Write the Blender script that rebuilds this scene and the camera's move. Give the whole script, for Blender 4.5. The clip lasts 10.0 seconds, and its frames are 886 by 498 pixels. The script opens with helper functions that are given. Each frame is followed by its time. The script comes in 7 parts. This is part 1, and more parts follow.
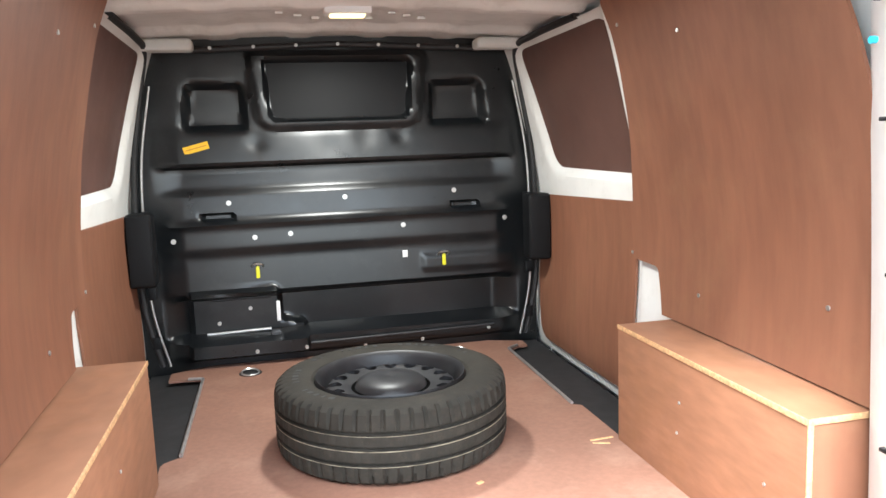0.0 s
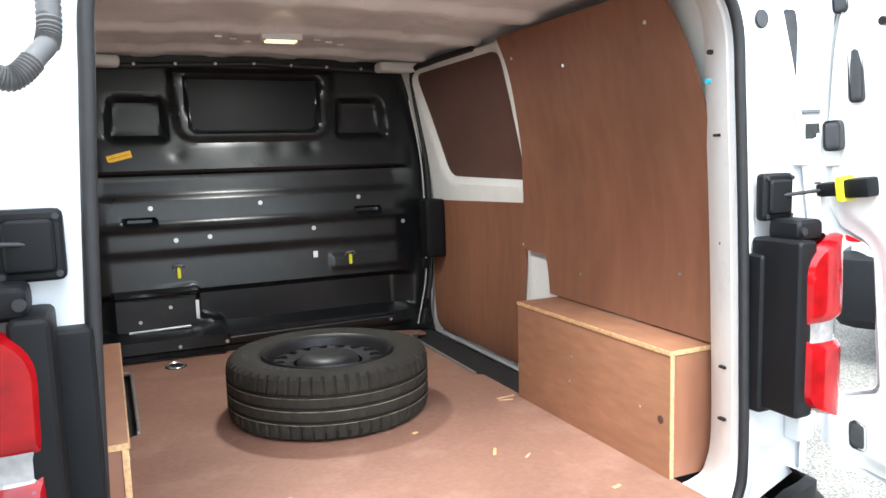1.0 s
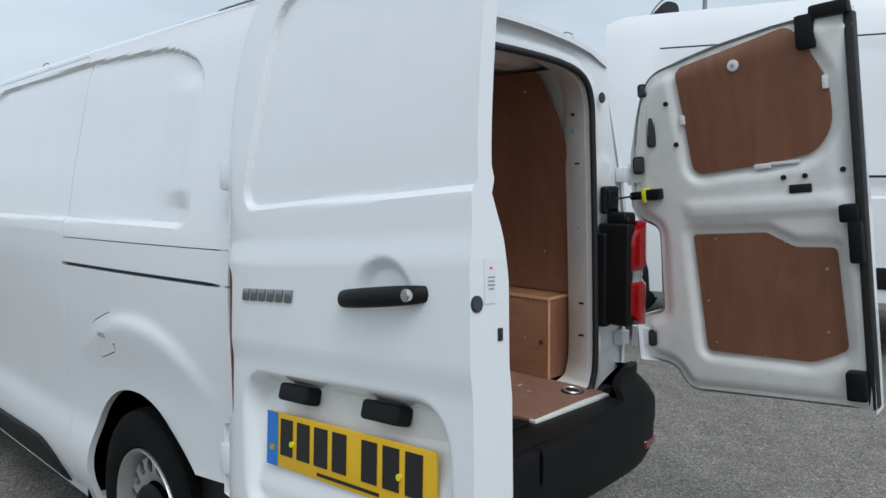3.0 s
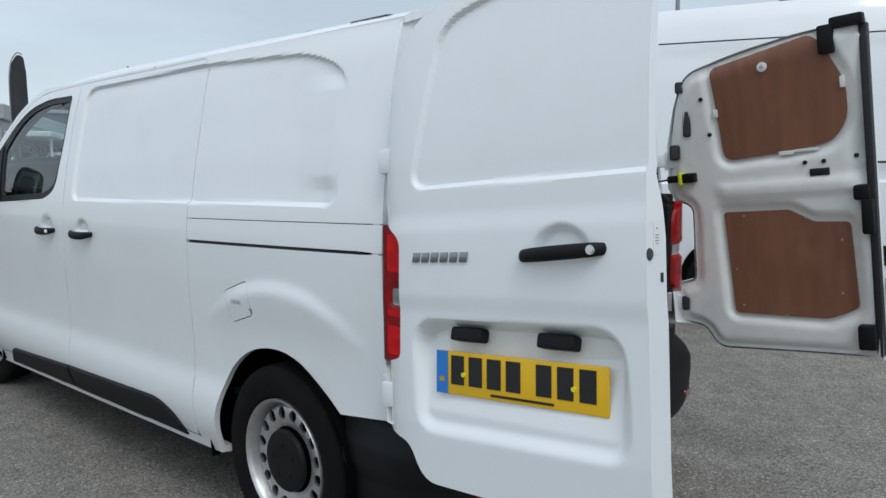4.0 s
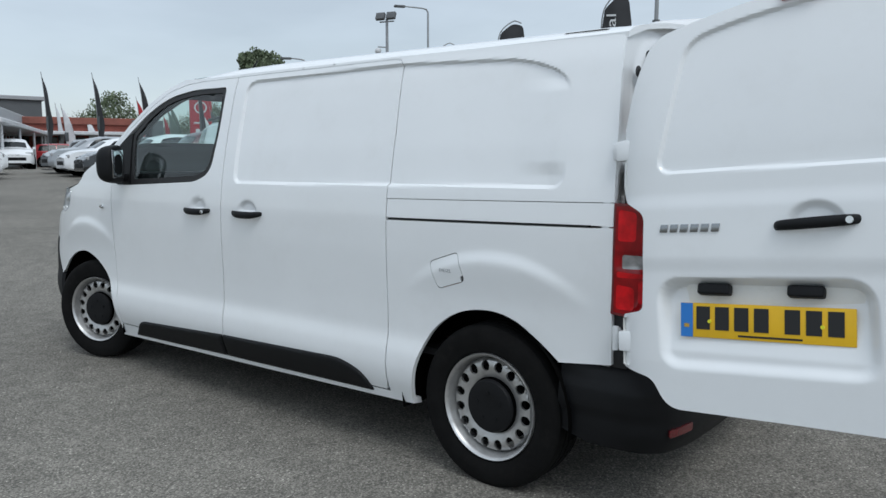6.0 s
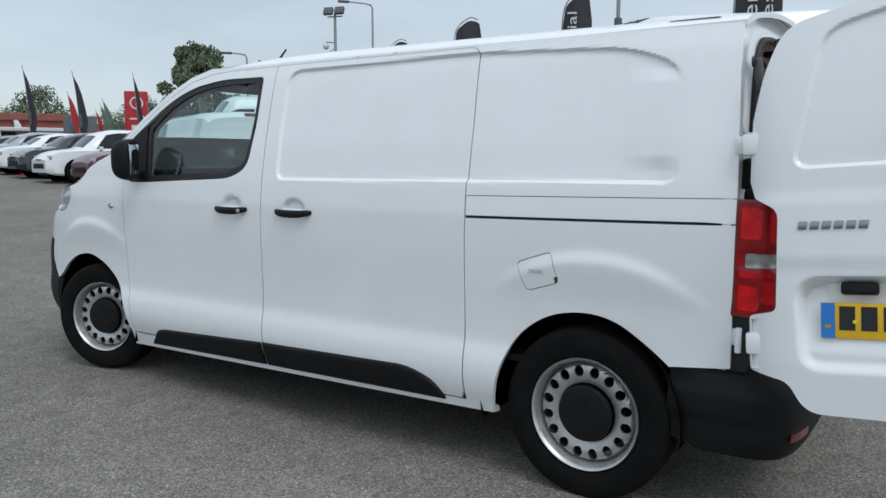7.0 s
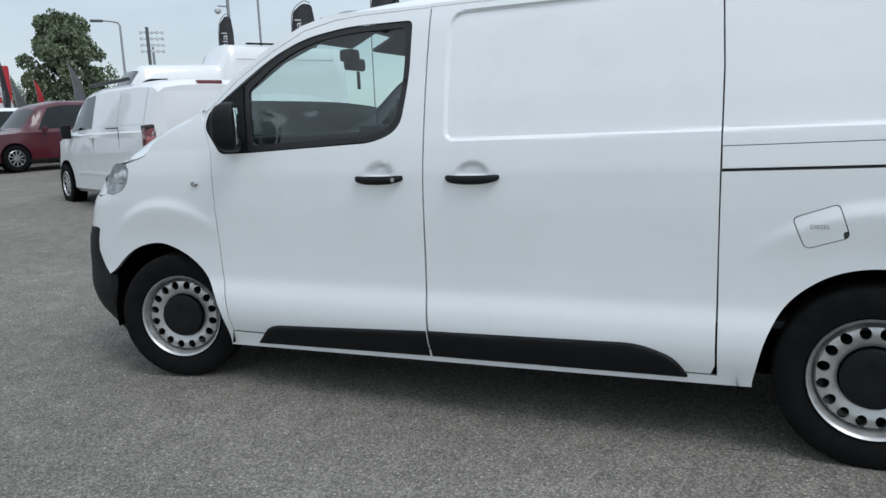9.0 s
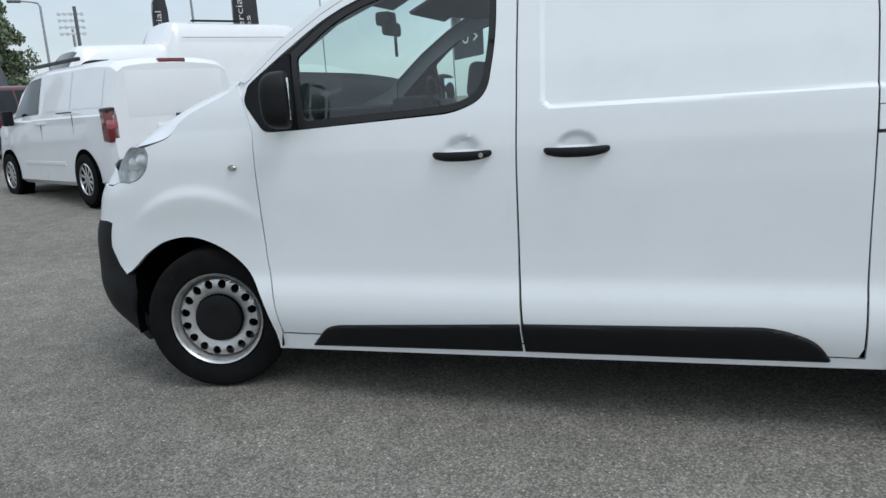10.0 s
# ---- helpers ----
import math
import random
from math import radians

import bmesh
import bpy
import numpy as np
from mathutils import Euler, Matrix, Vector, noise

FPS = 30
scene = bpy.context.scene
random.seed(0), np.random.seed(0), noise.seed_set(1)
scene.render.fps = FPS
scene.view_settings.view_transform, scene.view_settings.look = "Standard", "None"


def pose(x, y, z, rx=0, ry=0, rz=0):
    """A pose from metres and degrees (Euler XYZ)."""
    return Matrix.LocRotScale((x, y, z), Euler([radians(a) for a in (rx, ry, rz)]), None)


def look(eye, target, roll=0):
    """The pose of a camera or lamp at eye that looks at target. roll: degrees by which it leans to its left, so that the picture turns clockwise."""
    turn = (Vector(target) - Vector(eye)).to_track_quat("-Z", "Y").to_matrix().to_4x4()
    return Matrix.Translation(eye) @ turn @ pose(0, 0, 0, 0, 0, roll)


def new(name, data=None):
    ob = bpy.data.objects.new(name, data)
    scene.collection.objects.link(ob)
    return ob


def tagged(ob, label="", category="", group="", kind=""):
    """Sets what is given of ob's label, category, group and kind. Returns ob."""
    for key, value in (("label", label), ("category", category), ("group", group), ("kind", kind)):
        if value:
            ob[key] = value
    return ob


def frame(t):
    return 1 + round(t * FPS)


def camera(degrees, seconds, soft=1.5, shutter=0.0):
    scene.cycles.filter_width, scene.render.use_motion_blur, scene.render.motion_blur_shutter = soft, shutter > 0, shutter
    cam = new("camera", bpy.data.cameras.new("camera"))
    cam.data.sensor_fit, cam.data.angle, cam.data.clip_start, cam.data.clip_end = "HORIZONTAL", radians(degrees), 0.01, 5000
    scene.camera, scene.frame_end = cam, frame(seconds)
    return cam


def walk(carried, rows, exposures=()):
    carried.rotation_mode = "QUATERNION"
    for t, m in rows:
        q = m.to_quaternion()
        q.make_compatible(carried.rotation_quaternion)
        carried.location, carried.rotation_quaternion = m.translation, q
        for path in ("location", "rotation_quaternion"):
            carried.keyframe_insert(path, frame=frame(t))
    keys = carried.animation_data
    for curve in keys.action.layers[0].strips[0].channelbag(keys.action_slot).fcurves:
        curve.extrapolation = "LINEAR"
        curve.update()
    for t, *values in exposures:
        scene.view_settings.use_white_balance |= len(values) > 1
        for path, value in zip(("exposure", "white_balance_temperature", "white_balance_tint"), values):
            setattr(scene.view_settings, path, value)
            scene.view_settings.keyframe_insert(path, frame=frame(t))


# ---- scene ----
cam = camera(61.3, 10.0)
PATH = [
    (0, (-0.297, -1.482, 1.422), (0.137, 0.45, 1.141), -2.1),
    (0.5, (-0.446, -1.656, 1.406), (0.152, 0.235, 1.148), -1.7),
    (1, (-0.65, -1.806, 1.406), (0.162, 0.005, 1.157), -1.6),
    (1.5, (-0.908, -1.969, 1.414), (0.103, -0.259, 1.186), -1.6),
    (2, (-1.186, -2.107, 1.398), (-0.013, -0.5, 1.193), -0.7),
    (2.2, (-1.305, -2.124, 1.409), (-0.057, -0.575, 1.204), -0.4),
    (3.3, (-1.989, -2.212, 1.367), (-0.571, -0.814, 1.18), -0.57),
    (3.5, (-2.108, -2.212, 1.378), (-0.679, -0.827, 1.181), -0.54),
    (4, (-2.405, -2.162, 1.369), (-0.94, -0.817, 1.155), -0.8),
    (4.5, (-2.691, -2.119, 1.365), (-1.197, -0.806, 1.155), -0.06),
    (5, (-2.984, -2.061, 1.357), (-1.475, -0.765, 1.146), 0.72),
    (5.5, (-3.238, -1.93, 1.359), (-1.711, -0.659, 1.134), 0.3),
    (7, (-3.602, -1.104, 1.343), (-1.942, -0.015, 1.104), -0.0),
    (7.5, (-3.716, -0.754, 1.338), (-2.012, 0.262, 1.079), -0.4),
    (8, (-3.761, -0.394, 1.319), (-2.033, 0.571, 1.031), -1.2),
    (8.5, (-3.814, -0.025, 1.316), (-2.054, 0.875, 1.009), -2.0),
    (9, (-3.869, 0.34, 1.318), (-2.072, 1.152, 0.985), -2.4),
    (9.5, (-3.821, 0.706, 1.314), (-1.998, 1.442, 0.946), -3.0),
    (10, (-3.738, 1.064, 1.308), (-1.892, 1.725, 0.91), -3.9),
]
walk(cam, [(t, look(eye, target, roll)) for t, eye, target, roll in PATH], ((0.0, 3.0), (0.5, 2.8), (1.0, 2.25), (1.5, 1.45), (2.0, 0.53), (2.2, 0.25), (3.3, -0.28), (7.5, -0.28), (8.5, -0.22), (9.5, -0.15), (10.0, -0.12)))

# ---------------------------------------------------------------- world and light
world = bpy.data.worlds.new("overcast_sky")
scene.world = world
world.use_nodes = True
wn, wl = world.node_tree.nodes, world.node_tree.links
wn.clear()
w_out = wn.new("ShaderNodeOutputWorld")
w_bg = wn.new("ShaderNodeBackground")
w_sky = wn.new("ShaderNodeTexSky")
w_sky.sky_type = "NISHITA"
w_sky.sun_disc = False
w_sky.sun_elevation = radians(52)
w_sky.sun_rotation = radians(204)
w_tc = wn.new("ShaderNodeTexCoord")
w_sep = wn.new("ShaderNodeSeparateXYZ")
w_ramp = wn.new("ShaderNodeValToRGB")
w_ramp.color_ramp.elements[0].position = 0.0
w_ramp.color_ramp.elements[0].color = (0.575, 0.655, 0.72, 1)
w_ramp.color_ramp.elements[1].position = 0.75
w_ramp.color_ramp.elements[1].color = (1.10, 1.22, 1.33, 1)
w_noise = wn.new("ShaderNodeTexNoise")
w_noise.inputs["Scale"].default_value = 2.2
w_noise.inputs["Detail"].default_value = 5
w_map = wn.new("ShaderNodeMapping")
w_map.inputs["Scale"].default_value = (1, 1, 3.5)
w_cl = wn.new("ShaderNodeMapRange")
w_cl.inputs["From Min"].default_value = 0.3
w_cl.inputs["From Max"].default_value = 0.7
w_cl.inputs["To Min"].default_value = 0.80
w_cl.inputs["To Max"].default_value = 1.10
w_mul = wn.new("ShaderNodeVectorMath")
w_mul.operation = "MULTIPLY"
w_skys = wn.new("ShaderNodeVectorMath")
w_skys.operation = "SCALE"
w_skys.inputs["Scale"].default_value = 0.05
w_add = wn.new("ShaderNodeVectorMath")
w_add.operation = "ADD"
wl.new(w_tc.outputs["Generated"], w_sep.inputs[0])
wl.new(w_sep.outputs["Z"], w_ramp.inputs[0])
wl.new(w_tc.outputs["Generated"], w_map.inputs[0])
wl.new(w_map.outputs[0], w_noise.inputs["Vector"])
wl.new(w_noise.outputs[0], w_cl.inputs["Value"])
wl.new(w_ramp.outputs[0], w_mul.inputs[0])
wl.new(w_cl.outputs[0], w_mul.inputs[1])
wl.new(w_sky.outputs[0], w_skys.inputs[0])
wl.new(w_mul.outputs[0], w_add.inputs[0])
wl.new(w_skys.outputs[0], w_add.inputs[1])
wl.new(w_add.outputs[0], w_bg.inputs["Color"])
w_bg.inputs["Strength"].default_value = 0.88
wl.new(w_bg.outputs[0], w_out.inputs[0])

sun = new("sun", bpy.data.lights.new("sun", "SUN"))
sun.data.energy = 1.35
sun.data.angle = radians(25)
sun.data.color = (0.94, 0.98, 1.0)
sun.matrix_world = look((-3.5, -8, 12), (0, 0, 0))


# ---------------------------------------------------------------- materials
def mat(name, color, rough=0.5, metal=0.0, coat=0.0, vary=0.0, scale=6.0, fine=0.0, fine_scale=300.0,
        bump=0.0, bump_scale=120.0, spec=0.5, dirt=None, dirt_amount=0.0, stretch=(1, 1, 1), glass=False, emit=0.0, per=0.0):
    """A procedural surface: base colour varied at two scales, relief, dirt and gloss."""
    m = bpy.data.materials.new(name)
    m.use_nodes = True
    n, k = m.node_tree.nodes, m.node_tree.links
    b = n["Principled BSDF"]
    b.inputs["Roughness"].default_value = rough
    b.inputs["Metallic"].default_value = metal
    b.inputs["Coat Weight"].default_value = coat
    b.inputs["Coat Roughness"].default_value = 0.04
    b.inputs["Specular IOR Level"].default_value = spec
    b.inputs["Base Color"].default_value = (*color, 1)
    m.diffuse_color = (*color, 1)
    if emit:
        b.inputs["Emission Color"].default_value = (*color, 1)
        b.inputs["Emission Strength"].default_value = emit
    if glass:
        b.inputs["Transmission Weight"].default_value = 1.0
        b.inputs["IOR"].default_value = 1.3
    if not (vary or fine or bump or dirt_amount or per):
        return m
    tc = n.new("ShaderNodeTexCoord")
    mp = n.new("ShaderNodeMapping")
    mp.inputs["Scale"].default_value = stretch
    k.new(tc.outputs["Object"], mp.inputs[0])
    last = None
    for amount, sc, det in ((vary, scale, 5), (fine, fine_scale, 2)):
        if not amount:
            continue
        t = n.new("ShaderNodeTexNoise")
        t.inputs["Scale"].default_value = sc
        t.inputs["Detail"].default_value = det
        k.new(mp.outputs[0], t.inputs["Vector"])
        r = n.new("ShaderNodeMapRange")
        r.inputs["From Min"].default_value = 0.3
        r.inputs["From Max"].default_value = 0.7
        r.inputs["To Min"].default_value = 1 - amount
        r.inputs["To Max"].default_value = 1 + amount
        k.new(t.outputs[0], r.inputs["Value"])
        v = n.new("ShaderNodeVectorMath")
        v.operation = "MULTIPLY"
        if last is None:
            v.inputs[0].default_value = color
        else:
            k.new(last, v.inputs[0])
        k.new(r.outputs[0], v.inputs[1])
        last = v.outputs[0]
    if per:
        oi = n.new("ShaderNodeObjectInfo")
        r = n.new("ShaderNodeMapRange")
        r.inputs["To Min"].default_value = 1 - per
        r.inputs["To Max"].default_value = 1 + per
        k.new(oi.outputs["Random"], r.inputs["Value"])
        v = n.new("ShaderNodeVectorMath")
        v.operation = "MULTIPLY"
        if last is None:
            v.inputs[0].default_value = color
        else:
            k.new(last, v.inputs[0])
        k.new(r.outputs[0], v.inputs[1])
        last = v.outputs[0]
    if dirt_amount:
        t = n.new("ShaderNodeTexNoise")
        t.inputs["Scale"].default_value = scale * 1.7
        t.inputs["Detail"].default_value = 8
        t.inputs["Roughness"].default_value = 0.7
        k.new(tc.outputs["Object"], t.inputs["Vector"])
        r = n.new("ShaderNodeMapRange")
        r.inputs["From Min"].default_value = 0.52
        r.inputs["From Max"].default_value = 0.72
        r.inputs["To Max"].default_value = dirt_amount
        k.new(t.outputs[0], r.inputs["Value"])
        mx = n.new("ShaderNodeMix")
        mx.data_type = "RGBA"
        if last is None:
            mx.inputs["A"].default_value = (*color, 1)
        else:
            k.new(last, mx.inputs["A"])
        mx.inputs["B"].default_value = (*dirt, 1)
        k.new(r.outputs[0], mx.inputs["Factor"])
        last = mx.outputs["Result"]
        r2 = n.new("ShaderNodeMapRange")
        r2.inputs["To Min"].default_value = rough
        r2.inputs["To Max"].default_value = min(1, rough + 0.25)
        k.new(t.outputs[0], r2.inputs["Value"])
        k.new(r2.outputs[0], b.inputs["Roughness"])
    if last is not None:
        k.new(last, b.inputs["Base Color"])
    if bump:
        t = n.new("ShaderNodeTexNoise")
        t.inputs["Scale"].default_value = bump_scale
        t.inputs["Detail"].default_value = 3
        k.new(mp.outputs[0], t.inputs["Vector"])
        bp = n.new("ShaderNodeBump")
        bp.inputs["Strength"].default_value = bump
        bp.inputs["Distance"].default_value = 0.004
        k.new(t.outputs[0], bp.inputs["Height"])
        k.new(bp.outputs[0], b.inputs["Normal"])
    return m


WHITE = mat("white_van_paint", (0.82, 0.84, 0.85), 0.28, coat=0.9, vary=0.015, scale=3, dirt=(0.60, 0.59, 0.56), dirt_amount=0.10)
WHITE_IN = mat("white_inner_paint", (0.82, 0.82, 0.79), 0.42, coat=0.25, vary=0.04, scale=7, dirt=(0.50, 0.47, 0.41), dirt_amount=0.22)
CEIL = mat("greyish_roof_metal", (0.84, 0.82, 0.79), 0.34, coat=0.2, vary=0.10, scale=5, dirt=(0.42, 0.38, 0.33), dirt_amount=0.35)
PLASTIC = mat("black_grained_plastic", (0.0065, 0.007, 0.008), 0.55, vary=0.15, scale=9, bump=0.12, bump_scale=700, spec=0.22)
PLASTIC_GREY = mat("dark_grey_plastic", (0.05, 0.052, 0.055), 0.5, vary=0.1, scale=20, bump=0.1, bump_scale=500)
RUBBER = mat("black_rubber_seal", (0.014, 0.014, 0.015), 0.6, vary=0.2, scale=30)
TYRE = mat("tyre_rubber", (0.006, 0.006, 0.006), 0.85, vary=0.25, scale=14, bump=0.2, bump_scale=260, dirt=(0.020, 0.018, 0.016), dirt_amount=0.3, spec=0.15)
TAN_DUST = mat("tan_dust", (.20, .175, .13), .9, vary=.5, scale=30)
TYRE_DUSTY = mat("dusty_tyre_rubber", (0.026, 0.0235, 0.019), 0.75, vary=0.25, scale=14, bump=0.2, bump_scale=260, dirt=(0.075, 0.060, 0.045), dirt_amount=0.35, spec=0.3)
STEEL = mat("silver_painted_steel", (0.56, 0.56, 0.555), 0.30, metal=0.85, vary=0.06, scale=20, dirt=(0.22, 0.20, 0.18), dirt_amount=0.35)
STEEL_BLACK = mat("black_painted_steel", (0.018, 0.018, 0.020), 0.34, vary=0.2, scale=12, dirt=(0.10, 0.09, 0.08), dirt_amount=0.2)
BULK = mat("black_bulkhead_paint", (0.0055, 0.0068, 0.0080), 0.19, spec=0.6, coat=0.0, vary=0.2, scale=5, bump=0.03, bump_scale=6, dirt=(0.05, 0.05, 0.05), dirt_amount=0.25)
CHROME = mat("chrome", (0.72, 0.73, 0.74), 0.12, metal=1.0)
BADGE = mat("dull_chrome", (0.34, 0.35, 0.36), 0.22, metal=1.0)
SCREW = mat("zinc_screw", (0.62, 0.62, 0.60), 0.35, metal=0.8)
PLY = mat("film_faced_ply", (0.235, 0.100, 0.057), 0.38, vary=0.14, scale=2.4, fine=0.10, fine_scale=26, stretch=(1, 1, 0.18), bump=0.05, bump_scale=90, dirt=(0.33, 0.17, 0.09), dirt_amount=0.35)
PLY_BOX = mat("birch_ply_face", (0.32, 0.150, 0.083), 0.46, vary=0.10, scale=3.2, fine=0.12, fine_scale=34, stretch=(0.5, 0.3, 1.3), bump=0.05, bump_scale=70, dirt=(0.30, 0.14, 0.06), dirt_amount=0.4)
PLY_FLOOR = mat("ply_floor", (0.265, 0.138, 0.097), 0.44, vary=0.10, scale=3.5, fine=0.08, fine_scale=60, bump=0.06, bump_scale=220, dirt=(0.42, 0.26, 0.19), dirt_amount=0.45)
PLY_EDGE = mat("ply_cut_edge", (0.60, 0.36, 0.18), 0.7, vary=0.15, scale=30, fine=0.2, fine_scale=120)
DARK_PLY = mat("dark_hardboard", (0.105, 0.050, 0.038), 0.40, vary=0.14, scale=4, bump=0.04, bump_scale=200, dirt=(0.14, 0.08, 0.06), dirt_amount=0.3)
RED_LENS = mat("red_lamp_lens", (0.62, 0.005, 0.010), 0.14, coat=0.15, vary=0.35, scale=18, spec=0.35, bump=0.12, bump_scale=90)
RED_BODY = mat("deep_red_lens", (0.30, 0.002, 0.005), 0.14, coat=0.15, vary=0.25, scale=22, spec=0.4)
DARK_RED = mat("dark_red_lens", (0.14, 0.006, 0.010), 0.12, coat=1.0, vary=0.2, scale=20)
CLEAR_LENS = mat("clear_lamp_lens", (0.36, 0.36, 0.36), 0.10, metal=0.3, coat=1.0, vary=0.3, scale=35)
AMBER = mat("amber_lens", (0.65, 0.22, 0.02), 0.15, coat=1.0)
YELLOW = mat("yellow_plate", (0.80, 0.47, 0.012), 0.35, vary=0.04, scale=8, dirt=(0.5, 0.3, 0.05), dirt_amount=0.15)
YELLOW_HI = mat("yellow_plastic", (0.75, 0.72, 0.03), 0.45)
STICKER = mat("orange_sticker", (0.85, 0.48, 0.02), 0.5, vary=0.12, scale=60)
BLUE = mat("blue_band", (0.02, 0.19, 0.58), 0.4)
CYAN = mat("cyan_dot", (0.02, 0.45, 0.62), 0.5)
INK = mat("black_ink", (0.012, 0.012, 0.013), 0.4)
GREY_INK = mat("grey_ink", (0.25, 0.26, 0.27), 0.5)
RED_INK = mat("red_ink", (0.6, 0.02, 0.02), 0.5)
LABEL = mat("white_label", (0.78, 0.78, 0.78), 0.5)


def asphalt():
    """Worn asphalt: stones of the aggregate, each of its own shade, in a darker binder, with broad worn and damp patches."""
    m = bpy.data.materials.new("asphalt")
    m.use_nodes = True
    n, k = m.node_tree.nodes, m.node_tree.links
    b = n["Principled BSDF"]
    b.inputs["Roughness"].default_value = 0.9
    b.inputs["Specular IOR Level"].default_value = 0.3
    tc = n.new("ShaderNodeTexCoord")

    def rng(src, a, z, lo, hi):
        r = n.new("ShaderNodeMapRange")
        for q, v in zip(("From Min", "From Max", "To Min", "To Max"), (a, z, lo, hi)):
            r.inputs[q].default_value = v
        k.new(src, r.inputs["Value"])
        return r.outputs[0]

    def times(a, c):
        v = n.new("ShaderNodeVectorMath")
        v.operation = "MULTIPLY"
        if isinstance(a, tuple):
            v.inputs[0].default_value = a
        else:
            k.new(a, v.inputs[0])
        k.new(c, v.inputs[1])
        return v.outputs[0]

    def noise(sc, det=4):
        t = n.new("ShaderNodeTexNoise")
        t.inputs["Scale"].default_value = sc
        t.inputs["Detail"].default_value = det
        k.new(tc.outputs["Object"], t.inputs["Vector"])
        return t.outputs[0]
    vo = n.new("ShaderNodeTexVoronoi")
    vo.inputs["Scale"].default_value = 118
    k.new(tc.outputs["Object"], vo.inputs["Vector"])
    se = n.new("ShaderNodeSeparateColor")
    k.new(vo.outputs["Color"], se.inputs[0])
    col = times((0.196, 0.184, 0.161), rng(se.outputs[0], 0, 1, 0.58, 1.42))
    col = times(col, rng(se.outputs[1], 0.93, 0.98, 1.0, 1.7))
    col = times(col, rng(vo.outputs["Distance"], 0.25, 0.75, 1.12, 0.68))
    col = times(col, rng(noise(0.45, 5), 0.3, 0.7, 0.84, 1.16))
    col = times(col, rng(noise(6, 6), 0.3, 0.7, 0.85, 1.15))
    k.new(col, b.inputs["Base Color"])
    bp = n.new("ShaderNodeBump")
    bp.inputs["Strength"].default_value = 0.6
    bp.inputs["Distance"].default_value = 0.004
    k.new(rng(vo.outputs["Distance"], 0, 1, 1, 0), bp.inputs["Height"])
    k.new(bp.outputs[0], b.inputs["Normal"])
    return m


ASPHALT = asphalt()
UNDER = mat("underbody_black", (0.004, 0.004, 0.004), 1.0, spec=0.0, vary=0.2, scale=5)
CARPET = mat("black_step_well", (0.020, 0.021, 0.023), 0.7, vary=0.3, scale=20, bump=0.2, bump_scale=150)
HOSE = mat("grey_rubber_hose", (0.085, 0.085, 0.085), 0.55, vary=0.15, scale=40)
FOAM = mat("dark_cap", (0.045, 0.047, 0.050), 0.6, vary=0.1, scale=60)
FABRIC = mat("dark_seat_fabric", (0.016, 0.017, 0.019), 0.85, vary=0.2, scale=30, bump=0.2, bump_scale=400)
MIRROR = mat("mirror_glass", (0.85, 0.87, 0.88), 0.02, metal=1.0)
AMBER_LIGHT = mat("warm_lamp_cover", (0.85, 0.62, 0.28), 0.3, emit=0.6)


def thin_glass(name, tint, gloss=0.04):
    """A window pane: it lets light straight through, tinted, and mirrors a little more at a slant."""
    m = bpy.data.materials.new(name)
    m.use_nodes = True
    n, k = m.node_tree.nodes, m.node_tree.links
    n.remove(n["Principled BSDF"])
    tr = n.new("ShaderNodeBsdfTransparent")
    tr.inputs["Color"].default_value = (*tint, 1)
    gl = n.new("ShaderNodeBsdfGlossy")
    gl.inputs["Roughness"].default_value = 0.02
    lw = n.new("ShaderNodeLayerWeight")
    lw.inputs["Blend"].default_value = 0.5
    pw = n.new("ShaderNodeMath")
    pw.operation = "POWER"
    pw.inputs[1].default_value = 5.0
    k.new(lw.outputs["Facing"], pw.inputs[0])
    fr = n.new("ShaderNodeMath")
    fr.operation = "MULTIPLY_ADD"
    fr.inputs[1].default_value = 0.9
    fr.inputs[2].default_value = gloss
    k.new(pw.outputs[0], fr.inputs[0])
    mx = n.new("ShaderNodeMixShader")
    k.new(fr.outputs[0], mx.inputs[0])
    k.new(tr.outputs[0], mx.inputs[1])
    k.new(gl.outputs[0], mx.inputs[2])
    k.new(mx.outputs[0], n["Material Output"].inputs[0])
    return m


GLASS = thin_glass("green_tinted_glass", (0.82, 0.94, 0.925), 0.08)
SCREEN = thin_glass("windscreen_glass", (0.84, 0.93, 0.915))
CAR_GLASS = mat("dark_car_glass", (0.014, 0.018, 0.02), 0.08, vary=0.3, scale=2, spec=0.3)


# ---------------------------------------------------------------- mesh helpers
def part(name, bm, material, parent=None, label="", smooth=35):
    me = bpy.data.meshes.new(name)
    if isinstance(bm, tuple):
        me.from_pydata(*bm)
    else:
        bm.normal_update()
        bm.to_mesh(me)
        bm.free()
    mats = material if isinstance(material, (list, tuple)) else [material]
    for mm in mats:
        me.materials.append(mm)
    if smooth:
        me.shade_smooth()
        me.set_sharp_from_angle(angle=radians(smooth))
    ob = new(name, me)
    if parent is not None:
        ob.parent = parent
    if label:
        ob["label"] = label
    return ob


def empty(name, m=None):
    e = new(name)
    e.empty_display_size = 0.2
    if m is not None:
        e.matrix_world = m
    return e


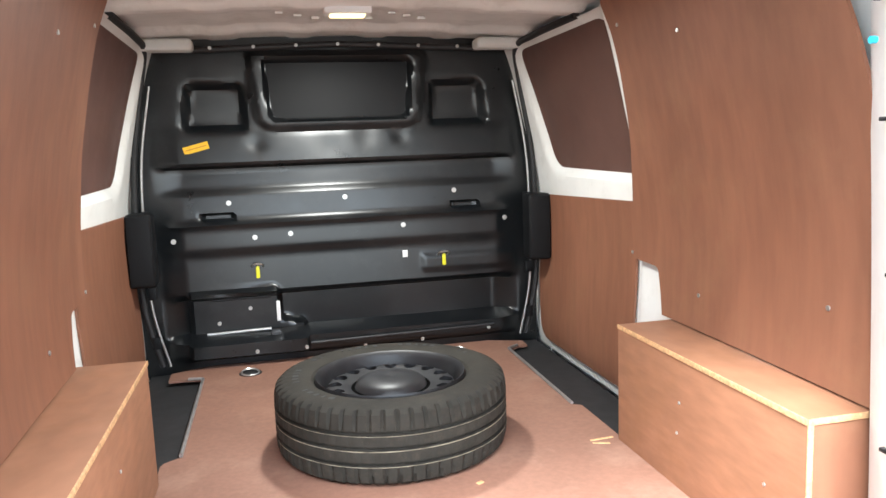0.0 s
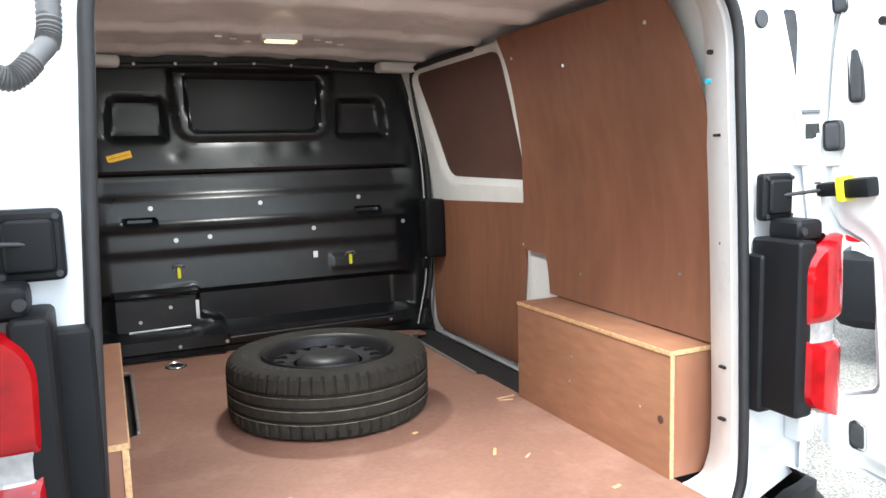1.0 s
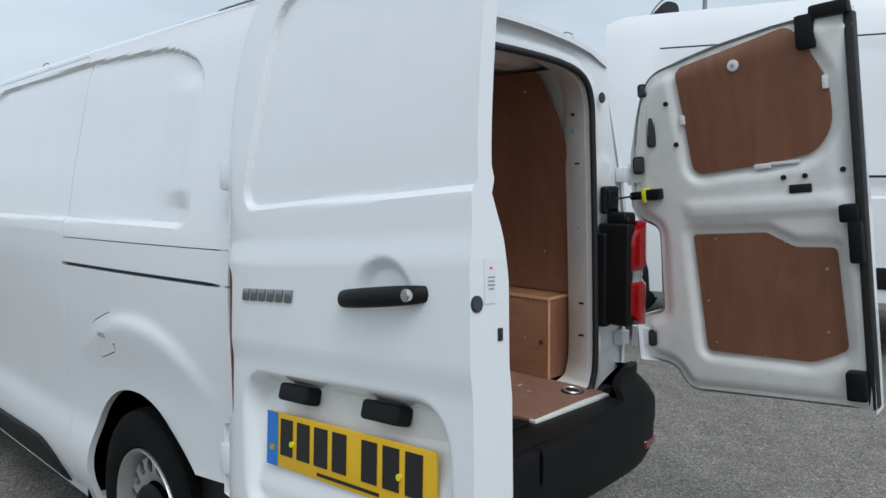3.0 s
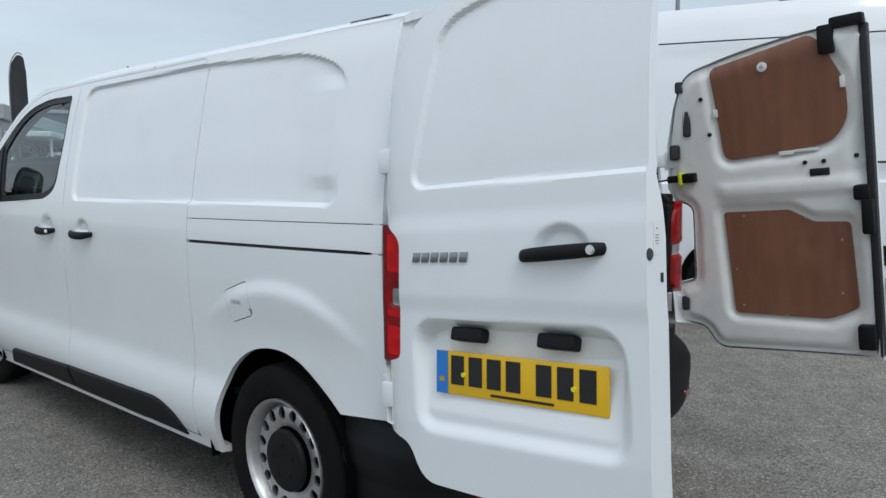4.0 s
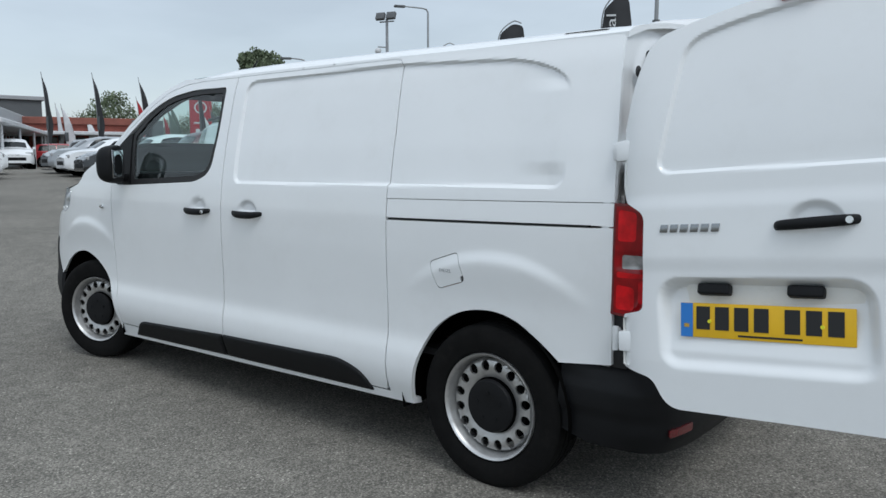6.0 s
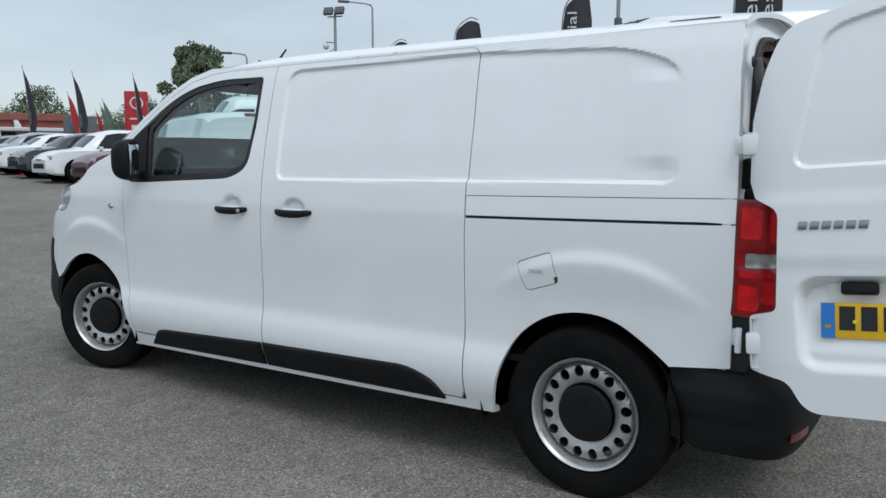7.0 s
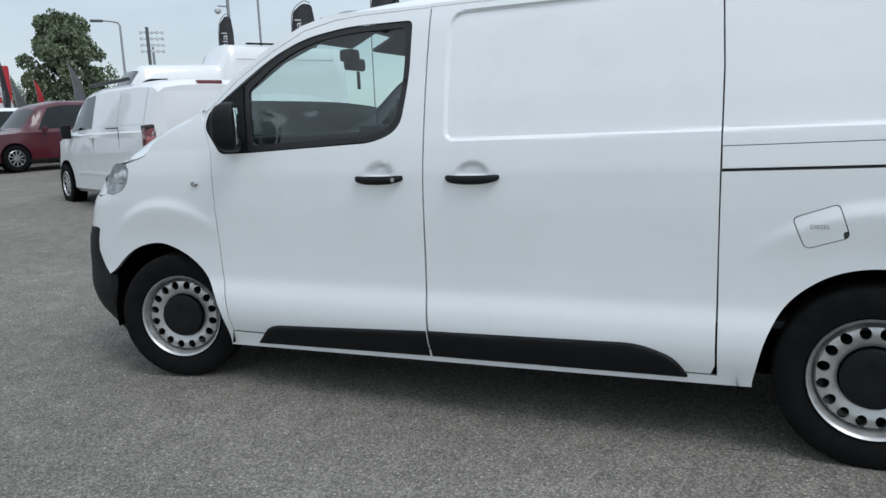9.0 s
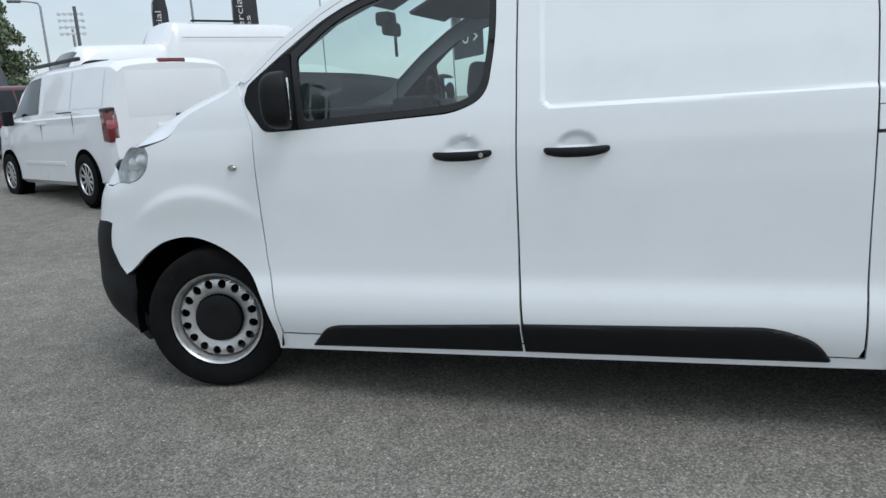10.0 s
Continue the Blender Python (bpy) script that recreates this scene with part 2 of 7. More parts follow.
def box(bm, c, s, bevel=0.0, seg=2, m=None, mat_index=0):
    """A bevelled box of size s about c, in the frame m, added to bm."""
    r = bmesh.ops.create_cube(bm, size=1.0, matrix=(m or Matrix()) @ Matrix.Translation(c) @ Matrix.Diagonal((*s, 1)))
    vs = r["verts"]
    if bevel:
        es = list({e for v in vs for e in v.link_edges})
        bmesh.ops.bevel(bm, geom=es, offset=bevel, segments=seg, affect="EDGES", profile=0.6)
    if mat_index:
        for f in bm.faces:
            if f.index == -1:
                f.material_index = mat_index
    return bm


def boxpart(name, c, s, material, parent=None, bevel=0.004, m=None, label=""):
    return part(name, box(bmesh.new(), c, s, bevel, 2, m), material, parent, label)


def cyl(bm, c, r, depth, axis="z", seg=24, r2=None, bevel=0.0):
    rot = {"z": Matrix(), "x": Matrix.Rotation(radians(90), 4, "Y"), "y": Matrix.Rotation(radians(-90), 4, "X")}[axis]
    res = bmesh.ops.create_cone(bm, cap_ends=True, segments=seg, radius1=r, radius2=r if r2 is None else r2, depth=depth,
                                matrix=Matrix.Translation(c) @ rot)
    if bevel:
        es = [e for e in {e for v in res["verts"] for e in v.link_edges} if len(e.link_faces) == 2 and e.calc_face_angle(0) > 1.0]
        bmesh.ops.bevel(bm, geom=es, offset=bevel, segments=2, affect="EDGES")
    return bm


def tube(name, pts, radius, material, parent=None, seg=10, closed=False, label=""):
    """A round bar along a line of points."""
    pts = [Vector(p) for p in pts]
    n = len(pts)
    vs, fs = [], []
    up = Vector((0.3, 0.5, 0.81)).normalized()
    for i, p in enumerate(pts):
        a = pts[i - 1] if (i > 0 or closed) else p
        b = pts[(i + 1) % n] if (i < n - 1 or closed) else p
        d = (b - a).normalized()
        s = d.cross(up)
        if s.length < 1e-4:
            s = d.cross(Vector((1, 0, 0)))
        s.normalize()
        q = s.cross(d)
        rr = radius[i] if isinstance(radius, (list, tuple)) else radius
        for j in range(seg):
            an = 2 * math.pi * j / seg
            vs.append(p + (s * math.cos(an) + q * math.sin(an)) * rr)
    for i in range(n if closed else n - 1):
        for j in range(seg):
            a, b = i * seg + j, i * seg + (j + 1) % seg
            c, d = ((i + 1) % n) * seg + (j + 1) % seg, ((i + 1) % n) * seg + j
            fs.append((a, b, c, d))
    if not closed:
        fs.append(tuple(range(seg))[::-1])
        fs.append(tuple((n - 1) * seg + j for j in range(seg)))
    return part(name, (vs, [], fs), material, parent, label, 60)


def curve_pts(pts, n=8, closed=False):
    """A smooth line through points (Catmull-Rom)."""
    P = [np.array(p, float) for p in pts]
    out = []
    m = len(P)
    for i in range(m if closed else m - 1):
        if closed:
            a, b, c, d = P[i - 1], P[i], P[(i + 1) % m], P[(i + 2) % m]
        else:
            b, c = P[i], P[i + 1]
            a = P[i - 1] if i > 0 else 2 * b - c
            d = P[i + 2] if i + 2 < m else 2 * c - b
        for k in range(n):
            t = k / n
            out.append(0.5 * (2 * b + (c - a) * t + (2 * a - 5 * b + 4 * c - d) * t * t + (3 * b - a - 3 * c + d) * t ** 3))
    if not closed:
        out.append(P[-1])
    return out


def rounded(pts, n=6):
    """An outline with rounded corners: points (a, b, radius)."""
    out = []
    m = len(pts)
    for i in range(m):
        p = np.array(pts[i][:2], float)
        r = pts[i][2] if len(pts[i]) > 2 else 0.0
        if r <= 0:
            out.append(p)
            continue
        a = np.array(pts[i - 1][:2], float) - p
        b = np.array(pts[(i + 1) % m][:2], float) - p
        la, lb = np.linalg.norm(a), np.linalg.norm(b)
        r = min(r, 0.49 * la, 0.49 * lb)
        A, B = p + a / la * r, p + b / lb * r
        for k in range(n + 1):
            t = k / n
            out.append((1 - t) ** 2 * A + 2 * t * (1 - t) * p + t * t * B)
    return out


def resample(poly, step):
    out = []
    m = len(poly)
    for i in range(m):
        a, b = np.array(poly[i], float), np.array(poly[(i + 1) % m], float)
        k = max(1, int(math.ceil(np.linalg.norm(b - a) / step)))
        for j in range(k):
            out.append(a + (b - a) * j / k)
    return np.array(out)


def signed_area(poly):
    P = np.array(poly)
    return 0.5 * np.sum(P[:, 0] * np.roll(P[:, 1], -1) - np.roll(P[:, 0], -1) * P[:, 1])


def inset(poly, d):
    """The outline moved inwards by d."""
    P = np.array(poly, float)
    s = 1 if signed_area(P) > 0 else -1
    out = []
    for i in range(len(P)):
        e1, e2 = P[i] - P[i - 1], P[(i + 1) % len(P)] - P[i]
        l1, l2 = np.linalg.norm(e1), np.linalg.norm(e2)
        if l1 < 1e-9 or l2 < 1e-9:
            out.append(P[i])
            continue
        n1, n2 = np.array((-e1[1], e1[0])) / l1, np.array((-e2[1], e2[0])) / l2
        v = n1 + n2
        q = v @ v
        out.append(P[i] + s * d * v * (2 / q if q > 0.6 else 1.6))
    return out


def inside(P, poly):
    """Which of the points P lie inside the outline."""
    Q = np.array(poly)
    x, y = P[:, 0], P[:, 1]
    r = np.zeros(len(P), bool)
    for i in range(len(Q)):
        (x1, y1), (x2, y2) = Q[i - 1], Q[i]
        if y1 == y2:
            continue
        c = ((y1 > y) != (y2 > y)) & (x < (x2 - x1) * (y - y1) / (y2 - y1) + x1)
        r ^= c
    return r


def sdf(P, poly):
    """Signed distance of points to an outline, below 0 inside."""
    P = np.atleast_2d(P)
    Q = np.array(poly)
    best = np.full(len(P), 1e9)
    for i in range(len(Q)):
        a, b = Q[i - 1], Q[i]
        ab = b - a
        L = ab @ ab
        if L < 1e-12:
            continue
        t = np.clip(((P - a) @ ab) / L, 0, 1)
        d = P - a - t[:, None] * ab
        best = np.minimum(best, np.einsum("ij,ij->i", d, d))
    d = np.sqrt(best)
    return np.where(inside(P, Q), -d, d)


def step_in(d, width):
    """1 inside, 0 outside, with a soft edge of that width."""
    t = np.clip(0.5 - d / width, 0, 1)
    return t * t * (3 - 2 * t)


def sheet(outline, place, step=0.03, holes=(), rim=None, flip=False):
    """A pressed sheet: the outline with holes is filled with a fine net and laid into space by place(points). rim: the edge's return, a vector or
    a function of the points. The result is vertices and faces for part()."""
    from mathutils.geometry import delaunay_2d_cdt
    loops = [resample(outline, step)] + [resample(h, step) for h in holes]
    lo, hi = loops[0].min(0), loops[0].max(0)
    gx, gy = np.meshgrid(np.arange(lo[0] + step / 2, hi[0], step), np.arange(lo[1] + step / 2, hi[1], step))
    G = np.stack([gx.ravel(), gy.ravel()], 1)
    keep = inside(G, loops[0])
    for h in loops[1:]:
        keep &= ~inside(G, h)
    G = G[keep]
    if len(G):
        allp = np.concatenate(loops)
        ok = np.ones(len(G), bool)
        for c in range(0, len(allp), 256):
            d = ((G[:, None, :] - allp[None, c:c + 256, :]) ** 2).sum(2).min(1)
            ok &= d > (0.45 * step) ** 2
        G = G[ok]
    verts, edges, base = [], [], 0
    for L in loops:
        verts += [Vector(p) for p in L]
        edges += [(base + i, base + (i + 1) % len(L)) for i in range(len(L))]
        base += len(L)
    verts += [Vector(p) for p in G]
    v, e, f, *_ = delaunay_2d_cdt(verts, edges, [], 0, 1e-6)
    V = np.array([(p.x, p.y) for p in v])
    F = np.array([t for t in f if len(t) == 3])
    C = V[F].mean(1)
    keep = inside(C, loops[0])
    for h in loops[1:]:
        keep &= ~inside(C, h)
    F = F[keep]
    A = V[F]
    area = (A[:, 1, 0] - A[:, 0, 0]) * (A[:, 2, 1] - A[:, 0, 1]) - (A[:, 2, 0] - A[:, 0, 0]) * (A[:, 1, 1] - A[:, 0, 1])
    F = np.where((area < 0)[:, None], F[:, ::-1], F)
    if flip:
        F = F[:, ::-1]
    X = place(V)
    faces = [tuple(int(i) for i in t) for t in F]
    X = [tuple(p) for p in X]
    if rim is not None:
        cnt = {}
        for t in faces:
            for a, b in ((t[0], t[1]), (t[1], t[2]), (t[2], t[0])):
                cnt[(a, b)] = 1
        bd = [(a, b) for a, b in cnt if (b, a) not in cnt]
        ids = sorted({i for ab in bd for i in ab})
        R = rim(V[ids]) if callable(rim) else np.tile(np.array(rim, float), (len(ids), 1))
        back = {}
        for i, r in zip(ids, R):
            back[i] = len(X)
            X.append(tuple(np.array(X[i]) + r))
        faces += [(b, a, back[a], back[b]) for a, b in bd]
    return X, [], faces


def mirrored(data):
    v, e, f = data
    return [(-p[0], p[1], p[2]) for p in v], e, [tuple(reversed(t)) for t in f]


def moved(data, fn):
    v, e, f = data
    return [tuple(fn(Vector(p))) for p in v], e, f


def revolve(profile, seg=48, axis="x", caps=False, wobble=None):
    """A turned body: profile points (along the axis, radius)."""
    vs, fs = [], []
    m = len(profile)
    for i in range(seg):
        a = 2 * math.pi * i / seg
        for j, (h, r) in enumerate(profile):
            rr = r + (wobble(i, j) if wobble else 0)
            c, s = rr * math.cos(a), rr * math.sin(a)
            vs.append({"x": (h, c, s), "z": (c, s, h), "y": (s, h, c)}[axis])
    for i in range(seg):
        for j in range(m - 1):
            a, b = i * m + j, ((i + 1) % seg) * m + j
            fs.append((a, b, b + 1, a + 1))
    return vs, [], fs


def text_mesh(body, size, extrude=0.0):
    c = bpy.data.curves.new("lettering", "FONT")
    c.body, c.size, c.extrude, c.resolution_u = body, size, extrude, 3
    c.align_x, c.align_y = "CENTER", "CENTER"
    ob = bpy.data.objects.new("lettering", c)
    scene.collection.objects.link(ob)
    dg = bpy.context.evaluated_depsgraph_get()
    dg.update()
    me = bpy.data.meshes.new_from_object(ob.evaluated_get(dg))
    bpy.data.objects.remove(ob)
    return me


def lettering(name, body, height, width, m, material, parent, extrude=0.001, label=""):
    """Raised writing of that height and width, in the plane of m (x along, y up)."""
    me = text_mesh(body, 1.0, 0.5)
    co = np.array([v.co for v in me.vertices])
    lo, hi = co.min(0), co.max(0)
    for v in me.vertices:
        p = v.co
        v.co = ((p.x - (lo[0] + hi[0]) / 2) / (hi[0] - lo[0]) * width, (p.y - (lo[1] + hi[1]) / 2) / (hi[1] - lo[1]) * height, (p.z + 0.5) * extrude)
    me.materials.clear()
    me.materials.append(material)
    me.transform(m)
    ob = new(name, me)
    ob.parent = parent
    if label:
        ob["label"] = label
    return ob


# ---------------------------------------------------------------- the van's form (y forward, rear axle at y = 0)
def smooth_line(xs, ys, width):
    g = np.linspace(xs[0] - 0.3, xs[-1] + 0.3, 1500)
    v = np.interp(g, xs, ys)
    k = max(1, int(width / (g[1] - g[0])))
    for _ in range(3):
        v = np.convolve(np.pad(v, k, mode="edge"), np.ones(2 * k + 1) / (2 * k + 1), mode="valid")
    return lambda q: np.interp(q, g, v)


SECTION = smooth_line([.20, .30, .36, .43, .50, .58, .70, .95, 1.10, 1.22, 1.40, 1.60, 1.72, 1.82],
                      [.890, .918, .944, .956, .952, .933, .935, .947, .948, .938, .908, .864, .834, .797], 0.022)
PLAN = smooth_line([-.75, -.60, -.44, 0, .5, 1.5, 3.0, 3.4], [.935, .955, .968, .988, 1.0, 1.004, 1.0, .99], 0.12)
REAR_HUB, FRONT_HUB = (0.0, 0.335), (3.275, 0.335)
RECESS = rounded([(1.605, 1.232, .05), (1.60, 1.758, .07), (.53, 1.768), (-.10, 1.74, .1), (-.335, 1.66, .2), (-.33, 1.247, .05)])


def arch_bulge(P, hub, r=0.660, depth=0.014):
    d = np.hypot(P[:, 0] - hub[0], (P[:, 1] - hub[1]))
    a = np.clip((P[:, 1] - 0.76) / 0.20, 0, 1)
    t = np.clip((r - d) / 0.060, 0, 1)
    return depth * t * t * (3 - 2 * t) * a * a * (3 - 2 * a)


def side_out(P):
    """How far the body's side stands out at points (y, z)."""
    y, z = P[:, 0], P[:, 1]
    x = SECTION(z) * PLAN(y)
    fade = np.clip((y + 0.36) / 0.10, 0, 1) * (1 - 0.85 * np.clip((-0.10 - y) / 0.2, 0, 1) * np.clip((z - 1.29) / 0.05, 0, 1) * np.clip((1.66 - z) / 0.05, 0, 1))
    x = x - 0.016 * step_in(sdf(P, RECESS), 0.0105) * np.clip(fade, 0, 1)
    x = x + arch_bulge(P, (-0.03, 0.335))
    for hy in (1.479, 1.930):
        e = np.hypot((y - hy) / 0.066, (z - 1.088) / 0.046)
        x = x - 0.016 * step_in(e - 1, 0.5) * np.clip((z - 1.072) / 0.02, 0, 1)
    return x


def left_side(off=0.0):
    return lambda P: np.stack([-(side_out(P) + off), P[:, 0], P[:, 1]], 1)


van = tagged(empty("panel_van", Matrix.Translation((0, 0, -.0045)) @ Matrix.Diagonal((1, 1, 1.0135, 1))), "white panel van with open rear doors and ply-lined load bay", "van")


def both(name, data, material, parent=van, label=""):
    a = part(name, data, material, parent, label)
    b = part(name, mirrored(data), material, parent, label)
    return a, b


SEAM = 0.0006
LENGTH_Y = (0.0, .15, .50, 1.40, 1.80, 2.60, 3.00, 3.30, 4.20)
LENGTH_DY = (0.0, .003, .019, .034, .030, .012, -.008, -.030, -.080)
GAP_IN = (0.022, 0, 0)


def arc(cy, cz, ry, rz, a0, a1, n=24):
    return [(cy + ry * math.cos(radians(a0 + (a1 - a0) * i / n)), cz + rz * math.sin(radians(a0 + (a1 - a0) * i / n))) for i in range(n + 1)]


# the front door, with its window opening
TOP_SEAM = [(2.90, 1.425), (2.74, 1.545), (2.54, 1.662), (2.36, 1.745), (2.20, 1.778), (2.05, 1.788)]
door_f = [(2.862, .315), (2.880, .50), (2.897, .642), (2.900, .987), (2.902, 1.21), (2.955, 1.355), (2.925, 1.405)] + TOP_SEAM + \
         [(1.700, 1.790), (1.703, 1.578), (1.708, 1.228), (1.715, 1.037), (1.727, .60), (1.723, .34), (1.722, .315)]
WINDOW = rounded([(2.665, 1.205, .03), (2.70, 1.50, .02), (2.52, 1.645, .1), (2.34, 1.713, .15), (2.10, 1.745, .1), (1.785, 1.742, .03), (1.785, 1.50, .1),
                  (1.825, 1.285, .10), (1.96, 1.235, .06)])
MIRROR_TRI = rounded([(2.672, 1.203, .01), (2.84, 1.200, .03), (2.945, 1.33, .05), (2.915, 1.40, .02), (2.705, 1.515, .01)])
# the window's opening reaches over the mirror's triangle
OPENING = rounded([(2.665, 1.200, .01), (2.84, 1.197, .03), (2.948, 1.33, .05), (2.912, 1.402, .03), (2.70, 1.540, .1), (2.52, 1.648, .1), (2.34, 1.716, .15), (2.10, 1.748, .1),
                   (1.782, 1.745, .03), (1.782, 1.50, .1), (1.822, 1.282, .10), (1.96, 1.230, .06)])
d = sheet(inset(door_f, SEAM), left_side(), 0.016, [OPENING], GAP_IN, flip=False)
front_door, front_door_r = both("front_door", d, WHITE)

# the sliding door
door_s = [(1.705, .315), (1.712, .34), (1.719, .60), (1.709, 1.037), (1.702, 1.228), (1.697, 1.578), (1.694, 1.790)] + \
         [(.56, 1.792), (.535, 1.785), (.524, 1.765), (.512, 1.464), (.513, 1.178), (.517, .794), (.520, .35), (.535, .315)]
d = sheet(inset(door_s, SEAM), left_side(), 0.0075, [], GAP_IN)
sliding_door, sliding_door_r = both("sliding_door", d, WHITE)

# the rear quarter, in three pressings parted by the door rail
REAR_Y = -.540
q_top = [(.508, 1.182), (.507, 1.464), (.519, 1.768), (.532, 1.790), (.56, 1.797), (.55, 1.806), (-.505, 1.800), (-.528, 1.47), (REAR_Y, 1.196)]
d = sheet(inset(q_top, 0.0003), left_side(), 0.0075, [], GAP_IN)
both("rear_quarter_panel", d, WHITE)
q_mid = [(.508, 1.099), (.508, 1.1803), (REAR_Y, 1.1943), (REAR_Y, 1.108), (-.44, 1.111)]
d = sheet(inset(q_mid, 0.001), left_side(), 0.014, [], GAP_IN)
both("rail_cover", d, WHITE)
FLAP = rounded([(.278, .922, .02), (.137, .972, .02), (.100, .856, .02), (.236, .811, .025)])
arch_line = curve_pts([(-.330, .582), (-.240, .652), (-.130, .720), (-.02, .745), (.10, .732), (.20, .686), (.29, .600), (.352, .470), (.385, .33), (.393, .285)], 6)
q_low = [(.512, .298), (.513, .794), (.509, 1.0885), (-.44, 1.1015), (REAR_Y, 1.105), (REAR_Y, .602)] + [tuple(p) for p in arch_line]
d = sheet(inset(q_low, 0.0003), left_side(), 0.014, [inset(FLAP, -0.0022)], GAP_IN)
both("rear_wing", d, WHITE)
fl = part("fuel_flap", sheet(inset(FLAP, 0.001), left_side(), 0.012, [rounded([(.118, .850, .004), (.122, .874, .008), (.104, .880, .002), (.096, .856, .006)])], GAP_IN), WHITE, van, "white fuel flap lettered diesel")
boxpart("flap_catch", (-.928, .110, .864), (.012, .022, .030), PLASTIC_GREY, fl, .004)
lettering("flap_lettering", "DIESEL", .014, .060, Matrix.Translation((-side_out(np.array([[.190, .890]]))[0] - .0006, .192, .893)) @ Matrix.Rotation(radians(-90), 4, "Z") @ Matrix.Rotation(radians(90), 4, "X"), GREY_INK, fl, .0005)

# the sliding door's rail, deep in its slot
both("slide_rail", sheet([(.508, 1.0905), (.508, 1.0975), (-.44, 1.110), (-.44, 1.1028)], left_side(-.012), 0.03, [], (.02, 0, 0)), RUBBER)

# the sill
sill = [(.393, .272), (.393, .300), (.520, .310), (1.71, .309), (2.862, .309), (2.905, .26), (2.908, .230)]
both("sill", sheet(sill, left_side(), 0.02, [], (.06, 0, -.01)), WHITE)


def moulding(poly):
    P = np.array(poly)

    def put(Q):
        t = np.clip(-sdf(Q, poly) / 0.022, 0, 1)
        return np.stack([-(side_out(Q) + 0.002 + 0.013 * np.sqrt(1 - (1 - t) ** 2)), Q[:, 0], Q[:, 1]], 1)
    return sheet(poly, put, 0.009, [], (.012, 0, 0))


both("door_moulding", moulding(rounded([(2.722, .253, .01), (2.628, .346, .06), (2.57, .364, .05), (1.729, .401), (1.729, .275, .004)])), PLASTIC, van, "black plastic door moulding")
both("door_moulding", moulding(rounded([(1.719, .275, .004), (1.719, .402), (.80, .424, .10), (.665, .375, .10), (.612, .290, .02)])), PLASTIC, van, "black plastic door moulding")

# ---------------------------------------------------------------- the front end: a ring round the nose, by way s from the door seam and height z
NOSE = curve_pts([(1.0, 2.86), (1.0, 3.0), (.998, 3.2), (.985, 3.5), (.958, 3.72), (.905, 3.92), (.80, 4.05), (.58, 4.125), (.3, 4.165), (0, 4.175)], 14)
NX = np.array([p[0] for p in NOSE])
NY = np.array([p[1] for p in NOSE])
NS = np.concatenate([[0], np.cumsum(np.hypot(np.diff(NX) * .94, np.diff(NY)))]) - 0.04
NG = smooth_line([.15, .25, .35, .50, .62, .75, .82, .95, 1.05, 1.15, 1.30], [.80, .90, .985, 1.03, 1.035, 1.02, .985, .950, .865, .82, .76], 0.03)
NTOP = smooth_line([1.0, 1.2, 1.3, 1.45], [0, 0.0, .010, .045], 0.03)


def nose(off=0.0):
    def put(P):
        s, z = P[:, 0], P[:, 1]
        cx, cy = np.interp(s, NS, NX), np.interp(s, NS, NY)
        Q = np.stack([cy, z], 1)
        w = SECTION(np.minimum(z, 1.22)) - NTOP(z)
        x = cx * w + arch_bulge(Q, FRONT_HUB, .655, .013) + off * np.clip(cx * 2, 0, 1)
        y = 2.9 + (cy - 2.9) * (1 + (NG(z) - 1) * np.clip((cy - 3.35) / 0.5, 0, 1)) + off * np.clip(1 - cx, 0, 1) * 2
        return np.stack([-x, y, z], 1)
    return put


def at_nose(s, z, off=0.0):
    return Vector(nose(off)(np.array([[s, z]]))[0])


archF = [tuple(p) for p in curve_pts([(.865, .56), (.80, .598), (.70, .672), (.58, .728), (.43, .750), (.30, .722), (.19, .668), (.105, .590), (.045, .47), (.012, .35), (.005, .255)], 6)]
# the line where bonnet and wing meet, by length and height
BON = [(2.935, 1.425), (2.98, 1.402), (3.035, 1.367), (3.14, 1.332), (3.22, 1.304), (3.30, 1.268), (3.355, 1.220), (3.42, 1.190), (3.60, 1.160)]
BON_LINE = curve_pts(BON, 8)
LAMP_EDGE = curve_pts([(.700, 1.160), (.664, 1.125), (.682, 1.062), (.745, 1.018), (.83, .998)], 6)
LAMP = rounded([tuple(p) for p in LAMP_EDGE] + [(.94, 1.010, .05), (.995, 1.055, .05), (.96, 1.125, .06), (.87, 1.166, .06)])
fender = [(.005, .987), (.004, 1.21), (.055, 1.352), (.072, 1.405)] + [(float(np.interp(y, NY, NS)), z) for y, z in BON_LINE if 2.99 < y < 3.59] + [tuple(p) for p in LAMP_EDGE] + \
         [(.94, 1.003), (1.0, .985), (1.0, .815), (.960, .808), (.955, .690), (.905, .600)] + archF + [(-.028, .252), (-.030, .34), (-.012, .50), (.003, .642)]
d = sheet(inset(fender, SEAM), nose(), 0.015, [], lambda V: np.tile((.022, 0, 0), (len(V), 1)))
front_wing, _ = both("front_wing", d, WHITE)
bump_w = [(1.003, .985), (1.08, .985), (1.45, 1.0), (NS[-1], 1.0), (NS[-1], .80), (1.003, .815)]
nose_p = [(.945, 1.004), (1.003, .989), (1.08, .989), (1.45, 1.004), (NS[-1], 1.004), (NS[-1], 1.12), (1.2, 1.10), (1.03, 1.06), (.99, 1.03)]
both("nose_panel", sheet(inset(nose_p, 0.001), nose(-.006), 0.025), WHITE)
both("bumper_cover", sheet(inset(bump_w, 0.001), nose(), 0.025, [], (0, -.02, 0)), WHITE)
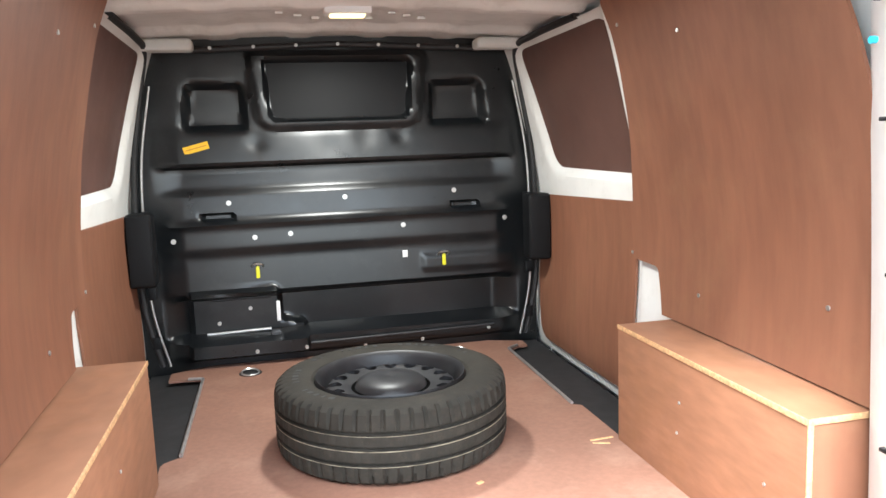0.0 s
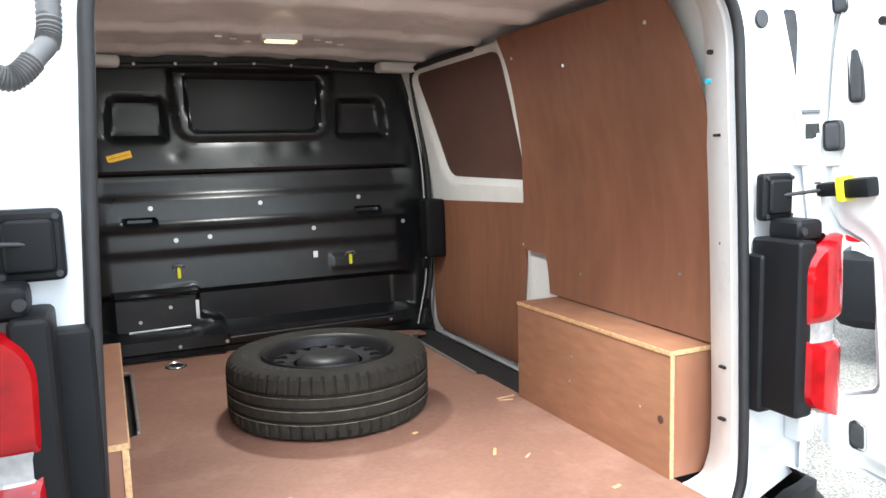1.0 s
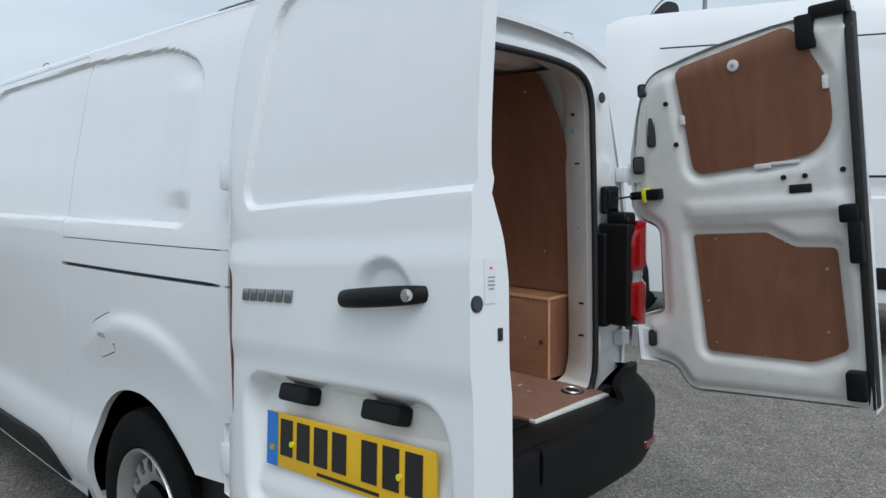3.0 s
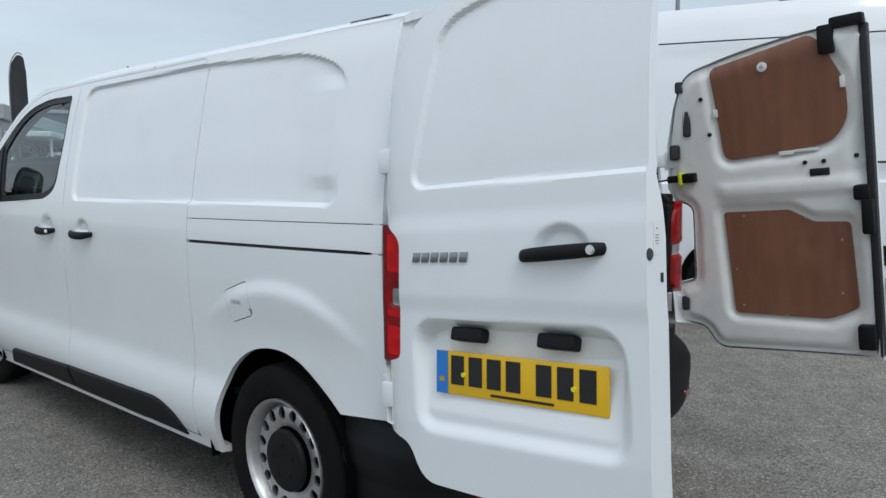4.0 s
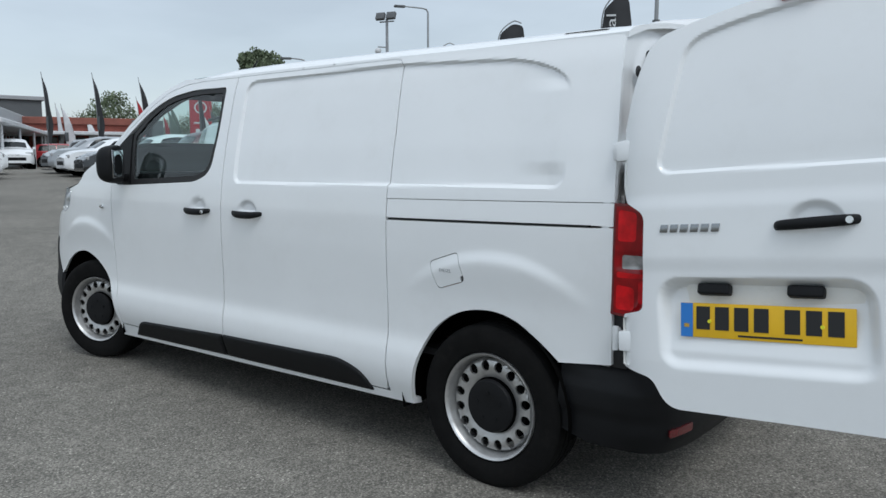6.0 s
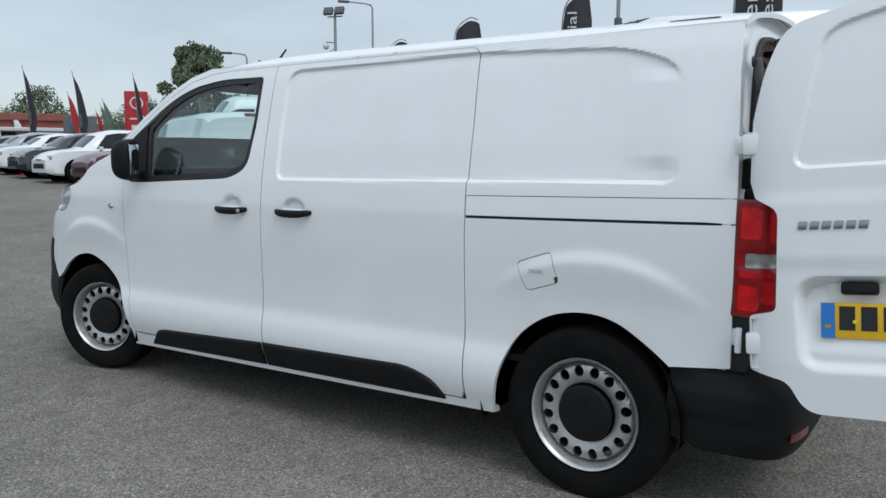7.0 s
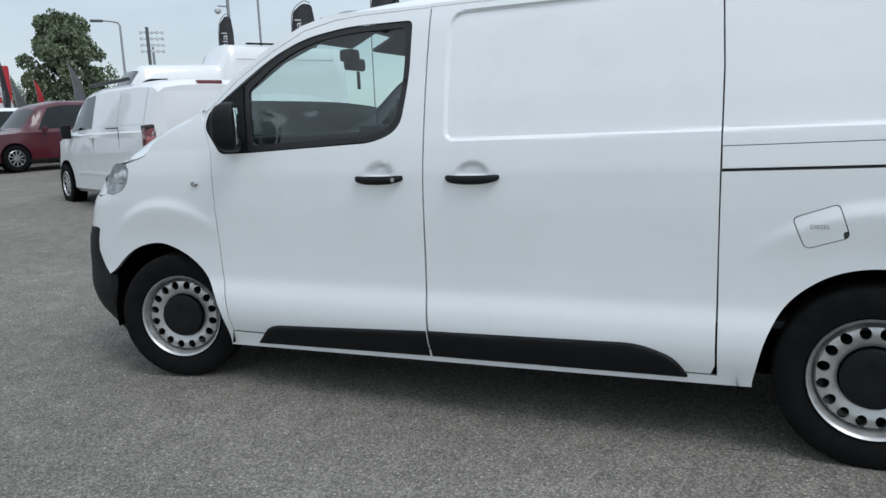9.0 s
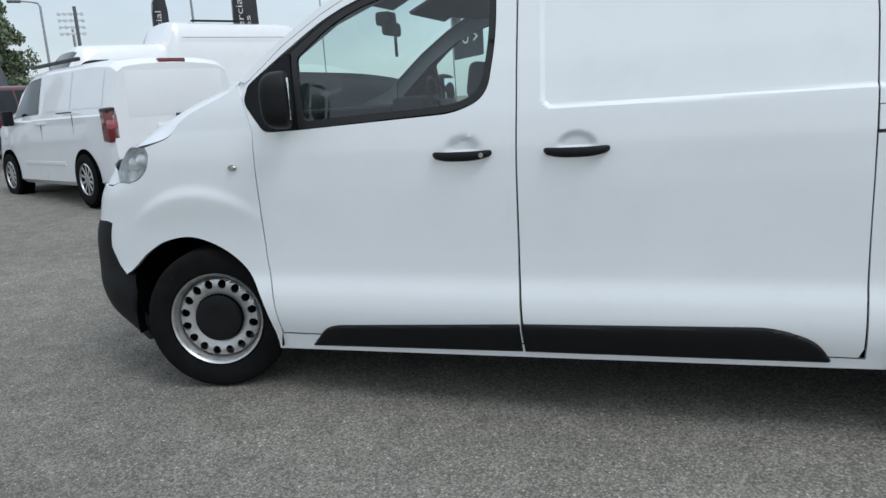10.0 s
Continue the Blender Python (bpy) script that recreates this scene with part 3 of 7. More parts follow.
bump_b = [(.905, .598), (.957, .690), (.962, .806), (1.003, .812), (NS[-1], .797), (NS[-1], .20), (1.05, .20), (.93, .235), (.868, .30), (.862, .556)]
both("front_bumper", sheet(inset(bump_b, 0.001), nose(.004), 0.022, [], lambda V: np.tile((.03, -.03, 0), (len(V), 1))), PLASTIC, van, "black plastic front bumper")
LAMP_SILVER = mat("lamp_reflector", (.74, .75, .76), .30, metal=.45, coat=.4, vary=.25, scale=24)
both("headlamp_bowl", sheet(LAMP, nose(-.045), 0.012, [], (-.04, .02, 0)), LAMP_SILVER, van)
hl, hr = both("headlamp", sheet(LAMP, nose(.002), 0.012, [], (.012, -.008, 0)), thin_glass("clear_lens_cover", (.86, .88, .89), .08), van, "clear headlamp with chrome reflectors")
for host, sg in ((hl, 1), (hr, -1)):
    for s, z, r in ((.755, 1.098, .044), (.865, 1.085, .036)):
        bm = bmesh.new()
        bmesh.ops.create_uvsphere(bm, u_segments=20, v_segments=12, radius=r, matrix=Matrix.Translation(at_nose(s, z, -.040)))
        for v in bm.verts:
            v.co.x *= sg
        part("reflector", bm, LAMP_SILVER, host)
bm = bmesh.new()
p = Vector(nose()(np.array([[.122, 1.056]]))[0])
cyl(bm, p + Vector((-.002, 0, 0)), .019, .012, "x", 20, bevel=.003)
cyl(bm, p + Vector((-.009, 0, 0)), .012, .012, "x", 16, r2=.006)
for v in bm.verts:
    v.co = p + Vector((v.co.x - p.x, (v.co.y - p.y) * 1.3, (v.co.z - p.z) * .72))
part("side_repeater", bm, CHROME, van, "small oval chrome-edged side repeater")

# bonnet and windscreen, each spread from the line at the side to the middle
BONC = [(3.08, 1.470), (3.15, 1.445), (3.22, 1.420), (3.36, 1.378), (3.50, 1.332), (3.62, 1.285), (3.76, 1.235), (3.88, 1.175), (3.965, 1.10)]


def spread(edge, mid, n_along=28, n_across=40, power=2.4):
    """A crowned surface between a side line and the middle line, whole width."""
    E = np.array(curve_pts(edge, 8))
    M = np.array(curve_pts(mid, 8))
    ts = np.linspace(0, 1, n_along)
    ei = [np.interp(ts * (len(E) - 1), np.arange(len(E)), E[:, k]) for k in range(3)]
    mi = [np.interp(ts * (len(M) - 1), np.arange(len(M)), M[:, k]) for k in range(3)]
    vs, fs = [], []
    for i in range(n_along):
        for j in range(n_across + 1):
            q = -1 + 2 * j / n_across
            f = 1 - abs(q) ** power
            vs.append((q * abs(ei[0][i]), ei[1][i] + (mi[1][i] - ei[1][i]) * f, ei[2][i] + (mi[2][i] - ei[2][i]) * f))
    m = n_across + 1
    for i in range(n_along - 1):
        for j in range(n_across):
            fs.append((i * m + j, i * m + j + 1, (i + 1) * m + j + 1, (i + 1) * m + j))
    return vs, [], fs


def fender_x(y, z):
    s = np.interp(y, NY, NS)
    return float(-nose()(np.array([[s, z]]))[0][0])


bon_edge = [(-fender_x(y, z) + .0015, y, z) for y, z in BON]
bon_mid = [(0, y, z) for y, z in BONC]
both("cowl_corner", sheet([(2.895, 1.36), (2.895, 1.43), (2.96, 1.418), (3.04, 1.36), (3.0, 1.33)], left_side(-.010), 0.02), WHITE)
part("bonnet", spread(bon_edge, bon_mid, 36, 60, 4.4), WHITE, van)
boxpart("slam_panel", (0, 3.60, 1.075), (1.34, .56, .02), WHITE, van, .005)
PILLAR = [(2.965, 1.415), (2.76, 1.565), (2.555, 1.690), (2.38, 1.772), (2.22, 1.812)]
scr_edge = [(-(float(side_out(np.array([[y, z]]))[0]) - .012), y - .01, z - .004) for y, z in PILLAR]
scr_mid = [(0, 3.16, 1.45), (0, 2.93, 1.605), (0, 2.70, 1.74), (0, 2.48, 1.84), (0, 2.30, 1.893)]
part("windscreen", spread(scr_edge, scr_mid, 20, 32, 2.6), SCREEN, van, "sloping clear windscreen")
apil = [(2.90, 1.427), (2.74, 1.547), (2.54, 1.664), (2.36, 1.747), (2.20, 1.780), (2.05, 1.790), (1.70, 1.792), (1.70, 1.806), (2.05, 1.808), (2.22, 1.812)] + PILLAR[::-1][1:] + [(2.93, 1.407)]
both("windscreen_pillar", sheet(inset(apil, 0.0008), left_side(), 0.014, [], (.05, -.01, 0)), WHITE)
cant = [(1.695, 1.795), (.56, 1.797), (.56, 1.806), (1.695, 1.808)]
both("roof_rail", sheet(cant, left_side(), 0.014, [], (.03, 0, 0)), WHITE)


def roof_z(P, off=0.0):
    x, y = P[:, 0], P[:, 1]
    e = SECTION(1.803) * PLAN(y)
    t = np.maximum(e - np.abs(x), 0)
    front = np.clip((y - 1.75) / 0.55, 0, 1)
    rear = np.clip((0.3 - y) / 0.9, 0, 1)
    lift = np.interp(y, [-.5, .56, 1.4, 1.8, 2.05, 2.3], [.018, .032, .042, .036, .018, -.004])
    z = 1.803 + lift * (1 - np.exp(-t / 0.034)) + (0.100 - lift) * (1 - (x / 0.8) ** 2) - 0.008 * front ** 2
    for rx in (-.52, -.26, 0, .26, .52):
        z = z + 0.006 * step_in(np.abs(x - rx) - 0.03, 0.02) * np.clip((1.9 - y) / .2, 0, 1) * np.clip((y + .45) / .1, 0, 1)
    return np.stack([x, y, z + off], 1)


rw = [(-SECTION(1.803) * PLAN(y), y) for y in np.linspace(-.52, 2.24, 40)]
roof_outline = [(float(x), float(y)) for x, y in rw] + [(-.5, 2.285), (0, 2.30), (.5, 2.285)] + [(float(-x), float(y)) for x, y in rw[::-1]] + [(.5, -.545), (0, -.555), (-.5, -.545)]
part("roof", sheet(roof_outline, roof_z, 0.025, [], (0, 0, -.02), flip=False), WHITE, van)
tube("roof_aerial", [(-.42, 2.10, 1.885), (-.42, 2.07, 1.915), (-.42, 2.035, 1.945)], [.008, .006, .005], PLASTIC, van)

# ---------------------------------------------------------------- window, mirror and cab
glass_out = rounded([(2.668, 1.205, .02), (2.70, 1.505, .02), (2.52, 1.643, .1), (2.34, 1.711, .15), (2.10, 1.743, .1), (1.787, 1.740, .03), (1.787, 1.50, .1), (1.827, 1.287, .10), (1.96, 1.237, .06)])
glass_in = rounded([(2.640, 1.235, .03), (2.672, 1.490, .02), (2.50, 1.618, .1), (2.33, 1.686, .15), (2.10, 1.718, .1), (1.812, 1.716, .03), (1.812, 1.50, .1), (1.850, 1.305, .10), (1.97, 1.262, .06)])
for ob_parent, flipx in ((front_door, False), (front_door_r, True)):
    for nm, dd, mm, lb in (("window_frame", sheet(glass_out, left_side(-.006), 0.02, [glass_in], (.02, 0, 0)), RUBBER, ""),
                           ("window_glass", sheet(glass_in, left_side(-.012), 0.05), GLASS, "green-tinted window glass"),
                           ("mirror_triangle", sheet(MIRROR_TRI, left_side(.001), 0.02, [], (.02, 0, 0)), PLASTIC, "")):
        o = part(nm, mirrored(dd) if flipx else dd, mm, ob_parent, lb)
        if nm == "window_glass":
            o.visible_shadow = False


def mirror_shell(sign):
    """The door mirror's rounded housing."""
    bm = bmesh.new()
    bmesh.ops.create_uvsphere(bm, u_segments=28, v_segments=18, radius=1)
    for v in bm.verts:
        x, y, z = v.co
        k = 3.4
        r = (abs(x) ** k + abs(y) ** k + abs(z) ** k) ** (-1 / k)
        x, y, z = x * r, y * r, z * r
        if y < 0:
            y *= 0.35
        z *= 1 - 0.10 * x
        ca, sa = math.cos(radians(-26)), math.sin(radians(-26))
        x, y = x * 0.074, y * 0.095
        x, y = x * ca - y * sa, x * sa + y * ca
        v.co = (sign * (-1.040 - x), 2.662 + y, 1.325 + z * 0.112)
    return bm


for sign, dp in ((1, front_door), (-1, front_door_r)):
    mo = part("door_mirror", mirror_shell(sign), PLASTIC, dp, "black plastic door mirror")
    bm = box(bmesh.new(), (sign * -.965, 2.745, 1.245), (.09, .09, .05), .018, 3)
    part("mirror_foot", bm, PLASTIC, dp)
    gm = Matrix.Translation((sign * -1.040, 2.662, 1.328)) @ Matrix.Rotation(radians(sign * 26), 4, "Z")
    bm = box(bmesh.new(), (0, -.029, 0), (.104, .006, .165), .003, 2, gm)
    part("mirror_glass", bm, MIRROR, dp)
    # handle: a bar with rounded ends
    for hy, host, lockpin in ((1.479, sliding_door if sign > 0 else sliding_door_r, False), (1.930, dp, True)):
        pts = [(-.944, hy + .124, 1.076), (-.960, hy + .108, 1.073), (-.978, hy + .06, 1.069), (-.982, hy, 1.068), (-.978, hy - .06, 1.069), (-.966, hy - .105, 1.074), (-.944, hy - .122, 1.077)]
        bmh = bmesh.new()
        n = 26
        C = curve_pts(pts, 6)
        rings = []
        for i, p in enumerate(C):
            t = i / (len(C) - 1)
            h = 0.0185 * (1 - 0.60 * abs(2 * t - 1) ** 2.2)
            ring = []
            for k in range(12):
                a = 2 * math.pi * k / 12
                ring.append(bmh.verts.new((sign * (p[0] - .011 * math.cos(a)), p[1], p[2] + h * math.sin(a))))
            rings.append(ring)
        for a, b in zip(rings, rings[1:]):
            for k in range(12):
                bmh.faces.new((a[k], a[(k + 1) % 12], b[(k + 1) % 12], b[k]))
        bmh.faces.new(rings[0][::-1])
        bmh.faces.new(rings[-1])
        bmesh.ops.recalc_face_normals(bmh, faces=bmh.faces)
        h = part("door_handle", bmh, PLASTIC, host, "black plastic door handle")
        if lockpin:
            bm = cyl(bmesh.new(), (sign * -.984, hy - .088, 1.071), .0095, .012, "x", 16, bevel=.002)
            part("lock_barrel", bm, CHROME, host)

HEADLINING = mat("grey_headlining_cloth", (.085, .092, .095), .9, vary=.15, scale=12, fine=.15)
PILLAR_GREY = mat("grey_pillar_trim", (.24, .25, .255), .6, vary=.06, scale=10)
boxpart("dashboard", (0, 2.80, 1.115), (1.62, .50, .22), FABRIC, van, .05)
part("dash_top", box(bmesh.new(), (0, 2.95, 1.245), (1.55, .46, .06), .028, 3), FABRIC, van)
boxpart("instrument_hood", (.38, 2.62, 1.265), (.36, .20, .09), FABRIC, van, .035)
bm = bmesh.new()
whl = revolve([(.0, .175), (.012, .187), (.0, .199), (-.012, .187), (.0, .175)], 40, "y")
wm = Matrix.Translation((.38, 2.44, 1.24)) @ Matrix.Rotation(radians(-28), 4, "X")
sw = part("steering_wheel", ([tuple(wm @ Vector(p)) for p in whl[0]], [], whl[2]), PLASTIC, van)
part("steering_hub", box(bmesh.new(), (0, 0, 0), (.30, .05, .09), .02, 3, wm), PLASTIC, sw)
for sx, wdt in ((.42, .50), (-.18, .50), (-.60, .36)):
    st = part("seat_back", box(bmesh.new(), (0, 0, .24), (wdt - .03, .12, .50), .05, 4, Matrix.Translation((sx, 2.02, .80)) @ Matrix.Rotation(radians(10), 4, "X")), FABRIC, van)
    part("seat_cushion", box(bmesh.new(), (sx, 2.18, .84), (wdt - .02, .48, .14), .05, 4), FABRIC, st)
    part("headrest", box(bmesh.new(), (0, 0, .56), (.25, .09, .15), .04, 4, Matrix.Translation((sx, 2.02, .80)) @ Matrix.Rotation(radians(10), 4, "X")), FABRIC, st)
boxpart("interior_mirror", (.02, 2.60, 1.655), (.22, .03, .07), PLASTIC, van, .02)
boxpart("sensor_cover", (.0, 2.62, 1.705), (.10, .09, .07), PLASTIC, van, .02)
for sx in (-.40, .40):
    part("sun_visor", box(bmesh.new(), (0, 0, 0), (.56, .20, .022), .010, 3, pose(sx, 2.44, 1.775, -24, 0, 0)), HEADLINING, van, "grey folded-up sun visor")
both("pillar_trim", sheet([(2.97, 1.28), (2.70, 1.49), (2.50, 1.615), (2.30, 1.69), (2.16, 1.72), (2.16, 1.79), (2.38, 1.755), (2.555, 1.675), (2.76, 1.55), (2.95, 1.40)], left_side(-.045), 0.04, [], (.02, 0, 0)), PILLAR_GREY)
boxpart("hanging_tag", (.03, 2.585, 1.565), (.035, .004, .10), PLASTIC_GREY, van, .001)
boxpart("cab_floor", (0, 2.5, .62), (1.6, 1.4, .06), FABRIC, van, .01)
both("cab_side_trim", sheet([(2.85, .60), (2.85, 1.215), (1.76, 1.215), (1.76, .60)], lambda P: np.stack([-(SECTION(P[:, 1]) * PLAN(P[:, 0]) - .06), P[:, 0], P[:, 1]], 1), .1, [], (.02, 0, 0)), FABRIC)
part("cab_headlining", sheet([(-.75, 1.80), (-.75, 2.34), (-.66, 2.47), (.66, 2.47), (.75, 2.34), (.75, 1.80)], lambda P: roof_z(P, -.075), .08, flip=True), HEADLINING, van)
part("bulkhead_cab_face", sheet([(-.80, .60), (-.80, 1.5), (-.70, 1.82), (.70, 1.82), (.80, 1.5), (.80, .60)], lambda P: np.stack([P[:, 0], 0 * P[:, 0] + 1.80, P[:, 1]], 1), .1), FABRIC, van)

# ---------------------------------------------------------------- wheels, arches, underbody
def tyre_mesh(r=.343, w=.215, seg=120, tread=True, flat=0.0):
    """Tyre section turned about x, with circumferential grooves and cut shoulders."""
    h = w / 2
    prof = [(-h * .80, .222), (-h * .93, .235), (-h * 1.0, .262), (-h * 1.01, .29), (-h * .97, .313), (-h * .93, r - .016), (-h * .84, r - .006), (-h * .66, r - .001)]
    g = .011
    for c in (-.40, -.02, .38):
        prof += [(h * (c - .055), r), (h * (c - .045), r - g), (h * (c + .045), r - g), (h * (c + .055), r)]
    prof += [(h * .66, r - .001), (h * .84, r - .006), (h * .93, r - .016), (h * .97, .313), (h * 1.01, .29), (h * 1.0, .262), (h * .93, .235), (h * .80, .222)]
    m = len(prof)

    def cut(i, j):
        if not tread:
            return 0
        if j in (5, 6, 7, m - 8, m - 7, m - 6):
            return -.010 if i % 5 == 0 else 0
        if j in (8, 11, 12, 15, 16, 19) and (i % 5 == (j // 4) % 5):
            return -.004
        return 0
    return revolve(prof, seg, "x", wobble=cut)


def rim_face(depth_sign=-1, holes=16):
    """A pressed steel wheel disc with a ring of oval holes."""
    outer = [(0.202 * math.cos(2 * math.pi * i / 72), 0.202 * math.sin(2 * math.pi * i / 72)) for i in range(72)]
    hs = []
    for k in range(holes):
        a = 2 * math.pi * (k + .5) / holes
        c, s = math.cos(a), math.sin(a)
        hs.append([(0.167 * c + .0225 * math.cos(b) * c - .0200 * math.sin(b) * s, 0.167 * s + .0225 * math.cos(b) * s + .0200 * math.sin(b) * c) for b in np.linspace(0, 2 * math.pi, 14)[:-1]])

    def put(P):
        r = np.hypot(P[:, 0], P[:, 1])
        x = np.interp(r, [0, .085, .10, .125, .160, .188, .195, .202], [-.030, -.034, -.020, -.009, 0, -.004, -.018, -.044])
        return np.stack([-x, P[:, 0], P[:, 1]], 1)
    return sheet(outer, put, .011, hs, (.012, 0, 0), flip=True)


def wheel(name, m, parent, tyre_mat, rim_mat, cap_mat, cap=True, seg=120):
    root = part(name, tyre_mesh(seg=seg, tread=seg > 200), tyre_mat, parent, "", 30)
    root.matrix_local = m
    well = revolve([(-.030, .198), (-.050, .203), (-.085, .209), (-.098, .214), (-.104, .222), (-.098, .2245), (-.090, .224), (.09, .222), (.10, .212), (.09, .204), (.0, .198), (-.030, .198)], 72, "x")
    part("rim", well, rim_mat, root)
    d = rim_face()
    d = moved(d, lambda p: Vector((p.x - .072, p.y, p.z)))
    part("wheel_disc", d, rim_mat, root)
    if cap:
        c = revolve([(-.075, .112), (-.085, .111), (-.091, .106), (-.094, .090), (-.096, .05), (-.094, .03), (-.095, .0001)], 40, "x")
        part("hub_cap", c, cap_mat, root)
        for k in range(5):
            a = 2 * math.pi * (k + .2) / 5
            part("wheel_nut", cyl(bmesh.new(), (-.093, .058 * math.cos(a), .058 * math.sin(a)), .010, .012, "x", 6, bevel=.002), cap_mat, root)
    else:
        c = revolve([(-.060, .108), (-.074, .102), (-.084, .088), (-.090, .060), (-.091, .030), (-.088, .0001)], 40, "x")
        part("hub_dome", c, rim_mat, root)
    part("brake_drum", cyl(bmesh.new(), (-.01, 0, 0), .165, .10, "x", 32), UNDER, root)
    return root


STEER = 18  # the front wheels stand turned to the left
for hub in (REAR_HUB, FRONT_HUB):
    for sx in (-1, 1):
        m = Matrix.Translation((sx * (.812 if hub is REAR_HUB else .826), hub[0] + float(np.interp(hub[0], LENGTH_Y, LENGTH_DY)), hub[1] + (.004 if hub is REAR_HUB else .024))) @ (Matrix() if sx < 0 else Matrix.Rotation(math.pi, 4, "Z"))
        if hub is FRONT_HUB:
            m = m @ Matrix.Rotation(radians(STEER), 4, "Z") @ Matrix.Scale(.965, 4)
        wheel("road_wheel", m, van, TYRE, STEEL, PLASTIC)

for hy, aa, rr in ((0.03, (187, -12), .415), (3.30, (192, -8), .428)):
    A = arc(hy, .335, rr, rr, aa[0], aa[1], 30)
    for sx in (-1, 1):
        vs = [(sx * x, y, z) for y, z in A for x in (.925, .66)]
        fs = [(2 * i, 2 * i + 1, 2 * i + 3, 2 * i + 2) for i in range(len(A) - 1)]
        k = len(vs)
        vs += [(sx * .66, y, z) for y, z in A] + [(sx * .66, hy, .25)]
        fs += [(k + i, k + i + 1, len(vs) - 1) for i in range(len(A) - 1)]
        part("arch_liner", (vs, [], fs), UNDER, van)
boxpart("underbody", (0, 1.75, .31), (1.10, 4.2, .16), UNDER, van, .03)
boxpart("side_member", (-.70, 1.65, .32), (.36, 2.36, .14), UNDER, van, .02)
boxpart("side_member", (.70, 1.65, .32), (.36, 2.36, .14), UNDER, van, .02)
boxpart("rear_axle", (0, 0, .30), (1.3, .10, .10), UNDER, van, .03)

# rear bumper: black, wrapping the corners, with a step
RB = curve_pts([(-.345, -.890), (-.45, -.902), (-.60, -.895), (-.70, -.845), (-.755, -.74), (-.785, -.5), (-.80, 0)], 8)
RBX = np.array([p[1] for p in RB])
RBY = np.array([p[0] for p in RB])
RBS = np.concatenate([[0], np.cumsum(np.hypot(np.diff(RBX), np.diff(RBY)))])


def rear_bump(P):
    s, z = P[:, 0], P[:, 1]
    x, y = np.interp(s, RBS, RBX), np.interp(s, RBS, RBY)
    top = np.clip((z - .50) / .10, 0, 1)
    low = np.clip((.36 - z) / .16, 0, 1)
    k = np.clip(s / .25, 0, 1)
    pull = .055 * top ** 2 * k + .07 * low ** 1.5 * k
    x = x + pull * np.clip(-x / .9, 0, 1) * .8
    y = y + pull
    x = x - .010 * step_in(np.abs(z - .47) - .05, .03)
    return np.stack([x, y, z], 1)


rb = [(0, .33), (.02, .585), (.22, .600), (.34, .622), (.42, .650), (.54, .652), (.62, .63), (.68, .56), (RBS[-1] - .30, .535), (RBS[-1], .528), (RBS[-1], .27), (.40, .275), (.15, .29)]
bumper_r, _ = both("rear_bumper", sheet(rb, rear_bump, .018, [], (.0, .03, 0)), PLASTIC, van, "black plastic rear bumper")
boxpart("bumper_step", (0, -.655, .520), (1.30, .20, .014), PLASTIC, bumper_r, .005)
both("bumper_reflector", sheet(rounded([(.42, .345, .01), (.42, .375, .01), (.56, .380, .01), (.56, .350, .01)]), lambda P: rear_bump(P) + np.array((-.006, -.008, 0)), .02, [], (.01, .01, 0)), DARK_RED, van)

# ---------------------------------------------------------------- rear frame, seal, lamps
AP_HALF = [(0, 1.79), (.25, 1.783), (.46, 1.768), (.585, 1.735), (.640, 1.66), (.655, 1.5), (.672, 1.2), (.683, .9), (.688, .66), (.675, .575), (.64, .535), (.5, .520), (0, .515)]
ap_r = [tuple(p) for p in curve_pts(AP_HALF, 6)]
APERTURE = [(-x, z) for x, z in ap_r] + ap_r[::-1][1:-1]
zz = np.linspace(.60, 1.795, 26)
rim_l = [(-float(SECTION(z) * PLAN(-.53)) + .002, float(z)) for z in zz]
rim_t = [(float(x), float(roof_z(np.array([[x, -.52]]))[0][2]) - .003) for x in np.linspace(-.755, .755, 30)]
FRAME_OUT = rim_l + rim_t + [(-x, z) for x, z in rim_l[::-1]] + [(.70, .50), (-.70, .50)]


def frame_y(P):
    x, z = np.abs(P[:, 0]), P[:, 1]
    d = sdf(P, APERTURE)
    y = -.512 - .012 * step_in(d - .055, .03) - .012 * np.clip((x - .78) / .10, 0, 1)
    y = y - .010 * step_in(np.hypot((x - .765) / .055, (z - 1.375) / .07) - 1, .5)
    y = y - .010 * step_in(np.hypot((x - .78) / .05, (z - .715) / .05) - 1, .5)
    return np.stack([P[:, 0], y, z], 1)


part("rear_frame", sheet(FRAME_OUT, frame_y, .016, [inset(APERTURE, -.004)], (0, .03, 0), flip=False), WHITE, van)
tube("rear_door_seal", [(x, -.530, z) for x, z in resample(inset(APERTURE, -.008), .03)], .0125, RUBBER, van, 10, True, "black rubber seal round the rear opening")


def ring_loft(a, b, ya, yb, mid=None):
    n = len(a)
    rings = [(a, ya)] + ([mid] if mid else []) + [(b, yb)]
    vs, fs = [], []
    for R, y in rings:
        vs += [(x, y, z) for x, z in R]
    for k in range(len(rings) - 1):
        for i in range(n):
            j = (i + 1) % n
            fs.append((k * n + i, k * n + j, (k + 1) * n + j, (k + 1) * n + i))
    return vs, [], fs


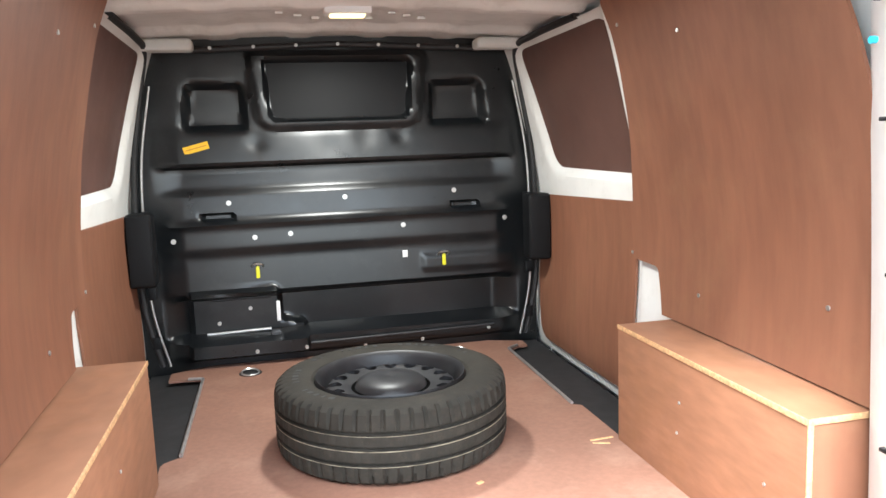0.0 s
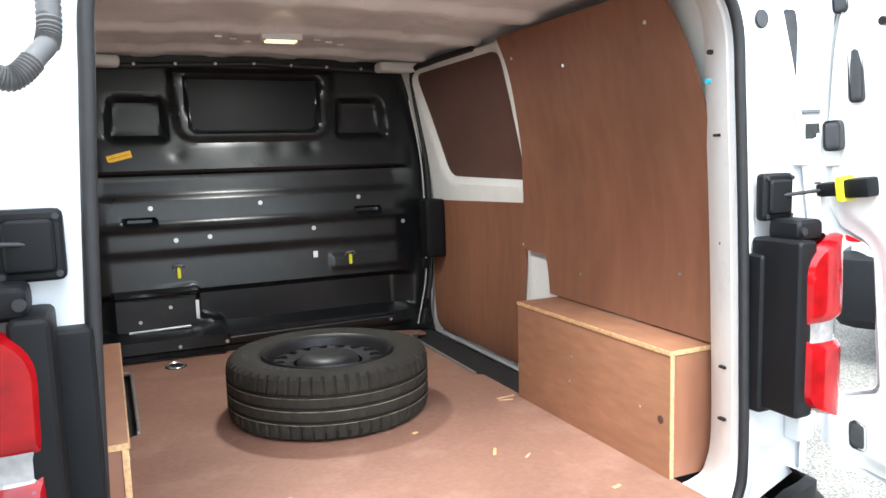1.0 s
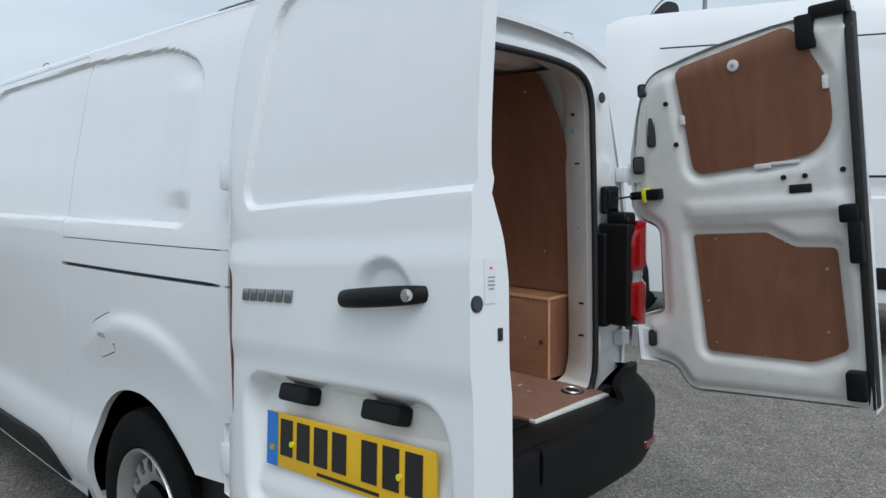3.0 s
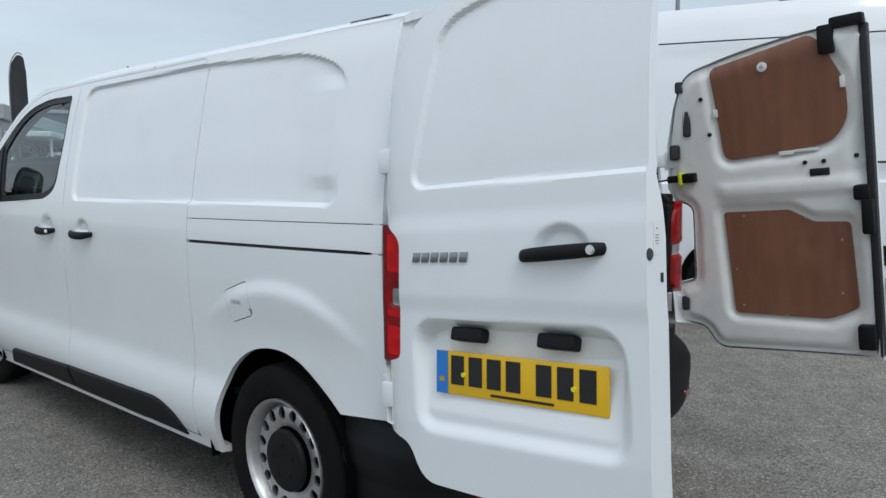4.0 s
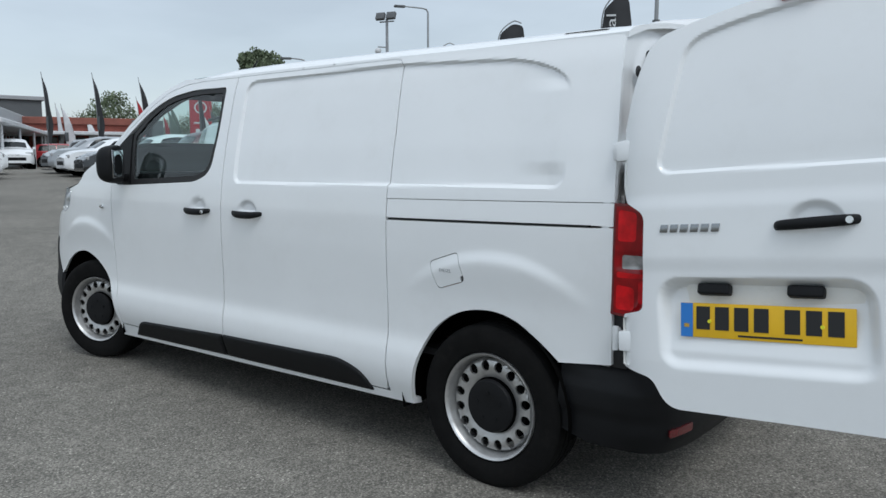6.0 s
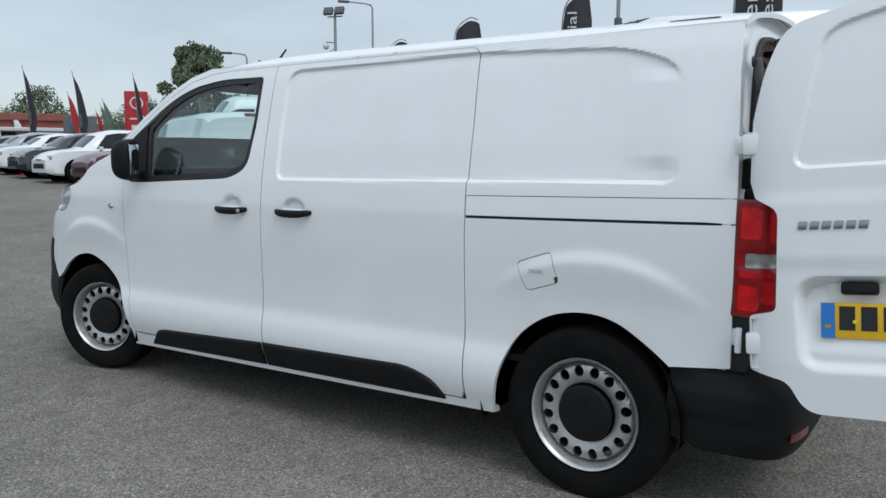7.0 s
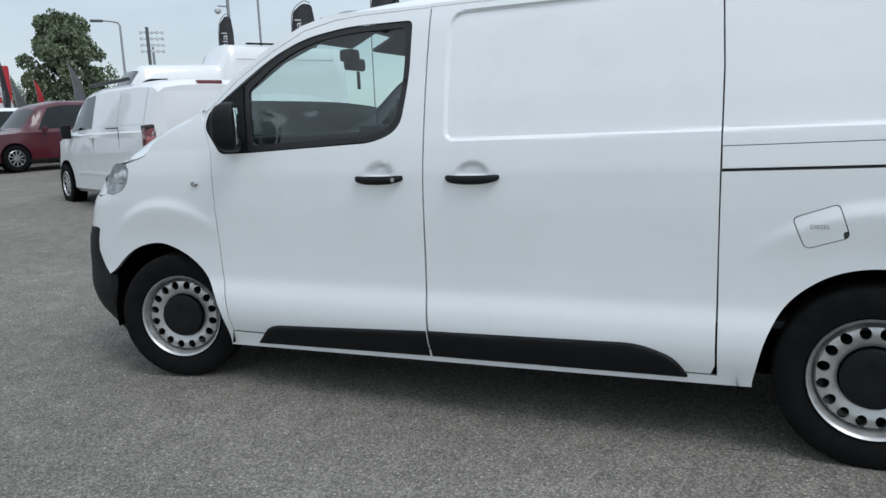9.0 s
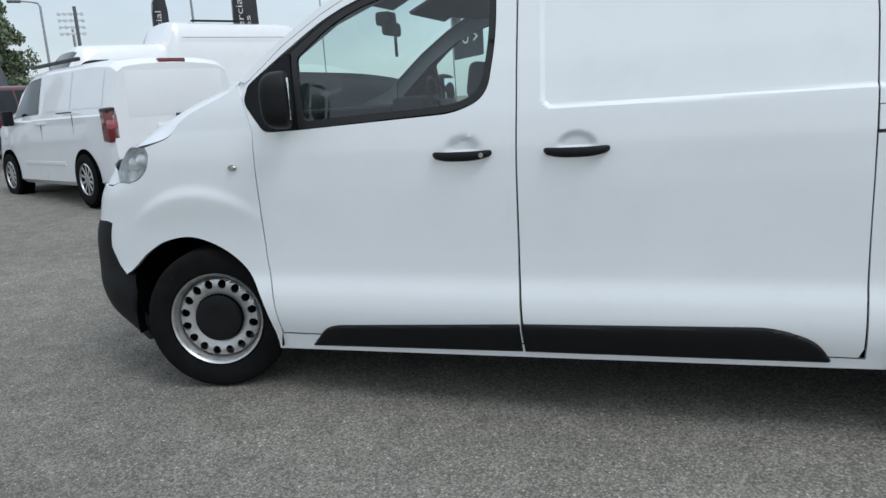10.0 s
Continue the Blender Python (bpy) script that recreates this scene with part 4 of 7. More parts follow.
apr = [tuple(p) for p in resample(APERTURE, .03)]
inner_ring = [(x * (1.13 if abs(x) > .3 else 1.10), z + (.045 if z > 1.5 else (-.0 if z < .60 else 0))) for x, z in apr]
mid_ring = [(x * 1.025, z + (.02 if z > 1.5 else 0)) for x, z in apr]
pil = part("pillar_return", ring_loft(apr, inner_ring, -.515, -.34, (mid_ring, -.45)), WHITE_IN, van, "white painted inner pillar with small slots")
for sx in (-1, 1):
    for y, z in ((-.46, .735), (-.46, .865), (-.455, 1.165), (-.45, 1.42)):
        boxpart("pillar_slot", (sx * (.697 if z < 1.2 else .676), y, z), (.012, .022, .007), INK, pil, .002)
    for y, z in ((-.43, 1.545), (-.435, 1.61)):
        part("pillar_hole", cyl(bmesh.new(), (sx * .662, y, z), .006, .010, "x", 12), CYAN if (sx > 0 and z < 1.58) else INK, pil)
for x in (-.04, .09):
    boxpart("latch_striker", (x, -.47, 1.773), (.075, .05, .022), PLASTIC, van, .006)


def lamp_plan(q):
    """The rear lamp's lens in plan, from the side round to its inner edge."""
    return curve_pts([(-.908, -.540), (-.907, -.575), (-.900, -.625), (-.872, -.668), (-.82, -.682), (-.768, -.676)], 6)


LP = np.array(lamp_plan(0))
LPS = np.concatenate([[0], np.cumsum(np.hypot(*np.diff(LP, axis=0).T))])
LW = LPS[-1]


def lamp_face(P, off=0.0):
    s, z = P[:, 0], P[:, 1]
    x, y = np.interp(s, LPS, LP[:, 0]), np.interp(s, LPS, LP[:, 1])
    pinch = .012 * step_in(np.abs(z - .985) - .028, .02) * np.clip(s / .06, 0, 1)
    lean = np.clip(z - 1.0, 0, 1) * .03 + .004
    return np.stack([x + lean + pinch * .5 + off, y + pinch - off * .6, z], 1)


lamp_out = rounded([(0, .795, .005), (0, 1.193, .005), (LW * .55, 1.197, .05), (LW, 1.150, .05), (LW, .825, .03), (LW * .6, .783, .03)])
mid_out = rounded([(.045, .962, .008), (.045, 1.012, .008), (LW - .006, 1.006, .006), (LW - .006, .962, .006)])
ld = sheet(lamp_out, lamp_face, .012, [mid_out], (.018, .03, 0))
lens_rim = sheet(lamp_out, lambda P: lamp_face(P, -.0012), .008, [inset(lamp_out, .009)])
lm = sheet(mid_out, lambda P: lamp_face(P, -.001), .012)
lh = [(-.795, -.56), (-.785, -.665), (-.745, -.655), (-.665, -.575), (-.665, -.555)]
for sx in (-1, 1):
    k = 1 if sx < 0 else .967
    right_ld, right_lm = (moved(mirrored(q), lambda p: Vector((p.x * .967, p.y, p.z))) for q in (ld, lm))
    tl = part("tail_lamp", ld if sx < 0 else right_ld, RED_BODY, van, "red tail lamp with a clear reversing light")
    part("lens_rim", lens_rim if sx < 0 else moved(mirrored(lens_rim), lambda p: Vector((p.x * .967, p.y, p.z))), DARK_RED, tl)
    for s0, s1, z0, z1 in ((.018, .085, 1.060, 1.172), (.112, .165, 1.050, 1.160), (.018, .150, .930, .952), (.018, .085, .815, .905), (.098, .165, .840, .925)):
        cq = sheet(rounded([(s0, z0, .014), (s0, z1, .014), (s1, z1 - .008, .018), (s1, z0, .014)]), lambda P: lamp_face(P, -.0016), .010)
        part("lamp_chamber", cq if sx < 0 else moved(mirrored(cq), lambda p: Vector((p.x * .967, p.y, p.z))), RED_LENS, tl)
    part("reversing_lens", lm if sx < 0 else right_lm, CLEAR_LENS, tl)
    bm = box(bmesh.new(), (sx * k * .760, -.595, .99), (.055, .140, .395), .014, 3)
    part("lamp_housing", bm, PLASTIC, tl, "black plastic lamp housing")
    bm = box(bmesh.new(), (sx * k * (.725 if sx < 0 else .748), -.545, .965), (.085 if sx < 0 else .050, .05, .37), .014, 3)
    part("pillar_cover", bm, PLASTIC, tl)
    bm = box(bmesh.new(), (sx * k * .800, -.592, 1.205), (.080, .09, .05), .018, 3)
    part("lamp_bracket", bm, PLASTIC, tl)
    part("bracket_screw", cyl(bmesh.new(), (sx * k * .77, -.640, 1.205), .009, .006, "y", 12), STEEL_BLACK, tl)
    bm = box(bmesh.new(), (sx * .758, -.545, 1.277), (.095, .03, .108), .014, 3)
    box(bm, (sx * .758, -.560, 1.277), (.070, .02, .080), .012, 3)
    sp = part("stay_plate", bm, PLASTIC, van, "black plastic check-strap plate")
    for dx in (-.042, .042):
        for dz in (-.046, .046):
            part("plate_screw", cyl(bmesh.new(), (sx * .758 + dx * .9, -.561, 1.277 + dz * .92), .005, .005, "y", 10), STEEL_BLACK, sp)
    part("frame_cap", cyl(bmesh.new(), (sx * .715, -.535, 1.67), .021, .008, "y", 20, bevel=.003), FOAM, van)
    for z in (1.375, .715):
        bm = box(bmesh.new(), (sx * .862, -.545, z), (.055, .045, .060), .008, 2)
        cyl(bm, (sx * (.905 - (z - 1) * .077), -.570, z), .011, .085, "z", 14)
        part("hinge", bm, WHITE, van, "white painted door hinge")

# added dark block, left only, that keeps the view through the hinge gap black
boxpart("hinge_gasket", (-.850, -.555, .69), (.05, .075, .20), RUBBER, van, .006)

# cable hose from the frame to the door
hose = curve_pts([(-.705, -.545, 1.68), (-.706, -.565, 1.58), (-.722, -.59, 1.545), (-.758, -.61, 1.510), (-.798, -.63, 1.535), (-.812, -.66, 1.58), (-.815, -.68, 1.66)], 22)
tube("cable_hose", hose, [.0155 + (.0026 if (i % 2 and not 30 < i < 48) else 0) for i in range(len(hose))], HOSE, van, 12, False, "grey ribbed rubber cable hose")

# ---------------------------------------------------------------- rear doors: built shut about the hinge line, then swung open
DOOR_OUT = [tuple(p) for p in rounded([(0, .627, .01), (0, .806, .015), (.092, .826, .02), (.104, 1.152, .03), (.030, 1.194, .01), (.014, 1.25), (.026, 1.45), (.068, 1.62, .1), (.130, 1.745, .06), (.36, 1.797, .1), (.60, 1.825),
                                       (.856, 1.838, .01), (.856, .502, .01), (.57, .505), (.178, .505, .05), (.124, .600, .03)])]
PANEL_UP = rounded([(.150, 1.287, .05), (.245, 1.715, .07), (.40, 1.752, .1), (.66, 1.782), (1.0, 1.79), (1.0, 1.276)])
PLATE_REC = rounded([(.172, .655, .06), (.165, .925, .07), (.785, .930, .07), (.800, .668, .06)])


def door_depth(P, plate=1.0):
    u, w = P[:, 0], P[:, 1]
    d = .076 - .058 * np.exp(-u / .045) + .012 * np.clip(u / .866, 0, 1)
    d = d - .16 * np.clip(w - 1.34, 0, 1) ** 1.5 - .05 * np.clip(.66 - w, 0, 1)
    d = d - .014 * step_in(sdf(P, PANEL_UP), .014)
    s = step_in(sdf(P, PLATE_REC), .040) * plate
    d = d - s * (.018 + .040 * np.clip((w - .70) / .20, 0, 1))
    d = d + .006 * step_in(np.abs(w - 1.085) - .105, .06) * (1 - s)
    e = np.hypot((u - .643) / .070, (w - 1.108) / .058)
    d = d - .018 * step_in(e - 1, .4) * np.clip((w - 1.095) / .02, 0, 1)
    return d


def at_door(u, w, off=0.0):
    return Vector((u, -(float(door_depth(np.array([[u, w]]))[0]) + off), w - 1))


def skin_plain(P):
    return np.stack([P[:, 0], -door_depth(P, 0.0), P[:, 1] - 1], 1)


def skin(P):
    return np.stack([P[:, 0], -door_depth(P), P[:, 1] - 1], 1)


UP_PLY = rounded([(.205, 1.335, .05), (.178, 1.735, .03), (.60, 1.800, .02), (.648, 1.762, .03), (.725, 1.60, .04), (.725, 1.455, .06), (.66, 1.372, .05), (.50, 1.352)])
UP_PLY = [(.96 * p[0] + .078, p[1] + .012) for p in UP_PLY]
LO_PLY = rounded([(.215, .663, .02), (.196, 1.112, .015), (.462, 1.110, .01), (.555, 1.055, .015), (.686, 1.050, .02), (.703, .700, .02), (.65, .672, .02), (.585, .648, .02)])
LO_PLY = [(1.03 * p[0] + .052, p[1] + .012) for p in LO_PLY]
IN_OUT = inset(DOOR_OUT, .012)


def edge_width(w):
    """The thickness of a rear door at its free edge: slim by the window panel, deep below."""
    t = np.clip((1.35 - w) / .22, 0, 1)
    return .028 + .062 * t * t * (3 - 2 * t)


def inner_depth(P):
    u, w = P[:, 0], P[:, 1]
    d = .014 + 0 * u
    a = np.minimum(sdf(P, UP_PLY), sdf(P, LO_PLY))
    d = d + .020 * step_in(a - .028, .035)
    e = sdf(P, DOOR_OUT)
    d = d + .016 * np.clip(1 + (e + .03) / .03, 0, 1) ** 2
    d = d - .012 * step_in(np.abs(w - 1.215) - .030, .03) * np.clip((u - .22) / .05, 0, 1) * np.clip((.86 - u) / .05, 0, 1)
    d = d - .15 * np.clip(w - 1.34, 0, 1) ** 1.5
    e2 = np.clip((u - .76) / .09, 0, 1)
    d = d * (1 - e2) + e2 * (door_depth(P, 0.0) - edge_width(w))
    return d


def inner(P):
    return np.stack([P[:, 0], -inner_depth(P), P[:, 1] - 1], 1)


def ply_place(P):
    return np.stack([P[:, 0], -(inner_depth(P) - .010), P[:, 1] - 1], 1)


TAU = 4.4


def side_of(data, sx):
    return data if sx < 0 else mirrored(data)


def dm(sx):
    """Turns door measures (across, outwards, up) for the one or the other door."""
    return Matrix() if sx < 0 else Matrix.Diagonal((-1, 1, 1, 1))


def hung(sx, degrees):
    """The pose of a rear door swung open by that many degrees about its leaning hinge line."""
    axis = Vector((-sx * math.sin(radians(TAU)), 0, math.cos(radians(TAU))))
    return Matrix.Translation((sx * (.905 if sx < 0 else .880), -.590, 1.0)) @ Matrix.Rotation(radians(degrees) * sx, 4, axis)


def rear_door(sx, degrees):
    dr = part("rear_door", side_of(sheet(DOOR_OUT, skin if sx < 0 else skin_plain, .0060 if sx < 0 else .012, [], (0, .032, 0)), sx), WHITE, van,
              "white rear door, swung open, with a yellow plate" if sx < 0 else "white rear door, swung open, ply-lined inside")
    dr.matrix_local = hung(sx, degrees)
    M = dm(sx)

    def bx(name, c, s, material, bevel=.004, label="", turn=None):
        m = Matrix.Translation((-sx * c[0], c[1], c[2] - 1)) @ (turn or Matrix())
        return part(name, box(bmesh.new(), (0, 0, 0), s, bevel, 2, m), material, dr, label)
    ws = np.linspace(.505, 1.836, 60)
    dk = door_depth(np.stack([0 * ws + .856, ws], 1))
    di = dk - edge_width(ws)
    fv = [(-sx * .8562, -a, w - 1) for a, w in zip(dk, ws)] + [(-sx * .8562, -a, w - 1) for a, w in zip(di, ws)]
    ff = [(i, i + 1, 60 + i + 1, 60 + i) for i in range(59)]
    part("shut_face", (fv, [], ff), WHITE, dr)
    part("inner_panel", side_of(sheet(IN_OUT, inner, .014, [], (0, -.02, 0), flip=True), sx), WHITE_IN, dr)
    part("ply_panel", side_of(sheet(UP_PLY, ply_place, .03, [], (0, -.006, 0), flip=True), sx), PLY, dr, "reddish brown ply lining panel")
    part("ply_panel", side_of(sheet(LO_PLY, ply_place, .03, [], (0, -.006, 0), flip=True), sx), PLY, dr, "reddish brown ply lining panel")
    # screws, clips, caps
    for u, w in ((.34, 1.105), (.292, .87), (.311, .71), (.49, .667), (.715, .77), (.725, .99), (.593, 1.087)):
        p = (u, -(float(inner_depth(np.array([[u, w]]))[0]) - .012), w)
        part("panel_screw", cyl(bmesh.new(), (-sx * p[0], p[1], p[2] - 1), .005, .005, "y", 10), SCREW, dr)
    k = float(inner_depth(np.array([[.472, 1.718]]))[0])
    bm = cyl(bmesh.new(), (-sx * .472, -(k - .014), .718), .020, .010, "y", 20, bevel=.003)
    part("rubber_buffer", bm, LABEL, dr, "white round buffer")
    part("buffer_centre", cyl(bmesh.new(), (-sx * .472, -(k - .022), .718), .007, .008, "y", 12), STEEL, dr)
    for u, w, ru, rw in ((.106, 1.690, .018, .026), (.130, 1.555, .017, .084), (.060, 1.408, .022, .034), (.050, .712, .022, .034)):
        q = Matrix.Translation((-sx * u, -.026 if w < 1.4 else -.010, w - 1)) @ Matrix.Rotation(radians(sx * -4), 4, "Y")
        part("rubber_cap", box(bmesh.new(), (0, .006, 0), (2 * ru, .016, 2 * rw), .0155 if ru < .03 else .01, 4, q), FOAM, dr)
    for u, w in ((.205, 1.625), (.225, 1.470), (.607, 1.312), (.678, 1.312), (.795, 1.322)):
        part("panel_hole", cyl(bmesh.new(), (-sx * u, -float(inner_depth(np.array([[u, w]]))[0]) + .003, w - 1), .009, .008, "y", 14), INK, dr)
    bx("lock_slot", (.660, -float(inner_depth(np.array([[.66, 1.27]]))[0]) + .002, 1.270), (.075, .010, .030), INK, .004)
    for u, w, s in ((.258, 1.557, (.018, .014, .035)), (.765, 1.612, (.018, .014, .045)), (.535, 1.357, (.06, .012, .018)), (.61, 1.362, (.10, .010, .012))):
        bx("trim_clip", (u, -float(inner_depth(np.array([[u, w]]))[0]) + .012, w), s, LABEL, .004)
    for u, w, s in ((.720, 1.780, (.060, .055, .11)), (.795, 1.835, (.12, .05, .045)), (.815, 1.180, (.060, .045, .06)), (.832, 1.085, (.045, .05, .14)), (.805, .600, (.065, .055, .10))):
        if sx > 0 or w > 1.7:
            bx("latch_block", (u, .012, w), s, PLASTIC, .012)
    if sx > 0:
        bx("edge_seal", (.845, -.022, 1.17), (.030, .050, 1.30), RUBBER, .008)
    # check strap
    st = [(-sx * .105, .005, .290), (-sx * .03, .020, .290)]
    bx("strap_box", (.120, .000, 1.290), (.060, .045, .042), PLASTIC, .008)
    bx("strap_clip", (.085, .002, 1.290), (.016, .055, .055), YELLOW_HI, .004)
    bx("strap_boot", (.048, .004, 1.290), (.06, .030, .032), PLASTIC, .010)
    # hinge straps on the outside
    for w in (1.375, .715):
        p = at_door(.030, w)
        bx("hinge_strap", (.028, -.036, w), (.072, .034, .072), WHITE, .010)
    # high brake lamp, half on each door
    if sx < 0:
        q = Matrix.Translation(at_door(.595, 1.800, .006) ) @ Matrix.Rotation(radians(2), 4, "Y")
        part("brake_lamp", box(bmesh.new(), (0, 0, 0), (.11, .016, .030), .007, 3, q), RED_LENS, dr, "slim red high brake lamp")
        # plate
        pm = Matrix.Translation((.4845, -.058, .803 - 1)) @ Matrix.Rotation(radians(-1.5), 4, "X")
        plate = part("number_plate", box(bmesh.new(), (0, 0, 0), (.520, .006, .111), .0025, 2, pm), YELLOW, dr, "yellow number plate with plain dark bars")
        F = pm @ Matrix.Translation((0, -.0036, 0)) @ Matrix.Rotation(radians(90), 4, "X")

        def flat(c, s, material, name):
            return part(name, box(bmesh.new(), (c[0], c[1], .0006), (s[0], s[1], .0012), 0, 1, F), material, dr)
        flat((-.240, 0), (.040, .110), BLUE, "plate_band")
        flat((-.240, -.018), (.018, .012), YELLOW, "plate_band_mark")
        x = -.186
        for i in range(7):
            if i == 4:
                x += .030
            flat((x, .008), (.044, .074), INK, "plate_bar")
            x += .0605
        flat((.02, -.044), (.19, .006), INK, "plate_bar")
        for px in (-.165, .170):
            part("plate_screw", cyl(bmesh.new(), pm @ Vector((px, -.005, -.002)), .006, .005, "y", 12), YELLOW_HI, dr)
        for u in (.334, .609):
            q = Matrix.Translation((u, -.052, .903 - 1)) @ Matrix.Rotation(radians(-14), 4, "X")
            part("plate_lamp", box(bmesh.new(), (0, 0, 0), (.104, .040, .036), .010, 3, q), PLASTIC, dr)
        # badge
        for i in range(6):
            a = at_door(.161 + .0343 * (i + .5), 1.1015, .002)
            part("badge_bar", box(bmesh.new(), (0, 0, 0), (.026, .005, .026), .002, 2, Matrix.Translation(a) @ Matrix(((1, 0, .18, 0), (0, 1, 0, 0), (0, 0, 1, 0), (0, 0, 0, 1)))), BADGE, dr)
        # handle
        C = curve_pts([(.520, -.070, .101), (.545, -.100, .103), (.60, -.112, .106), (.65, -.114, .109), (.70, -.112, .112), (.745, -.104, .115), (.768, -.076, .117)], 6)
        bm = bmesh.new()
        rings = []
        for i, p in enumerate(C):
            t = i / (len(C) - 1)
            h = .017 * (1 - .40 * abs(2 * t - 1) ** 3)
            rings.append([bm.verts.new((p[0], p[1] - .011 * math.cos(2 * math.pi * k / 12), p[2] + h * math.sin(2 * math.pi * k / 12))) for k in range(12)])
        for a, b in zip(rings, rings[1:]):
            for k in range(12):
                bm.faces.new((a[k], a[(k + 1) % 12], b[(k + 1) % 12], b[k]))
        bm.faces.new(rings[0][::-1])
        bm.faces.new(rings[-1])
        bmesh.ops.recalc_face_normals(bm, faces=bm.faces)
        part("door_handle", bm, PLASTIC, dr, "black plastic door handle")
        part("lock_barrel", cyl(bmesh.new(), (.738, -.116, .1145), .0105, .012, "y", 18, bevel=.002), CHROME, dr)
        # edge of the door: label, cap, slot
        lb = part("warning_label", box(bmesh.new(), (.8572, -.049, .137), (.0012, .026, .068), 0), LABEL, dr, "white warning label on the door edge")
        for hh, ww, dz, ink in ((.003, .005, .020, RED_INK), (.002, .016, .006, GREY_INK), (.002, .014, .000, GREY_INK), (.002, .016, -.006, GREY_INK), (.002, .011, -.012, GREY_INK)):
            part("label_mark", box(bmesh.new(), (.8580, -.047, .137 + dz), (.001, ww, hh), 0), ink, lb)
        part("edge_cap", cyl(bmesh.new(), (.857, -.079, .103), .013, .006, "x", 18, bevel=.002), FOAM, dr)
        part("edge_slot", box(bmesh.new(), (.8572, -.026, .054), (.002, .011, .020), .0005), INK, dr)
    return dr


door_left = rear_door(-1, 90.6)
door_right = rear_door(1, 92.0)
for sx, deg in ((-1, 90.6), (1, 92.0)):
    end = hung(sx, deg) @ Vector((-sx * .035, .004, .290))
    tube("check_strap", [(sx * .760, -.565, 1.280), tuple(end)], .0045, STEEL_BLACK, van, 8)

# the van's lengthwise fit: panels and cab slide a little along y, the ends stay
for ob in van.children_recursive:
    if ob.type == "MESH" and ob.parent is not None and ob.matrix_basis.translation.length < 1e-6 and ob.parent not in (door_left, door_right):
        n = len(ob.data.vertices)
        co = np.empty(n * 3)
        ob.data.vertices.foreach_get("co", co)
        co = co.reshape(-1, 3)
        if co[:, 1].min() < -.62 or ob.parent.name.startswith("road_wheel"):
            continue
        co[:, 1] += np.interp(co[:, 1], LENGTH_Y, LENGTH_DY)
        ob.data.vertices.foreach_set("co", co.ravel())
        ob.data.update()

# ---------------------------------------------------------------- load bay
FLOOR_Z = .538
floor_poly = [(-.66, -.590), (-.66, .67), (-.652, .69), (-.609, .72), (-.609, 1.48), (-.68, 1.50), (-.74, 1.50), (-.74, 1.60), (-.60, 1.66), (.60, 1.66), (.74, 1.60), (.74, 1.53), (.70, 1.525), (.640, 1.48), (.632, .775), (.66, .755), (.66, -.590), (.20, -.615), (.180, -.505), (-.24, -.500), (-.27, -.615)]


def floor_place(P):
    return np.stack([P[:, 0], P[:, 1], 0 * P[:, 0] + FLOOR_Z + .002 * np.sin(P[:, 0] * 3) * np.cos(P[:, 1] * 2)], 1)


lf = part("load_floor", sheet(floor_poly, floor_place, .05, [], (0, 0, -.010)), PLY_FLOOR, van, "worn reddish brown ply load floor")
part("floor_pan", box(bmesh.new(), (0, .58, .50), (1.66, 2.20, .03), .004), CARPET, van)
boxpart("sill_plate", (.42, -.612, .532), (.46, .030, .012), WHITE_IN, van, .003)
boxpart("sill_plate", (-.45, -.612, .532), (.38, .030, .012), WHITE_IN, van, .003)
boxpart("sill_latch_plate", (-.03, -.560, .530), (.40, .11, .010), PLASTIC, van, .004)
boxpart("latch_loop", (-.03, -.585, .539), (.05, .03, .010), SCREW, van, .003)
for x, y in ((.575, -.505), (-.575, -.505), (-.43, 1.50), (.43, 1.52)):
    bm = bmesh.new()
    o = part("tie_down_ring", revolve([(.0, .030), (.004, .034), (.0, .038), (-.004, .034), (.0, .030)], 24, "z"), SCREW, lf)
    o.matrix_local = pose(x, y, FLOOR_Z + .006, 8, 0, 20)
    part("tie_down_cup", cyl(bmesh.new(), (x, y, FLOOR_Z + .0015), .045, .004, "z", 24), STEEL_BLACK, lf)
# edge strips along the step wells
tube("step_edge", [(-.609, .72, .542), (-.609, 1.12, .542), (-.609, 1.48, .542)], .006, STEEL, van, 8)
tube("step_edge", [(-.665, 1.495, .542), (-.609, 1.482, .542)], .006, STEEL, van, 8)
tube("step_edge", [(.633, .775, .542), (.641, 1.48, .542)], .006, STEEL, van, 8)
tube("step_edge", [(.69, 1.52, .542), (.641, 1.485, .542)], .006, STEEL, van, 8)
# splinters and offcuts on the floor
rnd = random.Random(4)
for x, y, a, l in ((.60, .47, 5, .075), (.585, .44, -20, .05), (.33, .05, 60, .05), (.40, -.02, 40, .035), (-.52, .10, 80, .06), (-.50, .04, 20, .05), (-.28, .02, 70, .025), (.18, .30, 30, .02), (.50, -.30, 15, .03), (.46, -.38, 100, .02), (-.10, -.25, 50, .018)):
    m = Matrix.Translation((x, y, FLOOR_Z + .004)) @ Matrix.Rotation(radians(a), 4, "Z")
    tagged(part("wood_splinter", box(bmesh.new(), (0, 0, 0), (l, .007 + .006 * rnd.random(), .004), .001, 1, m), PLY_EDGE), "pale wood splinter lying on the ply floor", "splinter", "splinters on the floor")

# inner side walls, wheel boxes, linings
def wall_x(y, z, extra=0.0):
    return SECTION(z) * np.minimum(PLAN(y), 1) - .085 - extra


def inner_wall(off=0.0):
    return lambda P: np.stack([-(wall_x(P[:, 0], P[:, 1], off)), P[:, 0], P[:, 1]], 1)


